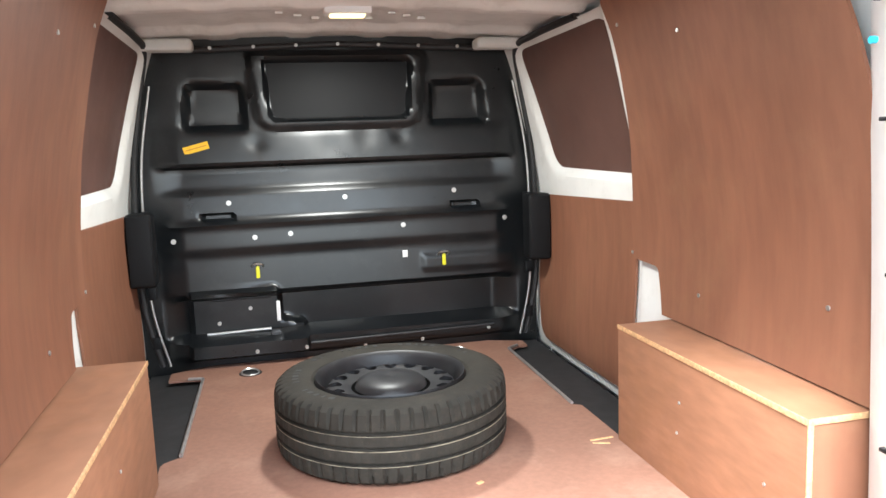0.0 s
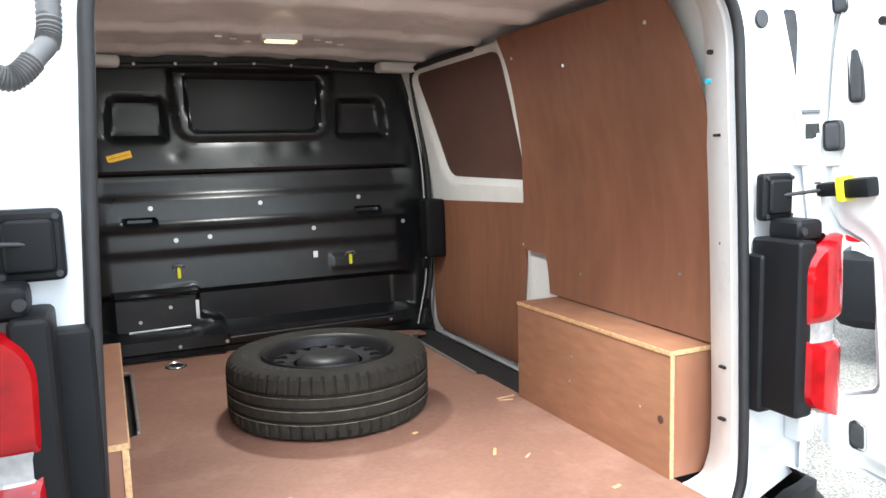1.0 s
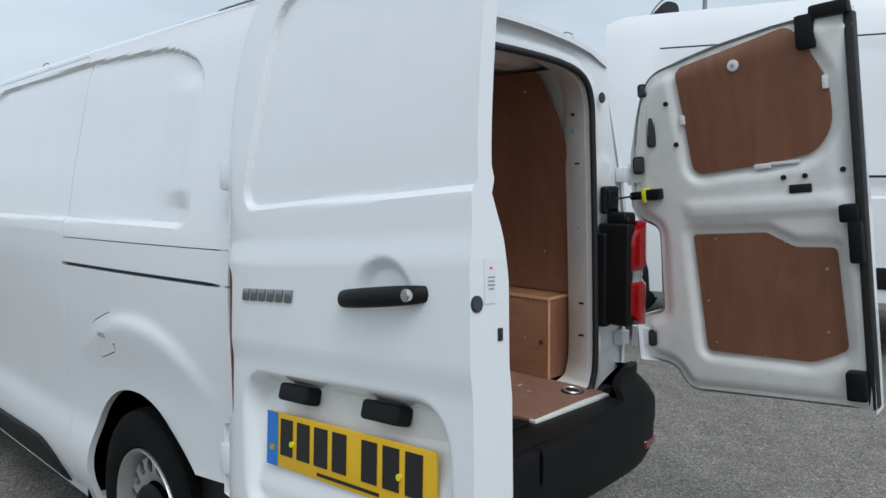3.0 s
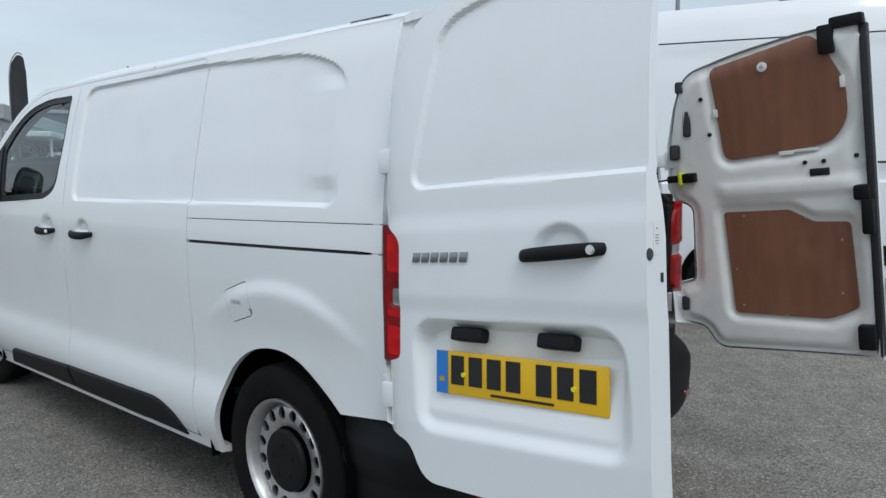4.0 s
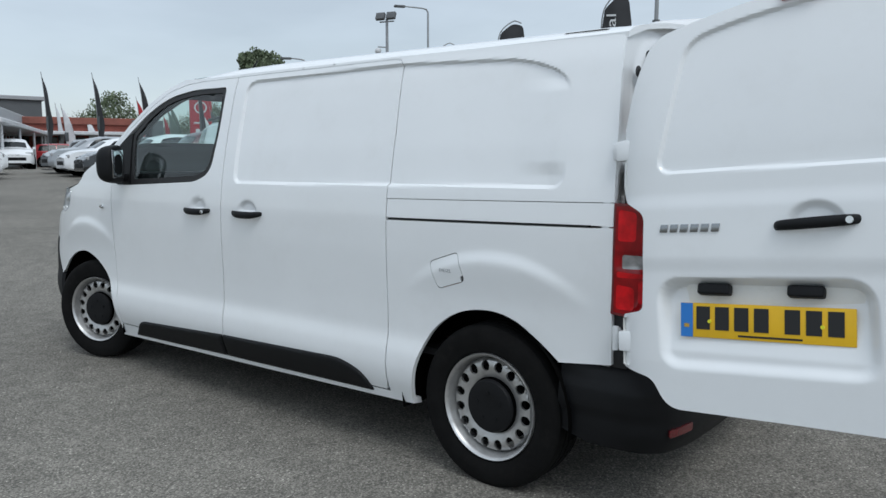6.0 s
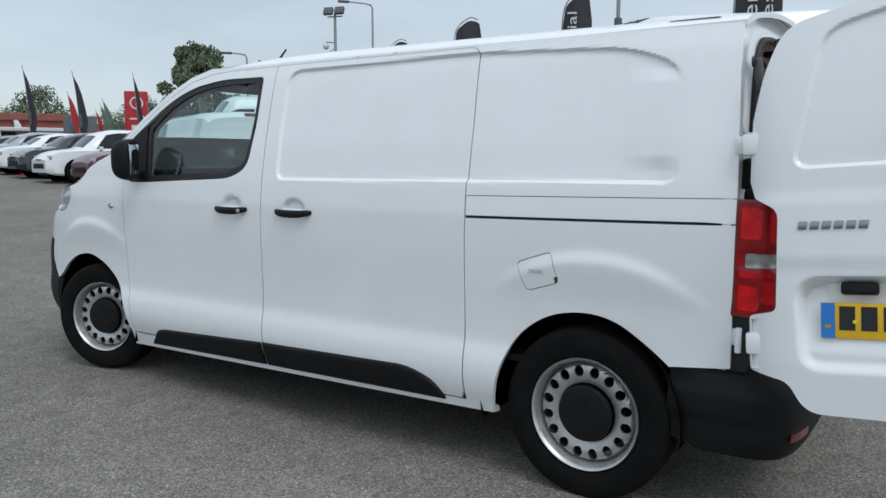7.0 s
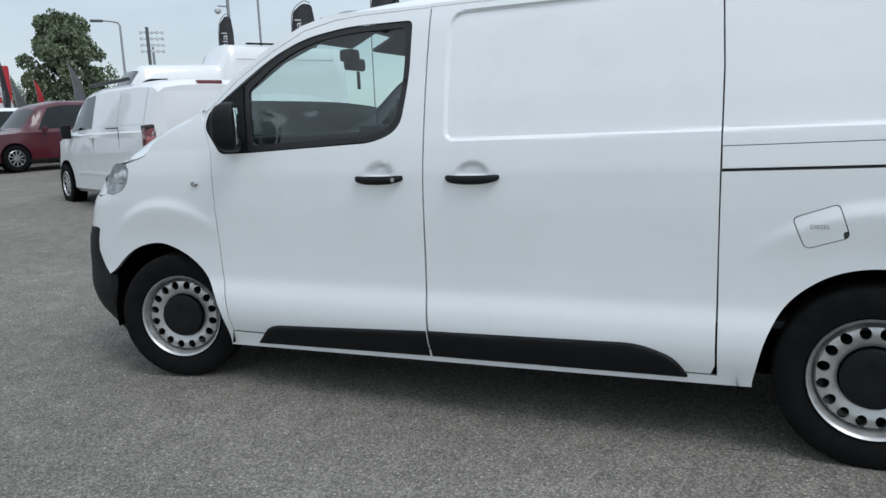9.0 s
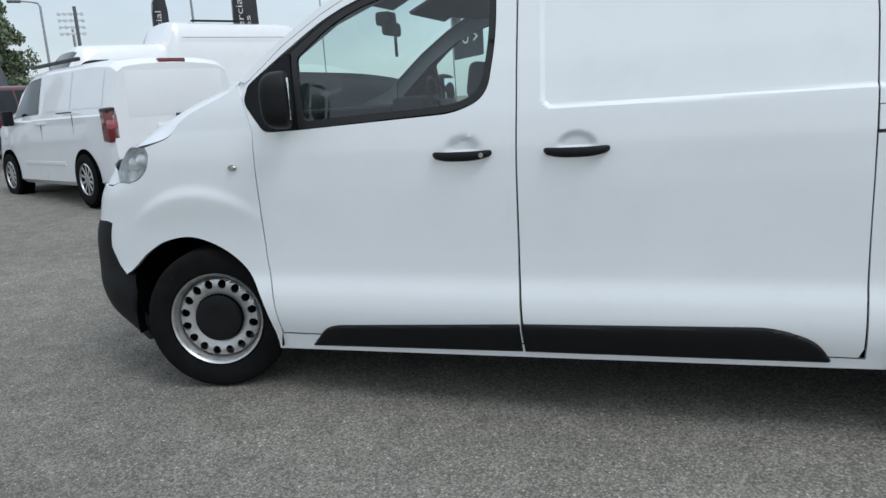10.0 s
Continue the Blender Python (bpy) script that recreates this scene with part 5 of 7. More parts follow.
wall_poly = [(-.38, .89), (-.38, 1.70), (-.36, 1.80), (1.71, 1.80), (1.71, .50), (.52, .50), (.52, .89)]
DOORWIN = rounded([(.72, 1.275, .06), (.74, 1.790, .08), (1.61, 1.785, .10), (1.46, 1.282, .09)])


def wall_relief(P):
    y, z = P[:, 0], P[:, 1]
    x = wall_x(y, z)
    x = x + .030 * step_in(sdf(P, DOORWIN), .05)
    x = x - .018 * step_in(np.abs(y - .62) - .09, .05)
    return np.stack([-x, y, z], 1)


both("inner_side", sheet(wall_poly, wall_relief, .022, [], None, flip=True), WHITE_IN, van, "white painted inner side of the load bay")
both("window_lining", sheet(inset(DOORWIN, .012), lambda P: wall_relief(P) + np.array((.004, 0, 0)), .03, [], (-.006, 0, 0), flip=True), DARK_PLY, van, "dark brown hardboard panel in the sliding door")
low_ply = rounded([(.755, .545, .02), (.735, 1.200, .02), (1.62, 1.175, .02), (1.645, .80, .1), (1.60, .545, .06)])
both("door_lining", sheet(low_ply, lambda P: np.stack([-(wall_x(P[:, 0], P[:, 1], .012)), P[:, 0], P[:, 1]], 1), .03, [], (-.008, 0, 0), flip=True), PLY, van, "brown ply lining of the sliding door")
side_ply = rounded([(-.335, .885), (-.350, 1.10, .05), (-.345, 1.30, .05), (-.370, 1.37, .05), (-.33, 1.62, .08), (-.26, 1.795, .04), (.50, 1.800, .02), (.625, 1.800, .02), (.605, 1.66, .08), (.622, 1.42, .1), (.665, 1.25, .06), (.715, 1.028, .008), (.530, 1.022, .02), (.495, .885)])


def ply_wall(P):
    return np.stack([-(wall_x(P[:, 0], P[:, 1], .050) - .03 * np.clip(.95 - P[:, 1], 0, 1)), P[:, 0], P[:, 1]], 1)


sp_l, sp_r = both("side_lining", sheet(side_ply, ply_wall, .03, [], (-.009, 0, 0), flip=True), PLY, van, "reddish brown film-faced ply side lining")
for host, sx in ((sp_l, -1), (sp_r, 1)):
    for y, z in ((.69, 1.045), (-.20, 1.05), (.56, 1.72), (-.18, 1.72), (.25, 1.66), (.30, .98)):
        x = float(wall_x(np.array([y]), np.array([z]), .051)[0])
        part("lining_screw", cyl(bmesh.new(), (sx * x, y, z), .0055, .004, "x", 10), SCREW, host)
for sx in (-1, 1):
    y0, y1 = -.330, .455 + (.085 if sx < 0 else 0)
    z1, x0, x1 = .880, .646, .830
    wb = part("wheel_box", box(bmesh.new(), (sx * (x0 + .006), (y0 + y1) / 2, (FLOOR_Z + z1 - .012) / 2), (.012, y1 - y0, z1 - .012 - FLOOR_Z), .0015), PLY_BOX, van, "ply box over the wheel arch with pale cut edges")
    part("box_top", box(bmesh.new(), (sx * (x0 + x1) / 2, (y0 + y1) / 2, z1 - .006), (x1 - x0, y1 - y0, .012), .0015), PLY_BOX, wb)
    part("box_end", box(bmesh.new(), (sx * (x0 + x1 + .012) / 2, y0 + .006, (FLOOR_Z + z1 - .012) / 2), (x1 - x0 - .012, .012, z1 - .012 - FLOOR_Z), .0015), PLY, wb)
    part("box_end", box(bmesh.new(), (sx * (x0 + x1 + .012) / 2, y1 - .006, (FLOOR_Z + z1 - .012) / 2), (x1 - x0 - .012, .012, z1 - .012 - FLOOR_Z), .0015), PLY, wb)
    part("cut_edge", box(bmesh.new(), (sx * (x0 - .0012), (y0 + y1) / 2, z1 - .006), (.003, y1 - y0, .0125), .001), PLY_EDGE, wb)
    part("cut_edge", box(bmesh.new(), (sx * (x0 + x1) / 2, y0 - .0012, z1 - .006), (x1 - x0, .003, .0125), .001), PLY_EDGE, wb)
    part("cut_edge", box(bmesh.new(), (sx * (x0 + .006), y0 - .0012, (FLOOR_Z + z1) / 2 - .006), (.0125, .003, z1 - FLOOR_Z - .012), .001), PLY_EDGE, wb)
    for y, z in ((.12, .76), (.13, .68), (y0 + .12, .70)):
        part("box_screw", cyl(bmesh.new(), (sx * (x0 - .001), y, z), .004, .003, "x", 10), SCREW, wb)
    part("box_knot", cyl(bmesh.new(), (sx * (x0 - .0006), y0 + .035, .69), .011, .002, "x", 14), DARK_PLY, wb)
    # guide bracket and seal of the sliding door
    bm = box(bmesh.new(), (sx * .800, 1.545, 1.045), (.10, .10, .28), .02, 3)
    part("lock_cover", bm, PLASTIC, van, "black plastic door lock cover")
    tube("door_seal", curve_pts([(sx * .775, 1.645, .56), (sx * .825, 1.645, .80), (sx * .830, 1.645, 1.10), (sx * .815, 1.645, 1.38), (sx * .765, 1.635, 1.66), (sx * .735, 1.58, 1.785), (sx * .725, 1.35, 1.802), (sx * .725, .92, 1.806)], 8), .013, RUBBER, van, 8)
    tube("pillar_edge", curve_pts([(sx * .745, 1.638, .56), (sx * .795, 1.638, .80), (sx * .800, 1.638, 1.10), (sx * .786, 1.638, 1.38), (sx * .735, 1.638, 1.66)], 8), .005, STEEL, van, 8)
    for z in (.66, .86, 1.06, 1.16):
        boxpart("pillar_clip", (sx * .790, 1.645, z), (.03, .03, .05), PLASTIC, van, .004)
    bm = box(bmesh.new(), (sx * .655, 1.58, 1.803), (.20, .10, .045), .02, 3)
    part("corner_pad", bm, WHITE_IN, van)

# ceiling
def ceil_place(P):
    x, y = P[:, 0], P[:, 1]
    z = 1.832 + .020 * (1 - (x / .75) ** 2) + 0 * y
    for ry, wd, dp in ((1.42, .05, .022), (.95, .06, .020), (.42, .06, .022), (-.14, .08, .022)):
        z = z - dp * step_in(np.abs(y - ry) - wd, .04)
    for rx in (-.45, -.15, .15, .45):
        z = z - .006 * step_in(np.abs(x - rx) - .05, .02)
    return np.stack([x, y, z], 1)


ceiling_ob = part("ceiling", sheet([(-.745, -.42), (-.745, 1.71), (.745, 1.71), (.745, -.42)], ceil_place, .022, [], None, flip=True), CEIL, van, "dull grey unlined roof metal")
part("roof_header", sheet([(-.60, -.52), (-.60, -.36), (.60, -.36), (.60, -.52)], lambda P: np.stack([P[:, 0], P[:, 1], 1.790 + .05 * np.clip((P[:, 1] + .5) / .14, 0, 1) - .08 * np.clip(np.abs(P[:, 0]) - .40, 0, 1)], 1), .03, flip=True), WHITE_IN, van)
boxpart("load_lamp", (-.03, .96, 1.826), (.15, .075, .028), LABEL, van, .008, label="cream interior lamp on the roof")
part("lamp_cover", box(bmesh.new(), (-.03, .96, 1.811), (.11, .05, .010), .004), AMBER_LIGHT, van)
bay_lamp = new("bay_lamp", bpy.data.lights.new("bay_lamp", "AREA"))
bay_lamp.data.shape, bay_lamp.data.size, bay_lamp.data.size_y = "RECTANGLE", .10, .045
bay_lamp.data.energy, bay_lamp.data.color = 3.0, (.97, 1.0, .97)
bay_lamp.matrix_world = Matrix.Translation((-.03, .96, 1.812))
for i in range(9):
    boxpart("roof_clip", (-.24 + .06 * i, 1.02 + .05 * (i % 3), 1.829), (.025, .018, .008), WHITE_IN, ceiling_ob, .002)
tube("header_rail", [(-.60, 1.665, 1.795), (0, 1.67, 1.818), (.60, 1.665, 1.795)], .012, STEEL_BLACK, van, 8)
for i in range(7):
    part("rail_screw", cyl(bmesh.new(), (-.5 + i * .1667, 1.652, 1.803 + .012 * (1 - abs(i - 3) / 3)), .007, .006, "y", 10), SCREW, ceiling_ob)

# bulkhead
B_WIN = rounded([(-.335, 1.488, .07), (-.365, 1.785, .04), (.365, 1.785, .04), (.335, 1.488, .07)])
B_WIN2 = rounded([(-.285, 1.520, .04), (-.305, 1.760, .03), (.305, 1.760, .03), (.285, 1.520, .04)])
B_SL = rounded([(-.625, 1.497, .02), (-.605, 1.665, .03), (-.395, 1.660, .02), (-.385, 1.495, .02)])
B_SR = [(-x, z) for x, z in B_SL]
B_HATCH = rounded([(-.66, .575, .02), (-.66, .835, .02), (-.30, .845, .02), (-.30, .70, .02), (-.19, .68, .02), (-.19, .575, .02)])


def bulk_place(P):
    x, z = P[:, 0], P[:, 1]
    # profile down the middle: greater is nearer the load bay
    prof = np.interp(z, [.48, .56, .58, .64, .655, .80, .825, .835, .985, .992, 1.005, 1.012, 1.095, 1.115, 1.128, 1.235, 1.252, 1.335, 1.352, 1.46, 1.50, 1.84],
                     [.03, .03, .055, .055, -.07, -.07, .012, .022, .014, .024, .016, .026, .022, .034, .012, .000, -.014, -.026, .020, .008, .0, .0])
    edge = np.clip((np.abs(x) - .66) / .10, 0, 1)
    prof = prof * (1 - edge) + edge * (-.004)
    prof = prof + .022 * step_in(sdf(P, B_WIN), .03) - .034 * step_in(sdf(P, B_WIN2), .018)
    for q in (B_SL, B_SR):
        prof = prof - .045 * step_in(sdf(P, q), .04)
    prof = prof + .05 * step_in(sdf(P, B_HATCH), .02)
    for q in (-.52, .52):
        prof = prof - .030 * step_in(np.maximum(np.abs(x - q) - .062, np.abs(z - 1.143) - .013), .012)
    prof = prof + .008 * step_in(np.maximum(np.abs(x - .62) - .30, np.abs(z - .90) - .035), .012) * (np.abs(x) < .75)
    # dents
    for cx, cz, r, dp in ((-.35, 1.43, .035, .006), (.10, 1.45, .05, .004), (.25, 1.44, .03, .006), (-.05, 1.41, .06, .003)):
        prof = prof - dp * np.exp(-((x - cx) ** 2 + (z - cz) ** 2) / r ** 2)
    return np.stack([x, 1.70 - prof, z], 1)


bulk_half = [(.84, .48), (.875, .62), (.89, 1.0), (.875, 1.35), (.81, 1.65), (.76, 1.77), (.64, 1.845)]
bulk_poly = [(-x, z) for x, z in bulk_half] + [(0, 1.86)] + bulk_half[::-1]
bh = part("bulkhead", sheet(bulk_poly, bulk_place, .0125, [], (0, .02, 0), flip=False), BULK, van, "black pressed steel bulkhead, dented and scuffed")


part("bulkhead_pane", sheet(inset(B_WIN2, .012), lambda P: bulk_place(P) + np.array((0, -.004, 0)), .05), mat("matt_black_pane", (.006, .006, .007), .50, spec=.2), bh)


def at_bulk(x, z, off=.0):
    p = bulk_place(np.array([[x, z]]))[0]
    return Vector((p[0], p[1] - off, p[2]))


for x, z in ((-.475, 1.198), (.0, 1.200), (.475, 1.205), (-.70, 1.055), (-.235, 1.062), (.241, 1.070), (.70, 1.075), (-.38, 1.055)):
    part("bulkhead_screw", cyl(bmesh.new(), at_bulk(x, z, .002), .0105, .007, "y", 14, bevel=.002), SCREW, bh)
for x in (-.378, .412):
    p = at_bulk(x, .912, .012)
    bm = box(bmesh.new(), p, (.016, .012, .050), .005, 2)
    part("tie_strap", bm, YELLOW_HI, bh, "yellow tie tab")
    part("tie_eye", revolve([(.0, .020), (.004, .024), (.0, .028), (-.004, .024), (.0, .020)], 20, "y"), SCREW, bh).matrix_local = Matrix.Translation(p + Vector((0, .004, .025))) @ Matrix.Rotation(radians(60), 4, "X")
q = Matrix.Translation(at_bulk(-.584, 1.422, .002)) @ Matrix.Rotation(radians(-14), 4, "Y")
part("bulkhead_sticker", box(bmesh.new(), (0, 0, 0), (.10, .001, .030), 0, 1, q), STICKER, bh, "orange sticker")
part("sticker_line", box(bmesh.new(), (0, -.001, 0), (.085, .0008, .004), 0, 1, q), mat("dark_orange", (.5, .22, .02), .5), bh)
boxpart("white_tag", at_bulk(-.305, .735, .012), (.016, .006, .085), LABEL, bh, .002)
boxpart("white_mark", at_bulk(.245, .945, .003), (.022, .003, .030), LABEL, bh, .001)
tube("bulkhead_bar", [tuple(at_bulk(-.18, .605, .012)), tuple(at_bulk(.62, .615, .012))], .007, STEEL_BLACK, bh, 8)
tube("bulkhead_bar", [tuple(at_bulk(-.60, .66, .016)), tuple(at_bulk(-.34, .665, .016))], .007, STEEL, bh, 8)
tube("bulkhead_bar", [tuple(at_bulk(-.58, .80, .010)), tuple(at_bulk(-.33, .805, .010))], .006, STEEL_BLACK, bh, 8)
boxpart("hatch_latch", at_bulk(-.32, .652, .02), (.04, .03, .025), PLASTIC_GREY, bh, .006)
for x, z in ((-.55, .70), (-.42, .755), (-.40, .60), (-.20, .60), (.05, .57), (.30, .575), (.60, .60)):
    part("bulkhead_screw", cyl(bmesh.new(), at_bulk(x, z, .002), .008, .007, "y", 12), SCREW, bh)

# the spare wheel, flat on the floor
spare = wheel("spare_wheel", Matrix(), None, TYRE_DUSTY, STEEL_BLACK, PLASTIC, cap=False, seg=290)
for c, wd in ((-.332, .0016), (.045, .0026), (.44, .0022)):
    x = .1075 * c
    part("groove_dust", revolve([(x - wd / 2, .3436), (x, .3440), (x + wd / 2, .3436)], 120, "x"), TAN_DUST, spare)
spare.matrix_world = Matrix.Translation((.010, .665, FLOOR_Z + .112)) @ Matrix.Rotation(radians(25), 4, "Z") @ Matrix.Rotation(radians(90), 4, "Y")
for i in range(34):
    if i % 17 in (5, 6, 12, 13, 14):
        continue
    a = 2 * math.pi * i / 34 * .55 + (2.6 if i > 16 else 0)
    bm = bmesh.new()
    box(bm, (-.1075, .279, 0), (.003, .018, .009 + .005 * (i % 3)), .0008, 1, Matrix.Rotation(a, 4, "X"))
    part("sidewall_mark", bm, RUBBER, spare)
tagged(spare, "dusty black spare wheel lying flat on the ply floor", "wheel")

# ---------------------------------------------------------------- the yard: one sheet of asphalt that rises gently ahead of the van
def ground_h(x, y):
    e = min(max(0.5 * x + 0.86 * y - 0.8, 0.0), 33.0)
    return 0.032 * e * e / (e + 2.0)


def make_ground():
    rs = list(np.linspace(0, 30, 46)) + [36, 44, 55, 70, 90, 120, 160, 220, 320, 500, 800, 1400, 2500]
    n = 72
    vs, fs = [(0, 2, 0)], []
    for r in rs[1:]:
        for i in range(n):
            a = 2 * math.pi * i / n
            x, y = r * math.cos(a), 2 + r * math.sin(a)
            vs.append((x, y, ground_h(x, y)))
    for i in range(n):
        fs.append((0, 1 + i, 1 + (i + 1) % n))
    for k in range(len(rs) - 2):
        for i in range(n):
            a, b = 1 + k * n + i, 1 + k * n + (i + 1) % n
            fs.append((a, b, b + n, a + n))
    return vs, [], fs


tagged(part("ground", make_ground(), ASPHALT, smooth=60), "grey worn asphalt yard with pale aggregate", "ground", kind="structure")


def stand(ob, x, y, turn=0.0, dz=0.0):
    """Sets a thing on the ground, its front (+y) turned clockwise by that many degrees."""
    ob.matrix_world = Matrix.Translation((x, y, ground_h(x, y) + dz)) @ Matrix.Rotation(radians(-turn), 4, "Z")
    return ob


PAINTS = {
    "white": mat("white_car_paint", (.78, .79, .80), .32, coat=.7, vary=.02, scale=3),
    "maroon": mat("maroon_car_paint", (.075, .005, .014), .32, coat=.5, vary=.05, scale=3),
    "black": mat("black_car_paint", (.012, .013, .016), .25, coat=.9, vary=.1, scale=3),
    "silver": mat("silver_car_paint", (.36, .38, .40), .32, metal=.5, coat=.7, vary=.04, scale=3),
    "grey": mat("grey_car_paint", (.10, .11, .12), .3, metal=.3, coat=.8, vary=.05, scale=3),
    "red": mat("red_car_paint", (.38, .012, .02), .3, coat=.9, vary=.05, scale=3),
}
ALLOY = mat("alloy_wheel", (.55, .56, .57), .3, metal=.9, vary=.05, scale=20)


def loft(stations, half_n=12):
    """A car body from cross-sections: (y, bottom, sill half-width, belt height, belt half-width, roof height, roof half-width)."""
    ys = [s[0] for s in stations]
    N = 64
    yy = np.linspace(ys[0], ys[-1], N)
    cols = []
    for k in range(1, 7):
        v = np.interp(yy, ys, [s[k] for s in stations])
        v2 = np.convolve(np.pad(v, 1, mode="edge"), [.25, .5, .25], mode="valid")
        cols.append(v2)
    rows = []
    for i in range(N):
        zb, wb, zm, wm, zr, wr = [c[i] for c in cols]
        h = [(wb * .93, zb), (wb, zb + .06), ((wb + wm) / 2 + .012, (zb + zm) / 2), (wm, zm - .10), (wm - .005, zm), (wm - .03, zm + .02 * (zr > zm + .05)),
             (wr + (wm - .03 - wr) * .5, zm + (zr - zm) * .52), (wr + .015, zr - (zr - zm) * .12), (wr * .90, zr - (zr - zm) * .02), (wr * .6, zr + .018), (wr * .3, zr + .03), (0, zr + .034)]
        rows.append([(-x, yy[i], z) for x, z in h] + [(x, yy[i], z) for x, z in h[::-1][1:]])
    return rows


def loft_mesh(rows):
    m = len(rows[0])
    vs = [p for r in rows for p in r]
    fs = []
    for i in range(len(rows) - 1):
        for j in range(m - 1):
            fs.append((i * m + j, (i + 1) * m + j, (i + 1) * m + j + 1, i * m + j + 1))
    fs.append(tuple(range(m))[::-1])
    k = (len(rows) - 1) * m
    fs.append(tuple(range(k, k + m)))
    return vs, [], [tuple(reversed(f)) for f in fs]


def patch(rows, y0, y1, j0, j1, off, t0=0.0, t1=1.0, slant0=0.0, slant1=0.0):
    """A piece laid on the body between stations and section points, standing off by a little."""
    ys = [r[0][1] for r in rows]
    A = np.array(rows)
    vs, fs = [], []
    na, nb = 10, max(2, (j1 - j0) * 3)
    for a in range(na + 1):
        for b in range(nb + 1):
            jj = j0 + t0 + (j1 - j0 - t0 - (1 - t1)) * b / nb
            f = (jj - j0) / (j1 - j0)
            y = y0 + slant0 * f + (y1 + slant1 * f - y0 - slant0 * f) * a / na
            i = np.interp(y, ys, range(len(ys)))
            i0, q0 = min(int(i), len(ys) - 2), min(int(jj), A.shape[1] - 2)
            fi, fq = i - i0, jj - q0
            p = (A[i0, q0] * (1 - fi) + A[i0 + 1, q0] * fi) * (1 - fq) + (A[i0, q0 + 1] * (1 - fi) + A[i0 + 1, q0 + 1] * fi) * fq
            c = np.array((0, p[1], .8))
            n = (p - c)
            n[1] = 0
            n = n / (np.linalg.norm(n) + 1e-6)
            vs.append(tuple(p + n * off))
    for a in range(na):
        for b in range(nb):
            q = a * (nb + 1) + b
            fs.append((q, q + 1, q + nb + 2, q + nb + 1))
    return vs, [], fs


def small_wheel(parent, x, y, r, sx, rim=ALLOY, spokes=10):
    k = r / .343
    t = revolve([(-.085, r * .62), (-.098, r * .70), (-.10, r * .85), (-.09, r * .96), (-.06, r), (.06, r), (.09, r * .96), (.10, r * .85), (.085, r * .62)], 36, "x")
    w = part("wheel", t, TYRE, parent)
    w.matrix_local = Matrix.Translation((x, y, r)) @ (Matrix() if sx < 0 else Matrix.Rotation(math.pi, 4, "Z"))
    bm = bmesh.new()
    for q in range(spokes):
        a = 2 * math.pi * q / spokes
        box(bm, (-.07, 0, r * .34), (.02, r * .10, r * .56), .004, 1, Matrix.Rotation(a, 4, "X"))
    cyl(bm, (-.07, 0, 0), r * .15, .03, "x", 16)
    part("alloy_rim", bm, rim, w)
    part("rim_lip", revolve([(-.085, r * .64), (-.095, r * .60), (-.08, r * .575), (-.02, r * .57), (.0, r * .62)], 36, "x"), rim, w)
    part("rim_back", cyl(bmesh.new(), (-.01, 0, 0), r * .58, .03, "x", 24), UNDER, w)
    return w


def car_body(name, label, paint, stations, wheels, r, windows, lamps, trims=(), category="car", group=""):
    root = tagged(empty(name), label, category, group)
    rows = loft(stations)
    m = len(rows[0])
    part("body", loft_mesh(rows), PAINTS[paint], root)
    for wy in wheels:
        for sx in (-1, 1):
            wx = np.interp(wy, [s[0] for s in stations], [s[2] for s in stations])
            small_wheel(root, sx * (wx - .055), wy, r, sx)
            # solid black disc through the body's side, standing in for the shaded wheel opening
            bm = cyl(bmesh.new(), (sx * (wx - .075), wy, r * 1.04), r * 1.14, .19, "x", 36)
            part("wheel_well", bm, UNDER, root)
    for y0, y1, j0, j1, s0, s1, t0, t1, matl, nm in windows:
        part(nm, patch(rows, y0, y1, j0, j1, .006, t0, t1, s0, s1), matl, root)
        if j1 <= (m - 1) // 2:
            k0, k1 = m - 1 - j1, m - 1 - j0
            part(nm, patch(rows, y0 + s0, y1 + s1, k0, k1, .006, 1 - t1, 1 - t0, -s0, -s1), matl, root)
    for c, s, matl, nm in lamps:
        for sx in (-1, 1):
            part(nm, box(bmesh.new(), (sx * c[0], c[1], c[2]), s, min(s) * .3, 3), matl, root)
    for c, s, matl, nm in trims:
        part(nm, box(bmesh.new(), c, s, min(s) * .3, 3), matl, root)
    return root


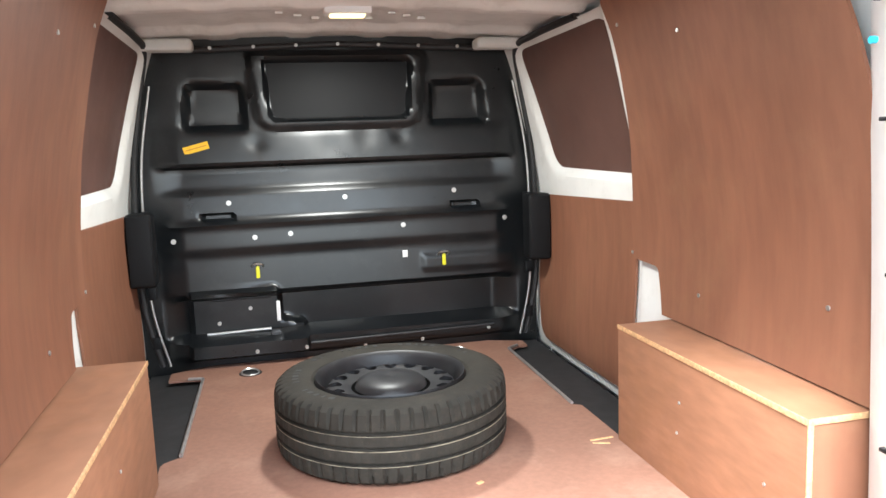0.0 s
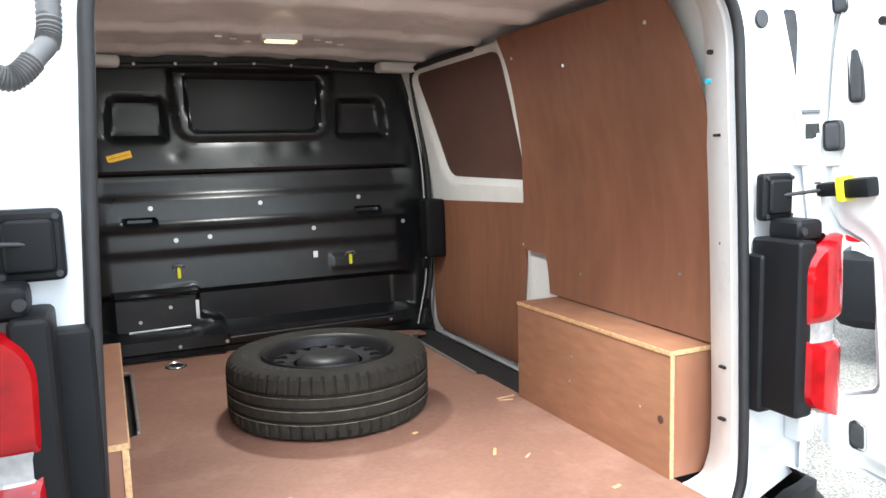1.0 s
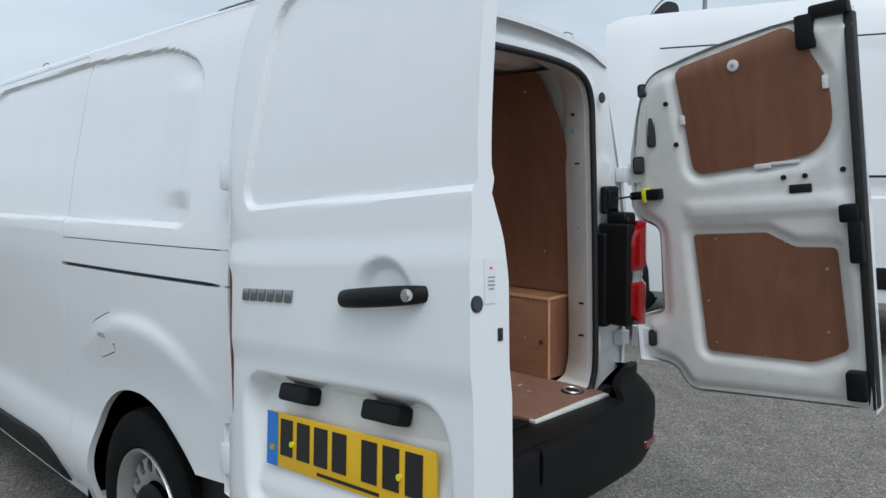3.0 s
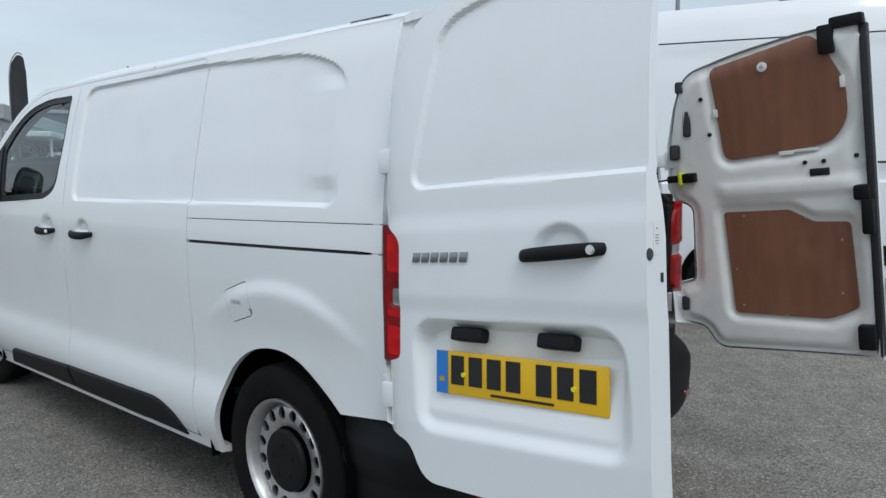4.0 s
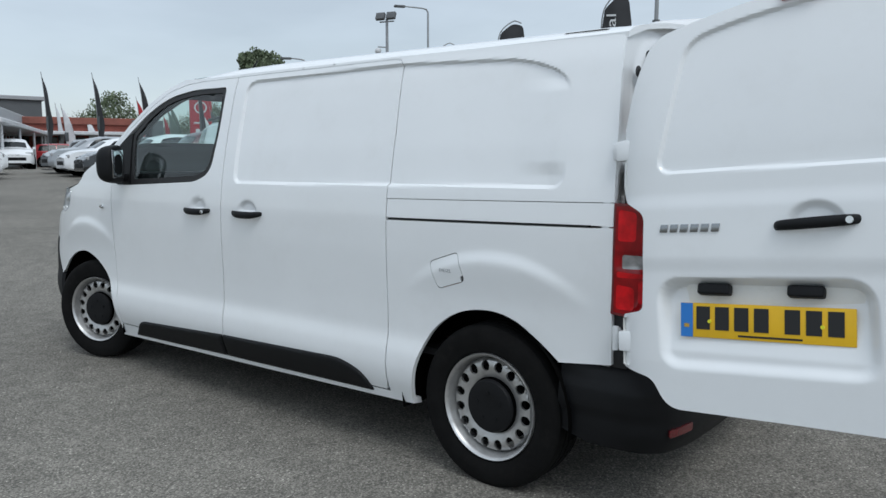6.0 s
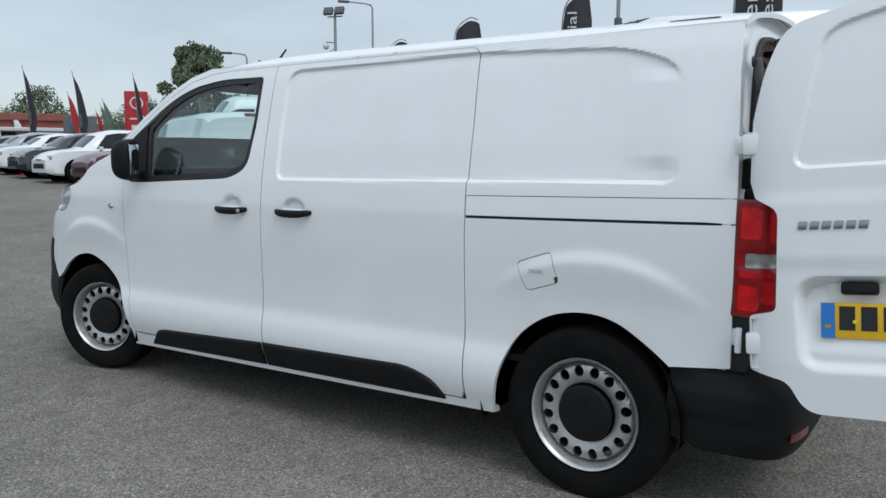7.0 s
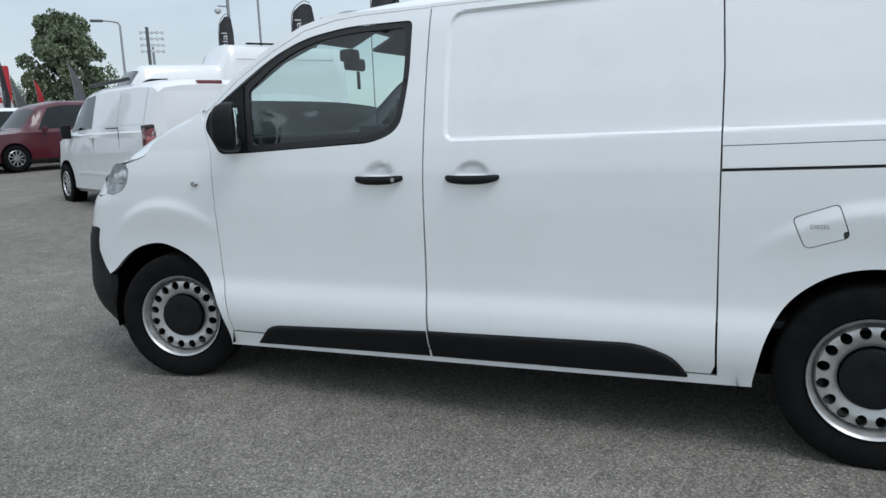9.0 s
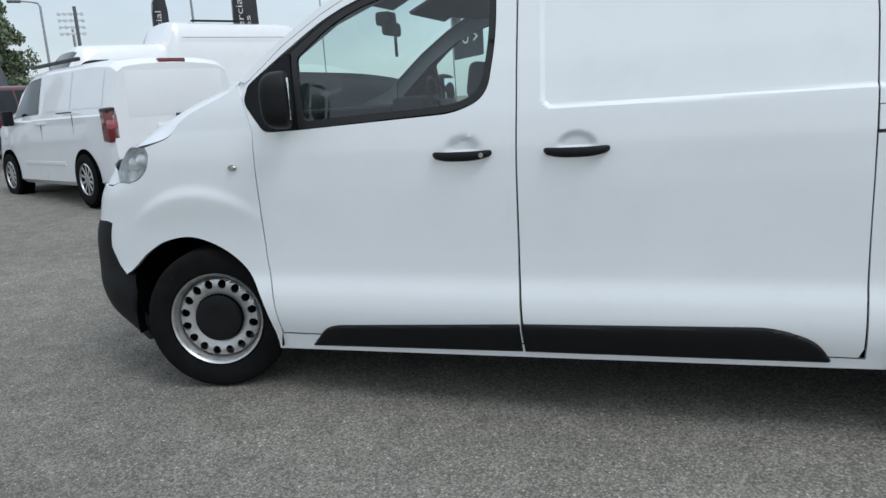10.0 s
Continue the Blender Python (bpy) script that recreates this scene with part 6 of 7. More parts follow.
# section points: 5 belt, 6 to 8 side glass, 9 to 13 across the roof
def hatchback(paint, label, h=1.48, name="parked_car", lng=4.2):
    k = lng / 4.2
    st = [(-2.05 * k, .35, .74, .95, .74, 1.0, .60), (-1.98 * k, .25, .82, .96, .82, h - .22, .60), (-1.7 * k, .20, .87, .95, .86, h - .06, .62), (-.9 * k, .19, .885, .94, .87, h, .63), (0, .19, .885, .93, .87, h, .63),
          (.55 * k, .19, .885, .93, .87, h - .12, .62), (1.05 * k, .19, .885, .93, .86, .99, .66), (1.75 * k, .20, .86, .88, .83, .90, .66), (2.0 * k, .24, .80, .75, .76, .77, .6), (2.1 * k, .30, .66, .62, .64, .64, .5)]
    win = [(-1.55 * k, -.55 * k, 5, 7, .10, .0, .2, .95, CAR_GLASS, "side_window"), (-.50 * k, .75 * k, 5, 7, .0, -.42, .2, .95, CAR_GLASS, "side_window"),
           (.62 * k, 1.02 * k, 8, 14, 0, 0, .0, 1.0, CAR_GLASS, "windscreen"), (-1.97 * k, -1.72 * k, 8, 14, 0, 0, 0, 1, CAR_GLASS, "rear_window")]
    lam = [((.62, 1.93 * k, .72), (.30, .16, .14), CLEAR_LENS, "headlamp"), ((.70, -1.99 * k, .90), (.20, .10, .18), RED_LENS, "tail_lamp"), ((.93, .60 * k, 1.0), (.14, .10, .12), PAINTS[paint], "door_mirror")]
    tr = [((0, 2.06 * k, .48), (1.0, .10, .16), PLASTIC, "grille"), ((0, 2.07 * k, .66), (.5, .06, .07), PLASTIC, "upper_grille"), ((0, -2.02 * k, .40), (1.3, .10, .12), PLASTIC, "rear_valance"),
          ((-.885, 0, .24), (.03, 2.2 * k, .08), PLASTIC, "sill_trim"), ((.885, 0, .24), (.03, 2.2 * k, .08), PLASTIC, "sill_trim")]
    return car_body(name, label, paint, st, (-1.28 * k, 1.30 * k), .315, win, lam, tr)


PINK_LENS = mat("pale_red_lens", (.33, .085, .095), .12, coat=1.0, vary=.3, scale=30)


def small_van(paint, label, ladder=True):
    """A short high-sided delivery van."""
    st = [(-2.20, .34, .80, 1.08, .84, 1.64, .70), (-2.14, .26, .88, 1.10, .90, 1.73, .72), (-1.6, .22, .915, 1.10, .915, 1.77, .73), (0, .22, .92, 1.10, .915, 1.78, .73), (.55, .22, .92, 1.09, .915, 1.75, .72),
          (1.05, .22, .92, 1.10, .90, 1.52, .72), (1.42, .22, .915, 1.08, .88, 1.14, .74), (1.95, .23, .88, 1.0, .84, 1.03, .70), (2.12, .28, .82, .80, .78, .82, .6), (2.20, .34, .68, .62, .66, .64, .5)]
    win = [(.10, 1.28, 5, 7, .0, -.55, .2, .9, CAR_GLASS, "side_window"), (1.02, 1.40, 8, 14, 0, 0, 0, 1, CAR_GLASS, "windscreen")]
    lam = [((.835, -2.095, .985), (.17, .21, .42), DARK_RED, "tail_lamp"), ((.850, -2.11, .99), (.14, .188, .13), PINK_LENS, "reversing_light"), ((.862, -2.10, 1.155), (.115, .20, .06), INK, "lamp_top"), ((.66, 2.02, .86), (.28, .16, .18), CLEAR_LENS, "headlamp"), ((.98, 1.02, 1.16), (.14, .12, .22), PLASTIC, "door_mirror")]
    tr = [((.0, -2.13, 1.715), (.36, .12, .075), DARK_RED, "brake_lamp"), ((-.925, .0, .52), (.016, 1.5, .05), PAINTS[paint], "side_crease"), ((.925, .0, .52), (.016, 1.5, .05), PAINTS[paint], "side_crease"), ((0, -2.21, .43), (1.55, .10, .22), PLASTIC, "rear_bumper"), ((0, 2.18, .46), (1.2, .10, .22), PLASTIC, "grille"),
          ((.03, -2.215, 1.06), (.16, .02, .035), PLASTIC_GREY, "door_handle"), ((-.93, -.95, 1.17), (.012, .50, .018), INK, "slide_rail"), ((.93, -.95, 1.17), (.012, .50, .018), INK, "slide_rail"),
          ((-.925, .02, 1.05), (.02, .16, .03), PAINTS[paint], "door_handle"), ((-.925, -.16, 1.05), (.02, .16, .03), PAINTS[paint], "door_handle"), ((-.918, -.05, .68), (.008, .005, .76), INK, "door_gap"), ((-.915, -1.15, .75), (.008, .006, .8), INK, "door_gap")]
    root = car_body("small_van", label, paint, st, (-1.40, 1.39), .325, win, lam, tr, "van")
    rows = loft(st)
    # pressed panel frames in side and rear doors
    for y0, y1 in ((-1.95, -1.10), (-1.0, -.15)):
        part("side_pressing", patch(rows, y0, y1, 5, 7, .004, .25, .9), PAINTS[paint], root)
    part("tailgate_pressing", box(bmesh.new(), (0, -2.184, 1.33), (1.30, .036, .56), .016, 3), PAINTS[paint], root)
    part("plate_recess", box(bmesh.new(), (0, -2.206, .86), (.62, .03, .20), .012, 3), PAINTS[paint], root)
    if ladder:
        boxa = part("roof_bar", box(bmesh.new(), (-.55, .1, 1.86), (.05, 1.7, .05), .012, 2), STEEL_BLACK, root)
    return root


def large_van(label, h=2.55, lng=5.9, cab=None):
    """A tall white panel van."""
    st = [(-lng / 2, .45, .90, 1.2, .97, h - .10, .80), (-lng / 2 + .08, .40, .99, 1.2, 1.01, h - .03, .83), (-1, .38, 1.01, 1.2, 1.02, h, .84), (lng / 2 - 2.2, .38, 1.01, 1.2, 1.02, h, .84), (lng / 2 - 1.75, .38, 1.01, 1.2, 1.01, h - .13, .82),
          (lng / 2 - 1.5, .38, 1.01, 1.2, 1.0, h - .22, .80), (lng / 2 - .75, .38, 1.0, 1.15, .96, 1.32, .82), (lng / 2 - .15, .42, .93, .98, .90, 1.0, .76), (lng / 2, .48, .75, .70, .75, .72, .6)]
    if cab:
        st = [q for q in st if q[0] < -1.1] + [(lng / 2 - 3.45, .38, 1.01, 1.2, 1.02, h, .84), (lng / 2 - 3.35, .38, 1.01, 1.2, 1.02, cab, .84), (lng / 2 - 1.5, .38, 1.01, 1.2, 1.01, cab - .03, .82)] + [q for q in st if q[0] > lng / 2 - 1.2]
    win = [(lng / 2 - 2.0, lng / 2 - .95, 5, 7, 0, -.35, .1, .6, CAR_GLASS, "side_window"), (lng / 2 - 1.42, lng / 2 - .82, 8, 14, 0, 0, 0, 1, CAR_GLASS, "windscreen")]
    lam = [((.93, -lng / 2 + .02, 1.04), (.16, .10, .46), RED_LENS, "tail_lamp"), ((.70, lng / 2 - .2, .90), (.25, .2, .3), CLEAR_LENS, "headlamp"), ((1.08, lng / 2 - 1.05, 1.45), (.18, .12, .38), PLASTIC, "door_mirror")]
    sc, sl = (-1.65, 2.6) if cab else (-.8, 3.4)
    tr = [((0, -lng / 2 + .17, .52), (2.06, .56, .50), PLASTIC, "rear_bumper"), ((0, lng / 2, .5), (1.6, .12, .3), PLASTIC, "front_bumper"), ((-1.012, -.4, .62), (.03, 2.2, .16), PLASTIC, "side_moulding"), ((1.012, -.4, .62), (.03, 2.2, .16), PLASTIC, "side_moulding"),
          ((-.925, sc, h - .36), (.006, sl, .012), INK, "roof_seam"), ((.925, sc, h - .36), (.006, sl, .012), INK, "roof_seam"), ((1.016, -1.0, 1.36), (.010, 2.6, .018), INK, "slide_rail"), ((1.014, .55, 1.1), (.008, .008, 1.3), INK, "door_gap"), ((0, -lng / 2 - .004, 1.4), (.008, .012, 1.6), INK, "door_gap"), ((-1.014, .55, 1.1), (.008, .008, 1.3), INK, "door_gap"), ((-1.016, -1.0, 1.36), (.010, 2.6, .018), INK, "slide_rail"),
          ((-.72, lng / 2 - 4.6, h + .03), (.10, 1.2, .04), PLASTIC, "roof_bar")]
    return car_body("large_van", label, "white", st, (-lng / 2 + 1.05, lng / 2 - .95), .35, win, lam, tr, "van")


stand(small_van("white", "small white delivery van with a black roof bar"), 5.13, 9.32, 24.0)
stand(large_van("tall white panel van parked alongside", 2.74), 5.55, -1.0, 155)
stand(large_van("high-roofed white panel van in the next row", 2.92, 6.6, 2.45), 11.1, 13.2, -60)
row = (("maroon", "maroon estate car with alloy wheels", 1.70), ("white", "white family car parked in the row", 1.56), ("black", "black car parked in the row", 1.45), ("white", "white hatchback parked in the row", 1.42), ("silver", "silver car parked in the row", 1.45))
for i, (pt, lb, hh) in enumerate(row):
    stand(hatchback(pt, lb, hh, "parked_car", 4.4 if i == 0 else 4.2), (10.2 if i == 0 else 9.9) + .62 * i, (17.85 if i == 0 else 18.05) + 2.65 * i, -77)
stand(hatchback("black", "black car with pale windscreen facing the aisle", 1.47), 16.0, 37.0, 215)
stand(hatchback("white", "white hatchback parked across the yard", 1.44), 12.6, 37.6, 200)
stand(hatchback("silver", "silver car in the far row", 1.46), 18.6, 40.5, 215)
stand(hatchback("grey", "dark grey car in the far row", 1.5), 21.0, 43.5, 215)
stand(hatchback("red", "red car in the far row", 1.45), 19.5, 46.5, 120)
stand(hatchback("white", "white car in the far row", 1.45), 22.5, 40.0, 215)
stand(hatchback("silver", "silver car standing by the flags", 1.5), 13.2, 41.0, 60)
stand(hatchback("white", "white car standing by the showroom", 1.6), 5.7, 27.1, 110)
stand(hatchback("white", "white people carrier by the showroom", 1.66, lng=4.5), 7.0, 30.2, 112)

# ---------------------------------------------------------------- flags, poles, sign, tree, buildings
FLAG_BLACK = mat("black_flag_cloth", (.030, .031, .034), .8, vary=.15, scale=3)
FLAG_GREY = mat("grey_flag_cloth", (.10, .11, .115), .8, vary=.15, scale=3)
FLAG_RED = mat("red_flag_cloth", (.40, .03, .035), .8, vary=.15, scale=3)
FLAG_WHITE = mat("white_flag_cloth", (.62, .63, .64), .8, vary=.1, scale=3)
FLAG_GREEN = mat("green_grey_flag_cloth", (.12, .16, .13), .8, vary=.1, scale=3)
POLE = mat("galvanised_pole", (.30, .31, .32), .5, metal=.6, vary=.1, scale=5)
SIGN_RED = mat("red_sign_panel", (.42, .012, .022), .4, vary=.05, scale=1)
LEAF = mat("leaf", (.13, .165, .095), .6, vary=.35, scale=1.2)
BARK = mat("bark", (.09, .07, .05), .9, vary=.3, scale=6, bump=.6, bump_scale=20)
BRICK_RED = mat("red_brick", (.26, .075, .055), .85, vary=.15, scale=2)
CLAD = mat("grey_cladding", (.34, .35, .36), .6, vary=.06, scale=1)
DARK_CLAD = mat("dark_cladding", (.10, .105, .11), .6, vary=.08, scale=1)
ROOF_TILE = mat("clay_roof", (.22, .075, .055), .85, vary=.15, scale=2)


def feather_flag(x, y, turn, h=4.2, cloth=FLAG_BLACK, lines=(), w=.62, label="black feather flag on a bowed pole", h0=1.0):
    """A feather banner: bowed pole, ground spike and a cloth with a curved head, rippling a little."""
    root = tagged(empty("feather_flag"), label, "flag", "feather flags")
    P = [(0, 0, 0), (0, 0, h * .5), (.02, 0, h * .80), (.10, 0, h * .93), (w * .55, 0, h * .995), (w * .85, 0, h * .985)]
    tube("pole", curve_pts(P, 8), .018, POLE, root, 8)
    part("base", box(bmesh.new(), (0, 0, .02), (.5, .5, .04), .01, 2), STEEL_BLACK, root)
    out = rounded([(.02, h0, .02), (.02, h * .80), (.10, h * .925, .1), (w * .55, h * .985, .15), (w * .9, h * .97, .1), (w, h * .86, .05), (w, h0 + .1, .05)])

    def put(Q):
        return np.stack([Q[:, 0], .035 * np.sin(Q[:, 0] * 6 + Q[:, 1] * 2.1) * np.clip(Q[:, 0] / .3, 0, 1), Q[:, 1]], 1)
    f = sheet(out, put, .07, [], (0, .004, 0))
    cl = part("cloth", f, cloth, root)
    cl2 = part("cloth_back", moved(sheet(out, put, .07, [], None, flip=True), lambda p: p + Vector((0, .006, 0))), cloth, root)
    for txt, c, hh, ww in lines:
        for back in (0, 1):
            m = Matrix.Translation((c[0], -.045 if not back else .055, c[1])) @ (Matrix.Rotation(math.pi, 4, "Z") if back else Matrix()) @ Matrix.Rotation(radians(90), 4, "X") @ Matrix.Rotation(radians(90), 4, "Z")
            lettering("flag_lettering", txt, hh, ww, m, FLAG_WHITE, root, .003)
    return stand(root, x, y, turn)


def sabre_flag(x, y, turn, h=5.1, cloth=None, label="dark grey sabre flag on a bowed pole", w=.42):
    """A narrow banner on a pole that bows over to one side towards its tip."""
    root = tagged(empty("sabre_flag"), label, "flag", "feather flags")
    zs = np.linspace(0, h, 26)
    xs = -.24 * (zs / h) ** 3.2
    tube("pole", [(float(a), 0, float(b)) for a, b in zip(xs, zs)], .016, POLE, root, 8)
    part("base", box(bmesh.new(), (0, 0, .02), (.5, .5, .04), .01, 2), STEEL_BLACK, root)
    vs, fs = [], []
    for k in range(23):
        z = h * (.28 + .70 * k / 22)
        x0 = -.24 * (z / h) ** 3.2
        ww = w * (1 - (k / 22) ** 3) * min(1, .55 + k / 14)
        for q in range(5):
            f = q / 4
            vs.append((x0 + ww * f, .03 * math.sin(f * 5 + k * .5) * f, z - .10 * f))
    for k in range(22):
        for q in range(4):
            a = k * 5 + q
            fs.append((a, a + 1, a + 6, a + 5))
    part("cloth", (vs, [], fs), cloth or FLAG_BLACK, root)
    part("cloth_mark", box(bmesh.new(), (.06, -.035, h * .48), (w * .4, .004, h * .14), .001), FLAG_GREY, root)
    return stand(root, x, y, turn)


FAR_FLAGS = ((23.9, 52.2, FLAG_WHITE, "pale sabre flag in the far row"), (20.4, 48.4, FLAG_WHITE, "pale sabre flag in the far row"), (22.9, 43.6, FLAG_RED, "red sabre flag in the far row"), (26.3, 46.2, FLAG_RED, "red sabre flag beside the signs"), (26.6, 46.0, FLAG_GREEN, "greenish sabre flag beside the signs"), (27.3, 46.8, FLAG_GREEN, "greenish sabre flag beside the signs"), (24.6, 38.2, FLAG_GREY, "grey sabre flag by the tree"), (27.9, 40.7, FLAG_RED, "red sabre flag by the tree"), (25.6, 34.9, FLAG_GREY, "grey sabre flag by the tree"), (25.3, 40.2, FLAG_WHITE, "pale sabre flag by the tree"), (28.1, 45.5, FLAG_GREY, "grey sabre flag beside the red sign"), (21.9, 52.6, FLAG_WHITE, "white sabre flag by the wall"), (24.1, 53.7, FLAG_WHITE, "white sabre flag by the wall"))
com = (("commercial", (.25, 3.3), .22, 2.3), ("vehicles", (.50, 3.0), .17, 1.6))
feather_flag(13.05, 6.5, 62, 4.95, FLAG_BLACK, com, .72, "black feather flag lettered commercial vehicles", 1.8)
feather_flag(9.1, 1.75, 75, 4.5, FLAG_BLACK, com, .72, "black feather flag lettered commercial vehicles", 1.6)
feather_flag(19.0, 16.2, 52, 5.1, FLAG_BLACK, com, .85, "black feather flag lettered commercial vehicles", 1.8)
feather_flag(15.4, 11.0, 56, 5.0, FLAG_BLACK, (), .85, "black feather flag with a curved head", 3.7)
feather_flag(21.2, 21.3, 48, 5.2, FLAG_BLACK, com, .62, "black feather flag lettered commercial vehicles", 1.6)
feather_flag(5.55, 22.5, 20, 4.35, FLAG_BLACK, (), .48, "black feather flag on a bowed pole", 2.1)
sabre_flag(12.2, 32.8, 80, 4.3)
sabre_flag(14.2, 32.2, 75, 4.4)
sabre_flag(17.1, 33.2, 55, 4.5)
sabre_flag(21.5, 35.0, 80, 4.95)
for i, (x, y, c, lb) in enumerate(FAR_FLAGS):
    sabre_flag(x, y, 30 + 17 * (i % 4), 3.7 + .4 * (i % 3), c, lb, .6)


def lamp_post(x, y, turn, h=8.0, arm=1.6, label="grey street lamp with a long arm"):
    root = tagged(empty("street_lamp"), label, "street lamp")
    tube("post", [(0, 0, 0), (0, 0, h * .4), (0, 0, h - .25), (.10, 0, h - .06), (.4, 0, h), (arm, 0, h + .05)], [.09, .075, .06, .055, .045, .04], POLE, root, 10)
    part("lantern", box(bmesh.new(), (arm + .25, 0, h + .03), (.7, .26, .14), .05, 3), DARK_CLAD, root)
    return stand(root, x, y, turn)


def flood_pole(x, y, turn, h=7.6):
    root = tagged(empty("floodlight_pole"), "slim pole with two floodlights and a camera", "floodlight")
    tube("post", [(0, 0, 0), (0, 0, h)], [.09, .06], POLE, root, 10)
    tube("crossbar", [(-.35, 0, h - .1), (.35, 0, h - .1)], .03, POLE, root, 8)
    for sx in (-1, 1):
        part("floodlight", box(bmesh.new(), (0, 0, 0), (.42, .16, .32), .03, 2, Matrix.Translation((sx * .26, -.1, h + .12)) @ Matrix.Rotation(radians(-25), 4, "X")), DARK_CLAD, root)
    tube("camera_arm", [(0, 0, h - 1.2), (-.45, 0, h - 1.15)], .025, POLE, root, 8)
    bm = bmesh.new()
    bmesh.ops.create_uvsphere(bm, u_segments=16, v_segments=10, radius=.14, matrix=Matrix.Translation((-.45, 0, h - 1.33)))
    part("dome_camera", bm, FLAG_WHITE, root)
    return stand(root, x, y, turn)


def aerial_pole(x, y, turn, h=9.0, beam=4.3):
    root = tagged(empty("aerial_pole"), "thin mast with crossed aerial rods", "mast")
    tube("post", [(0, 0, 0), (0, 0, h)], [.06, .035], POLE, root, 8)
    part("clamp", cyl(bmesh.new(), (0, 0, beam), .085, .26, "z", 14, bevel=.01), DARK_CLAD, root)
    tube("beam", [(-.62, 0, beam - .17), (.66, 0, beam + .09)], .032, DARK_CLAD, root, 8)
    for q in range(7):
        tube("aerial_rod", [(-.55 + .16 * q, -.2, beam - .15 + .033 * q), (-.55 + .16 * q, .2, beam - .12 + .033 * q)], .008, DARK_CLAD, root, 6)
    return stand(root, x, y, turn)


flood_pole(21.6, 21.0, 75, 6.7)
lamp_post(34.5, 29.2, 215, 10.0)
aerial_pole(12.5, 4.9, 68, 7.0, 4.0)
lamp_post(30.4, 36.2, 223, 7.0, 1.0)
lean_post = tagged(empty("slim_post"), "slim dark post behind the parked vans", "post")
tube("post", [(0, 0, 0), (0, 0, 4.5)], [.07, .06], DARK_CLAD, lean_post, 10)
part("cap", cyl(bmesh.new(), (0, 0, 4.52), .065, .04, "z", 12), DARK_CLAD, lean_post)
stand(lean_post, 18.6, 22.5)


def stadium_light(x, y, turn, h):
    root = tagged(empty("stadium_light"), "tall distant floodlight mast with rows of lamps", "floodlight")
    tube("mast", [(0, 0, 0), (0, 0, h - 2.0)], [.30, .16], POLE, root, 8)
    for r in range(4):
        tube("lamp_bar", [(-1.5, 0, h - .85 * r), (1.5, 0, h - .85 * r)], .05, POLE, root, 6)
        for q in range(5):
            part("lamp_head", box(bmesh.new(), (-1.4 + .7 * q, -.1, h - .85 * r), (.42, .2, .42), .05, 1), FLAG_WHITE, root)
    return stand(root, x, y, turn)


stadium_light(78.5, 80.8, 42, 14.4)


def sign_tower(x, y, turn):
    root = tagged(empty("sign_tower"), "red upright sign panel with white shapes", "sign")
    part("panel", box(bmesh.new(), (0, 0, 2.55), (1.42, .32, 4.2), .12, 3), SIGN_RED, root)
    part("foot", box(bmesh.new(), (0, 0, .45), (1.2, .28, .9), .03, 2), DARK_CLAD, root)
    ring = revolve([(-.02, .40), (.02, .40), (.02, .31), (-.02, .31), (-.02, .40)], 40, "y")
    part("sign_ring", moved(ring, lambda p: Vector((p.x, p.y - .17, p.z + 3.9))), FLAG_WHITE, root)
    part("sign_bar", box(bmesh.new(), (0, -.17, 2.9), (.9, .02, .10), .005), FLAG_WHITE, root)
    part("sign_bar", box(bmesh.new(), (0, -.19, 2.3), (.7, .02, .4), .005), FLAG_WHITE, root)
    return stand(root, x, y, turn)


sign_tower(26.3, 42.0, 33)
part_sign = tagged(empty("dark_sign"), "small dark upright sign with a pale mark", "sign")
part("panel", box(bmesh.new(), (0, 0, 1.5), (1.9, .3, 3.0), .06, 2), DARK_CLAD, part_sign)
part("sign_mark", box(bmesh.new(), (0, -.16, 2.1), (.4, .02, .6), .01), FLAG_WHITE, part_sign)
stand(part_sign, 23.4, 43.6, 30)


def traffic_cone(x, y):
    root = tagged(empty("traffic_cone"), "orange and white traffic cone on the asphalt", "cone")
    part("base", box(bmesh.new(), (0, 0, .02), (.36, .36, .04), .01, 2), FLAG_RED, root)
    part("cone", revolve([(.04, .13), (.25, .09), (.25, .0905), (.42, .06), (.60, .025), (.61, .0)], 20, "z"), FLAG_RED, root)
    part("band", revolve([(.26, .0915), (.41, .0645)], 20, "z"), FLAG_WHITE, root)
    return stand(root, x, y)


traffic_cone(10.3, 25.5)


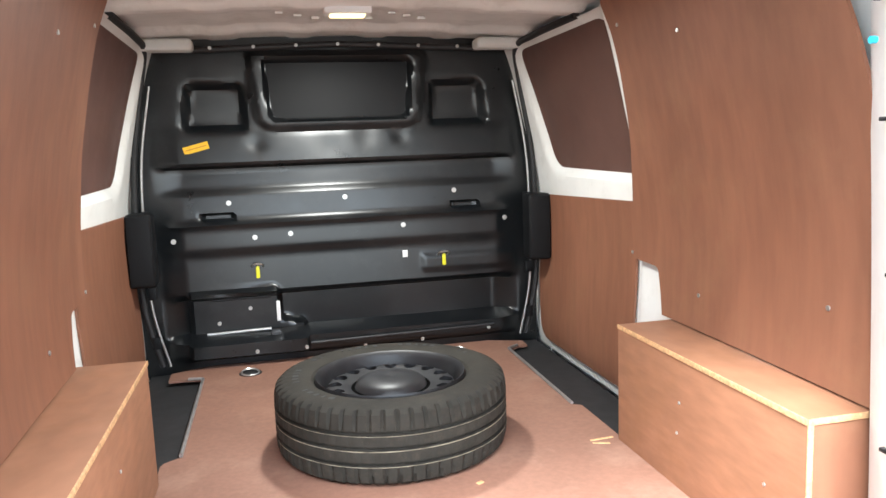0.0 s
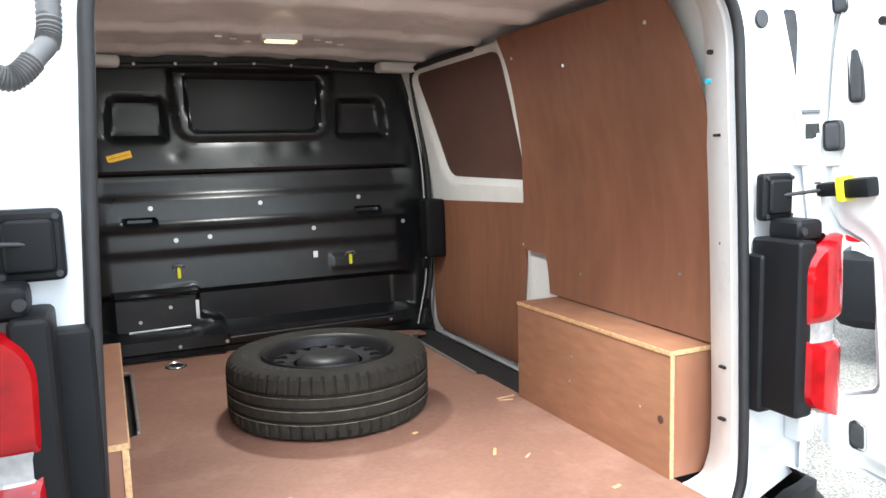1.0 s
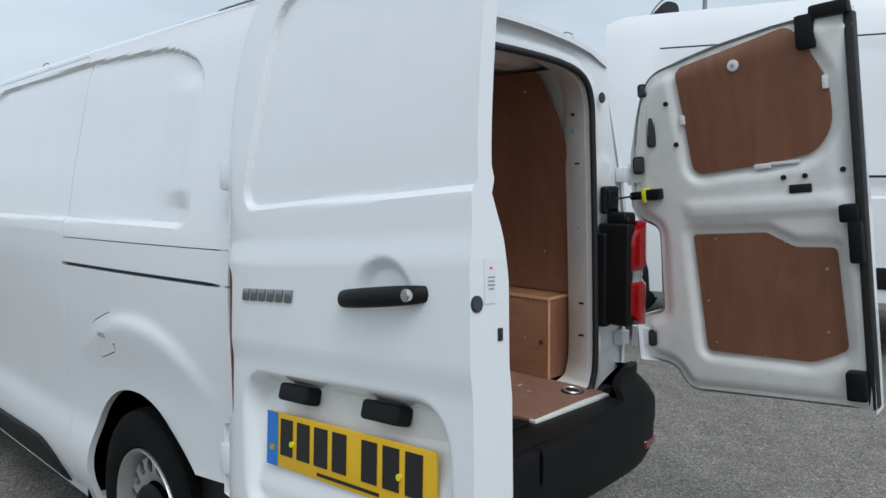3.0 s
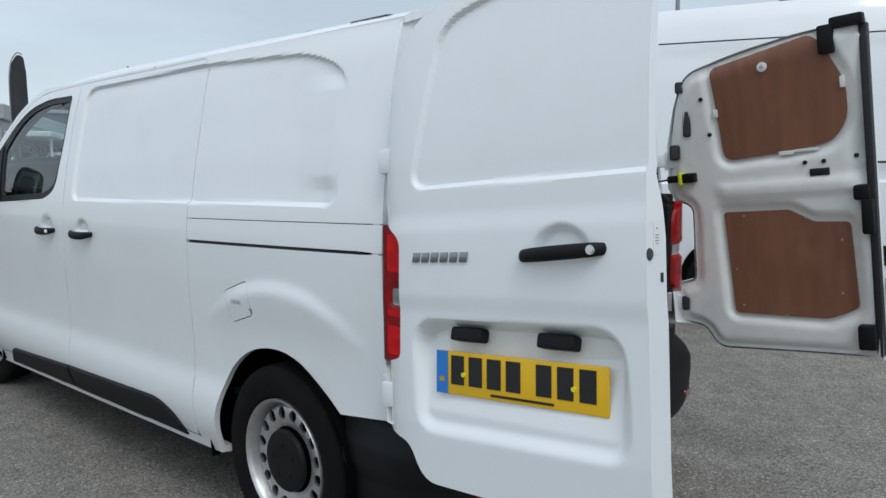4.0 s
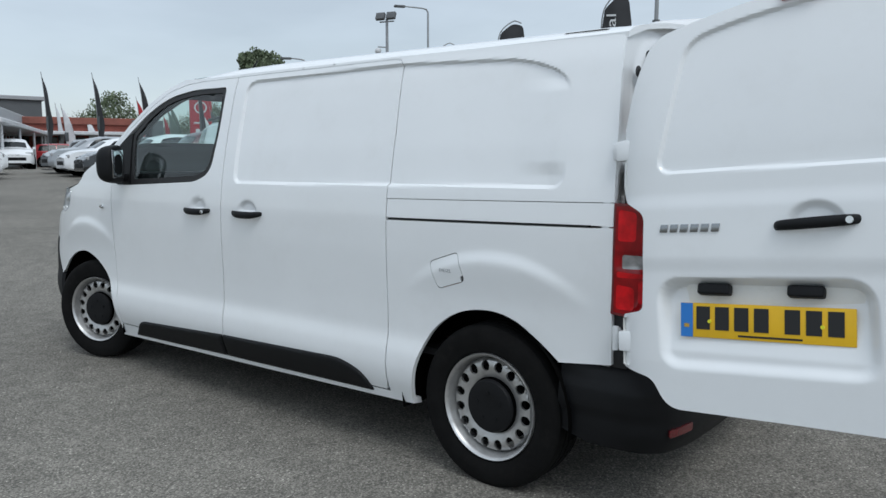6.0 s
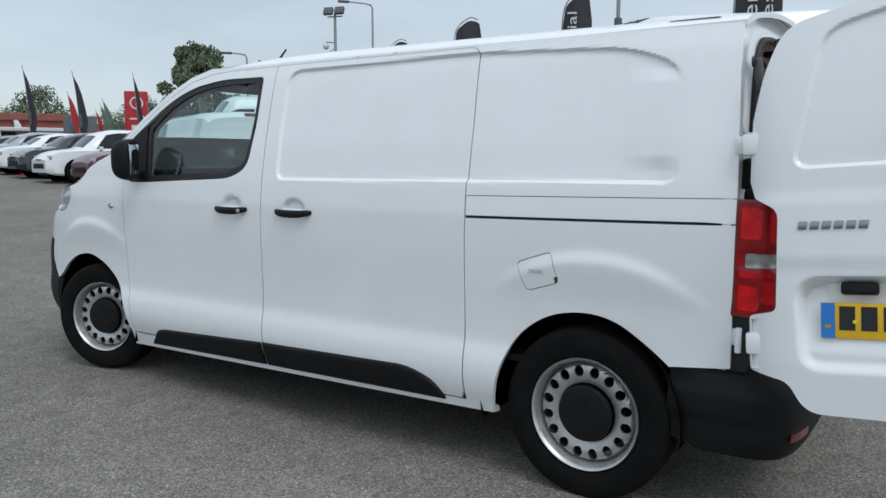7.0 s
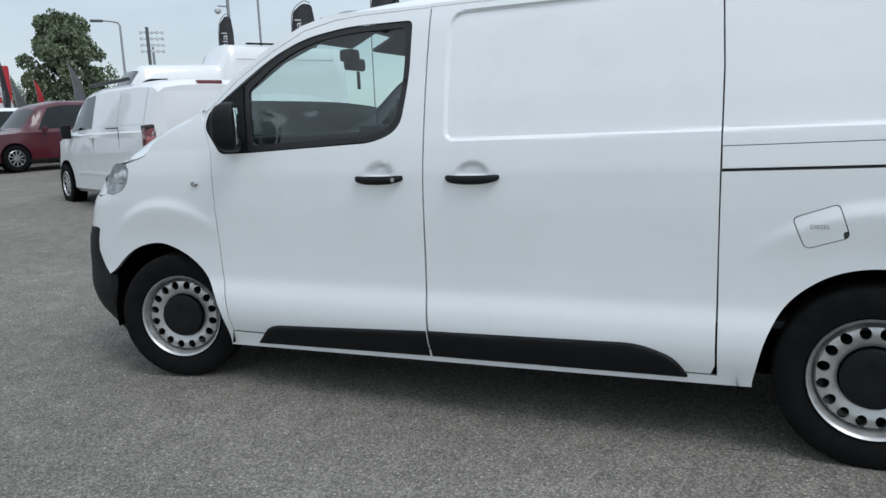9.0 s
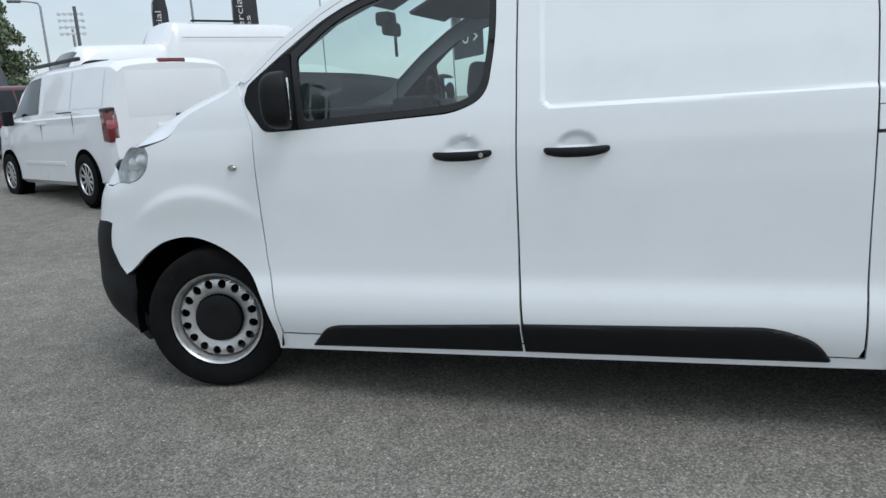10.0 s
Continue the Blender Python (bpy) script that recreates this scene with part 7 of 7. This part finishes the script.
def tree(x, y, h, rx, seed, label, n=2600, crown0=.25):
    """A trunk with limbs and a crown of leaf clumps with gaps."""
    R = random.Random(seed)
    root = tagged(empty("tree"), label, "tree")
    tube("trunk", [(0, 0, 0), (.1, 0, h * .2), (.0, .1, h * .4), (.1, .1, h * .62)], [.32, .25, .2, .10], BARK, root, 10)
    tips = []
    for i in range(11):
        a = 2 * math.pi * i / 11 + R.uniform(-.2, .2)
        z0 = h * R.uniform(.2, .5)
        r1 = rx * R.uniform(.5, .9)
        e = (r1 * math.cos(a), r1 * math.sin(a), z0 + h * R.uniform(.08, .35))
        tube("limb", [(0, 0, z0), (e[0] * .5, e[1] * .5, (z0 + e[2]) / 2 + .3), e], [.10, .07, .03], BARK, root, 6)
        tips.append(e)
    cl = []
    for i in range(110):
        a, b = R.uniform(0, 2 * math.pi), R.uniform(0, 1) ** .45
        t = R.uniform(0, 1)
        w = rx * math.sin(math.pi * min(.97, .18 + .80 * t)) ** .6
        cl.append((b * w * math.cos(a), b * w * math.sin(a), h * (crown0 + (1 - crown0) * t), rx * R.uniform(.16, .34)))
    vs, fs = [], []
    for i in range(n):
        c = R.choice(cl)
        d = Vector((R.gauss(0, 1), R.gauss(0, 1), R.gauss(0, .8))).normalized() * c[3] * R.uniform(.6, 1.05)
        p = Vector(c[:3]) + d
        s = h * R.uniform(.007, .017)
        q = Euler((R.uniform(0, 6), R.uniform(0, 6), R.uniform(0, 6))).to_matrix()
        k = len(vs)
        for u, v in ((-1, -.4), (0, -.7), (1, -.3), (.8, .5), (0, .8), (-.8, .4)):
            vs.append(tuple(p + q @ Vector((u * s, v * s, R.uniform(-.2, .2) * s))))
        fs += [(k, k + 1, k + 2, k + 3), (k, k + 3, k + 4, k + 5)]
    part("crown", (vs, [], fs), LEAF, root, smooth=0)
    return stand(root, x, y)


tree(34.4, 46.0, 8.7, 2.65, 3, "tall broad-leaved tree with a dense crown", 20000, .06)
tree(34.0, 67.2, 6.4, 2.8, 5, "broad dark green tree behind the brick building", 9000, .10)
tree(44.5, 67.0, 6.2, 2.8, 6, "green tree in the distance", 5000)
for i, (x, y, h) in enumerate(((37, 78, 5.0), (28, 84, 5.2), (9, 80, 5.0), (46, 76, 5.0), (72, 66, 6), (58, 70, 6))):
    tree(x, y, h, 3.6, 20 + i, "green tree in the distance", 4000)


def building(name, label, x, y, turn, w, dep, h, wall, roof, windows=6, canopy=False, parapet=.3):
    root = tagged(empty(name), label, "building")
    part("wall", box(bmesh.new(), (0, 0, h / 2), (w, dep, h), .03, 1), wall, root)
    part("roof", box(bmesh.new(), (0, 0, h + parapet / 2), (w + .5, dep + .5, parapet), .05, 1), roof, root)
    for i in range(windows):
        cx = -w / 2 + w * (i + .5) / windows
        wf = part("window", box(bmesh.new(), (cx, -dep / 2 - .02, h * .42), (w / windows * .74, .10, h * .56), .03, 1), CAR_GLASS, root)
        part("window_frame", box(bmesh.new(), (cx, -dep / 2 - .07, h * .42), (.08, .05, h * .56), .01, 1), FLAG_WHITE, wf)
        part("window_sill", box(bmesh.new(), (cx, -dep / 2 - .08, h * .12), (w / windows * .8, .16, .08), .01, 1), FLAG_WHITE, wf)
    if canopy:
        part("canopy", box(bmesh.new(), (0, -dep / 2 - 1.0, h * .78), (w * .98, 2.0, .25), .04, 1), FLAG_WHITE, root)
        for i in range(5):
            part("canopy_post", cyl(bmesh.new(), (-w * .45 + i * w * .225, -dep / 2 - 1.8, h * .39), .07, h * .78, "z", 10), FLAG_WHITE, root)
    return stand(root, x, y, turn)


building("showroom", "grey car showroom with a dark upper block", 9.1, 51.5, -60, 26, 16, 2.9, CLAD, CLAD, 8, True, .7)
building("showroom_block", "dark clad block with a pale roof edge", 25.4, 71.0, 15, 5.5, 8, 5.6, DARK_CLAD, CLAD, 2, False, .35)
building("brick_building", "low red brick building with a white canopy", 24.5, 55.5, 27, 9, 6, 3.0, BRICK_RED, ROOF_TILE, 5, True, .5)
building("brick_building", "low red brick building in the distance", 30.0, 92.0, 20, 30, 10, 4.5, BRICK_RED, ROOF_TILE, 6, False, .8)
building("grey_shed", "long grey shed in the distance", 66.0, 74.0, 40, 40, 14, 4.0, CLAD, DARK_CLAD, 6, False, .4)
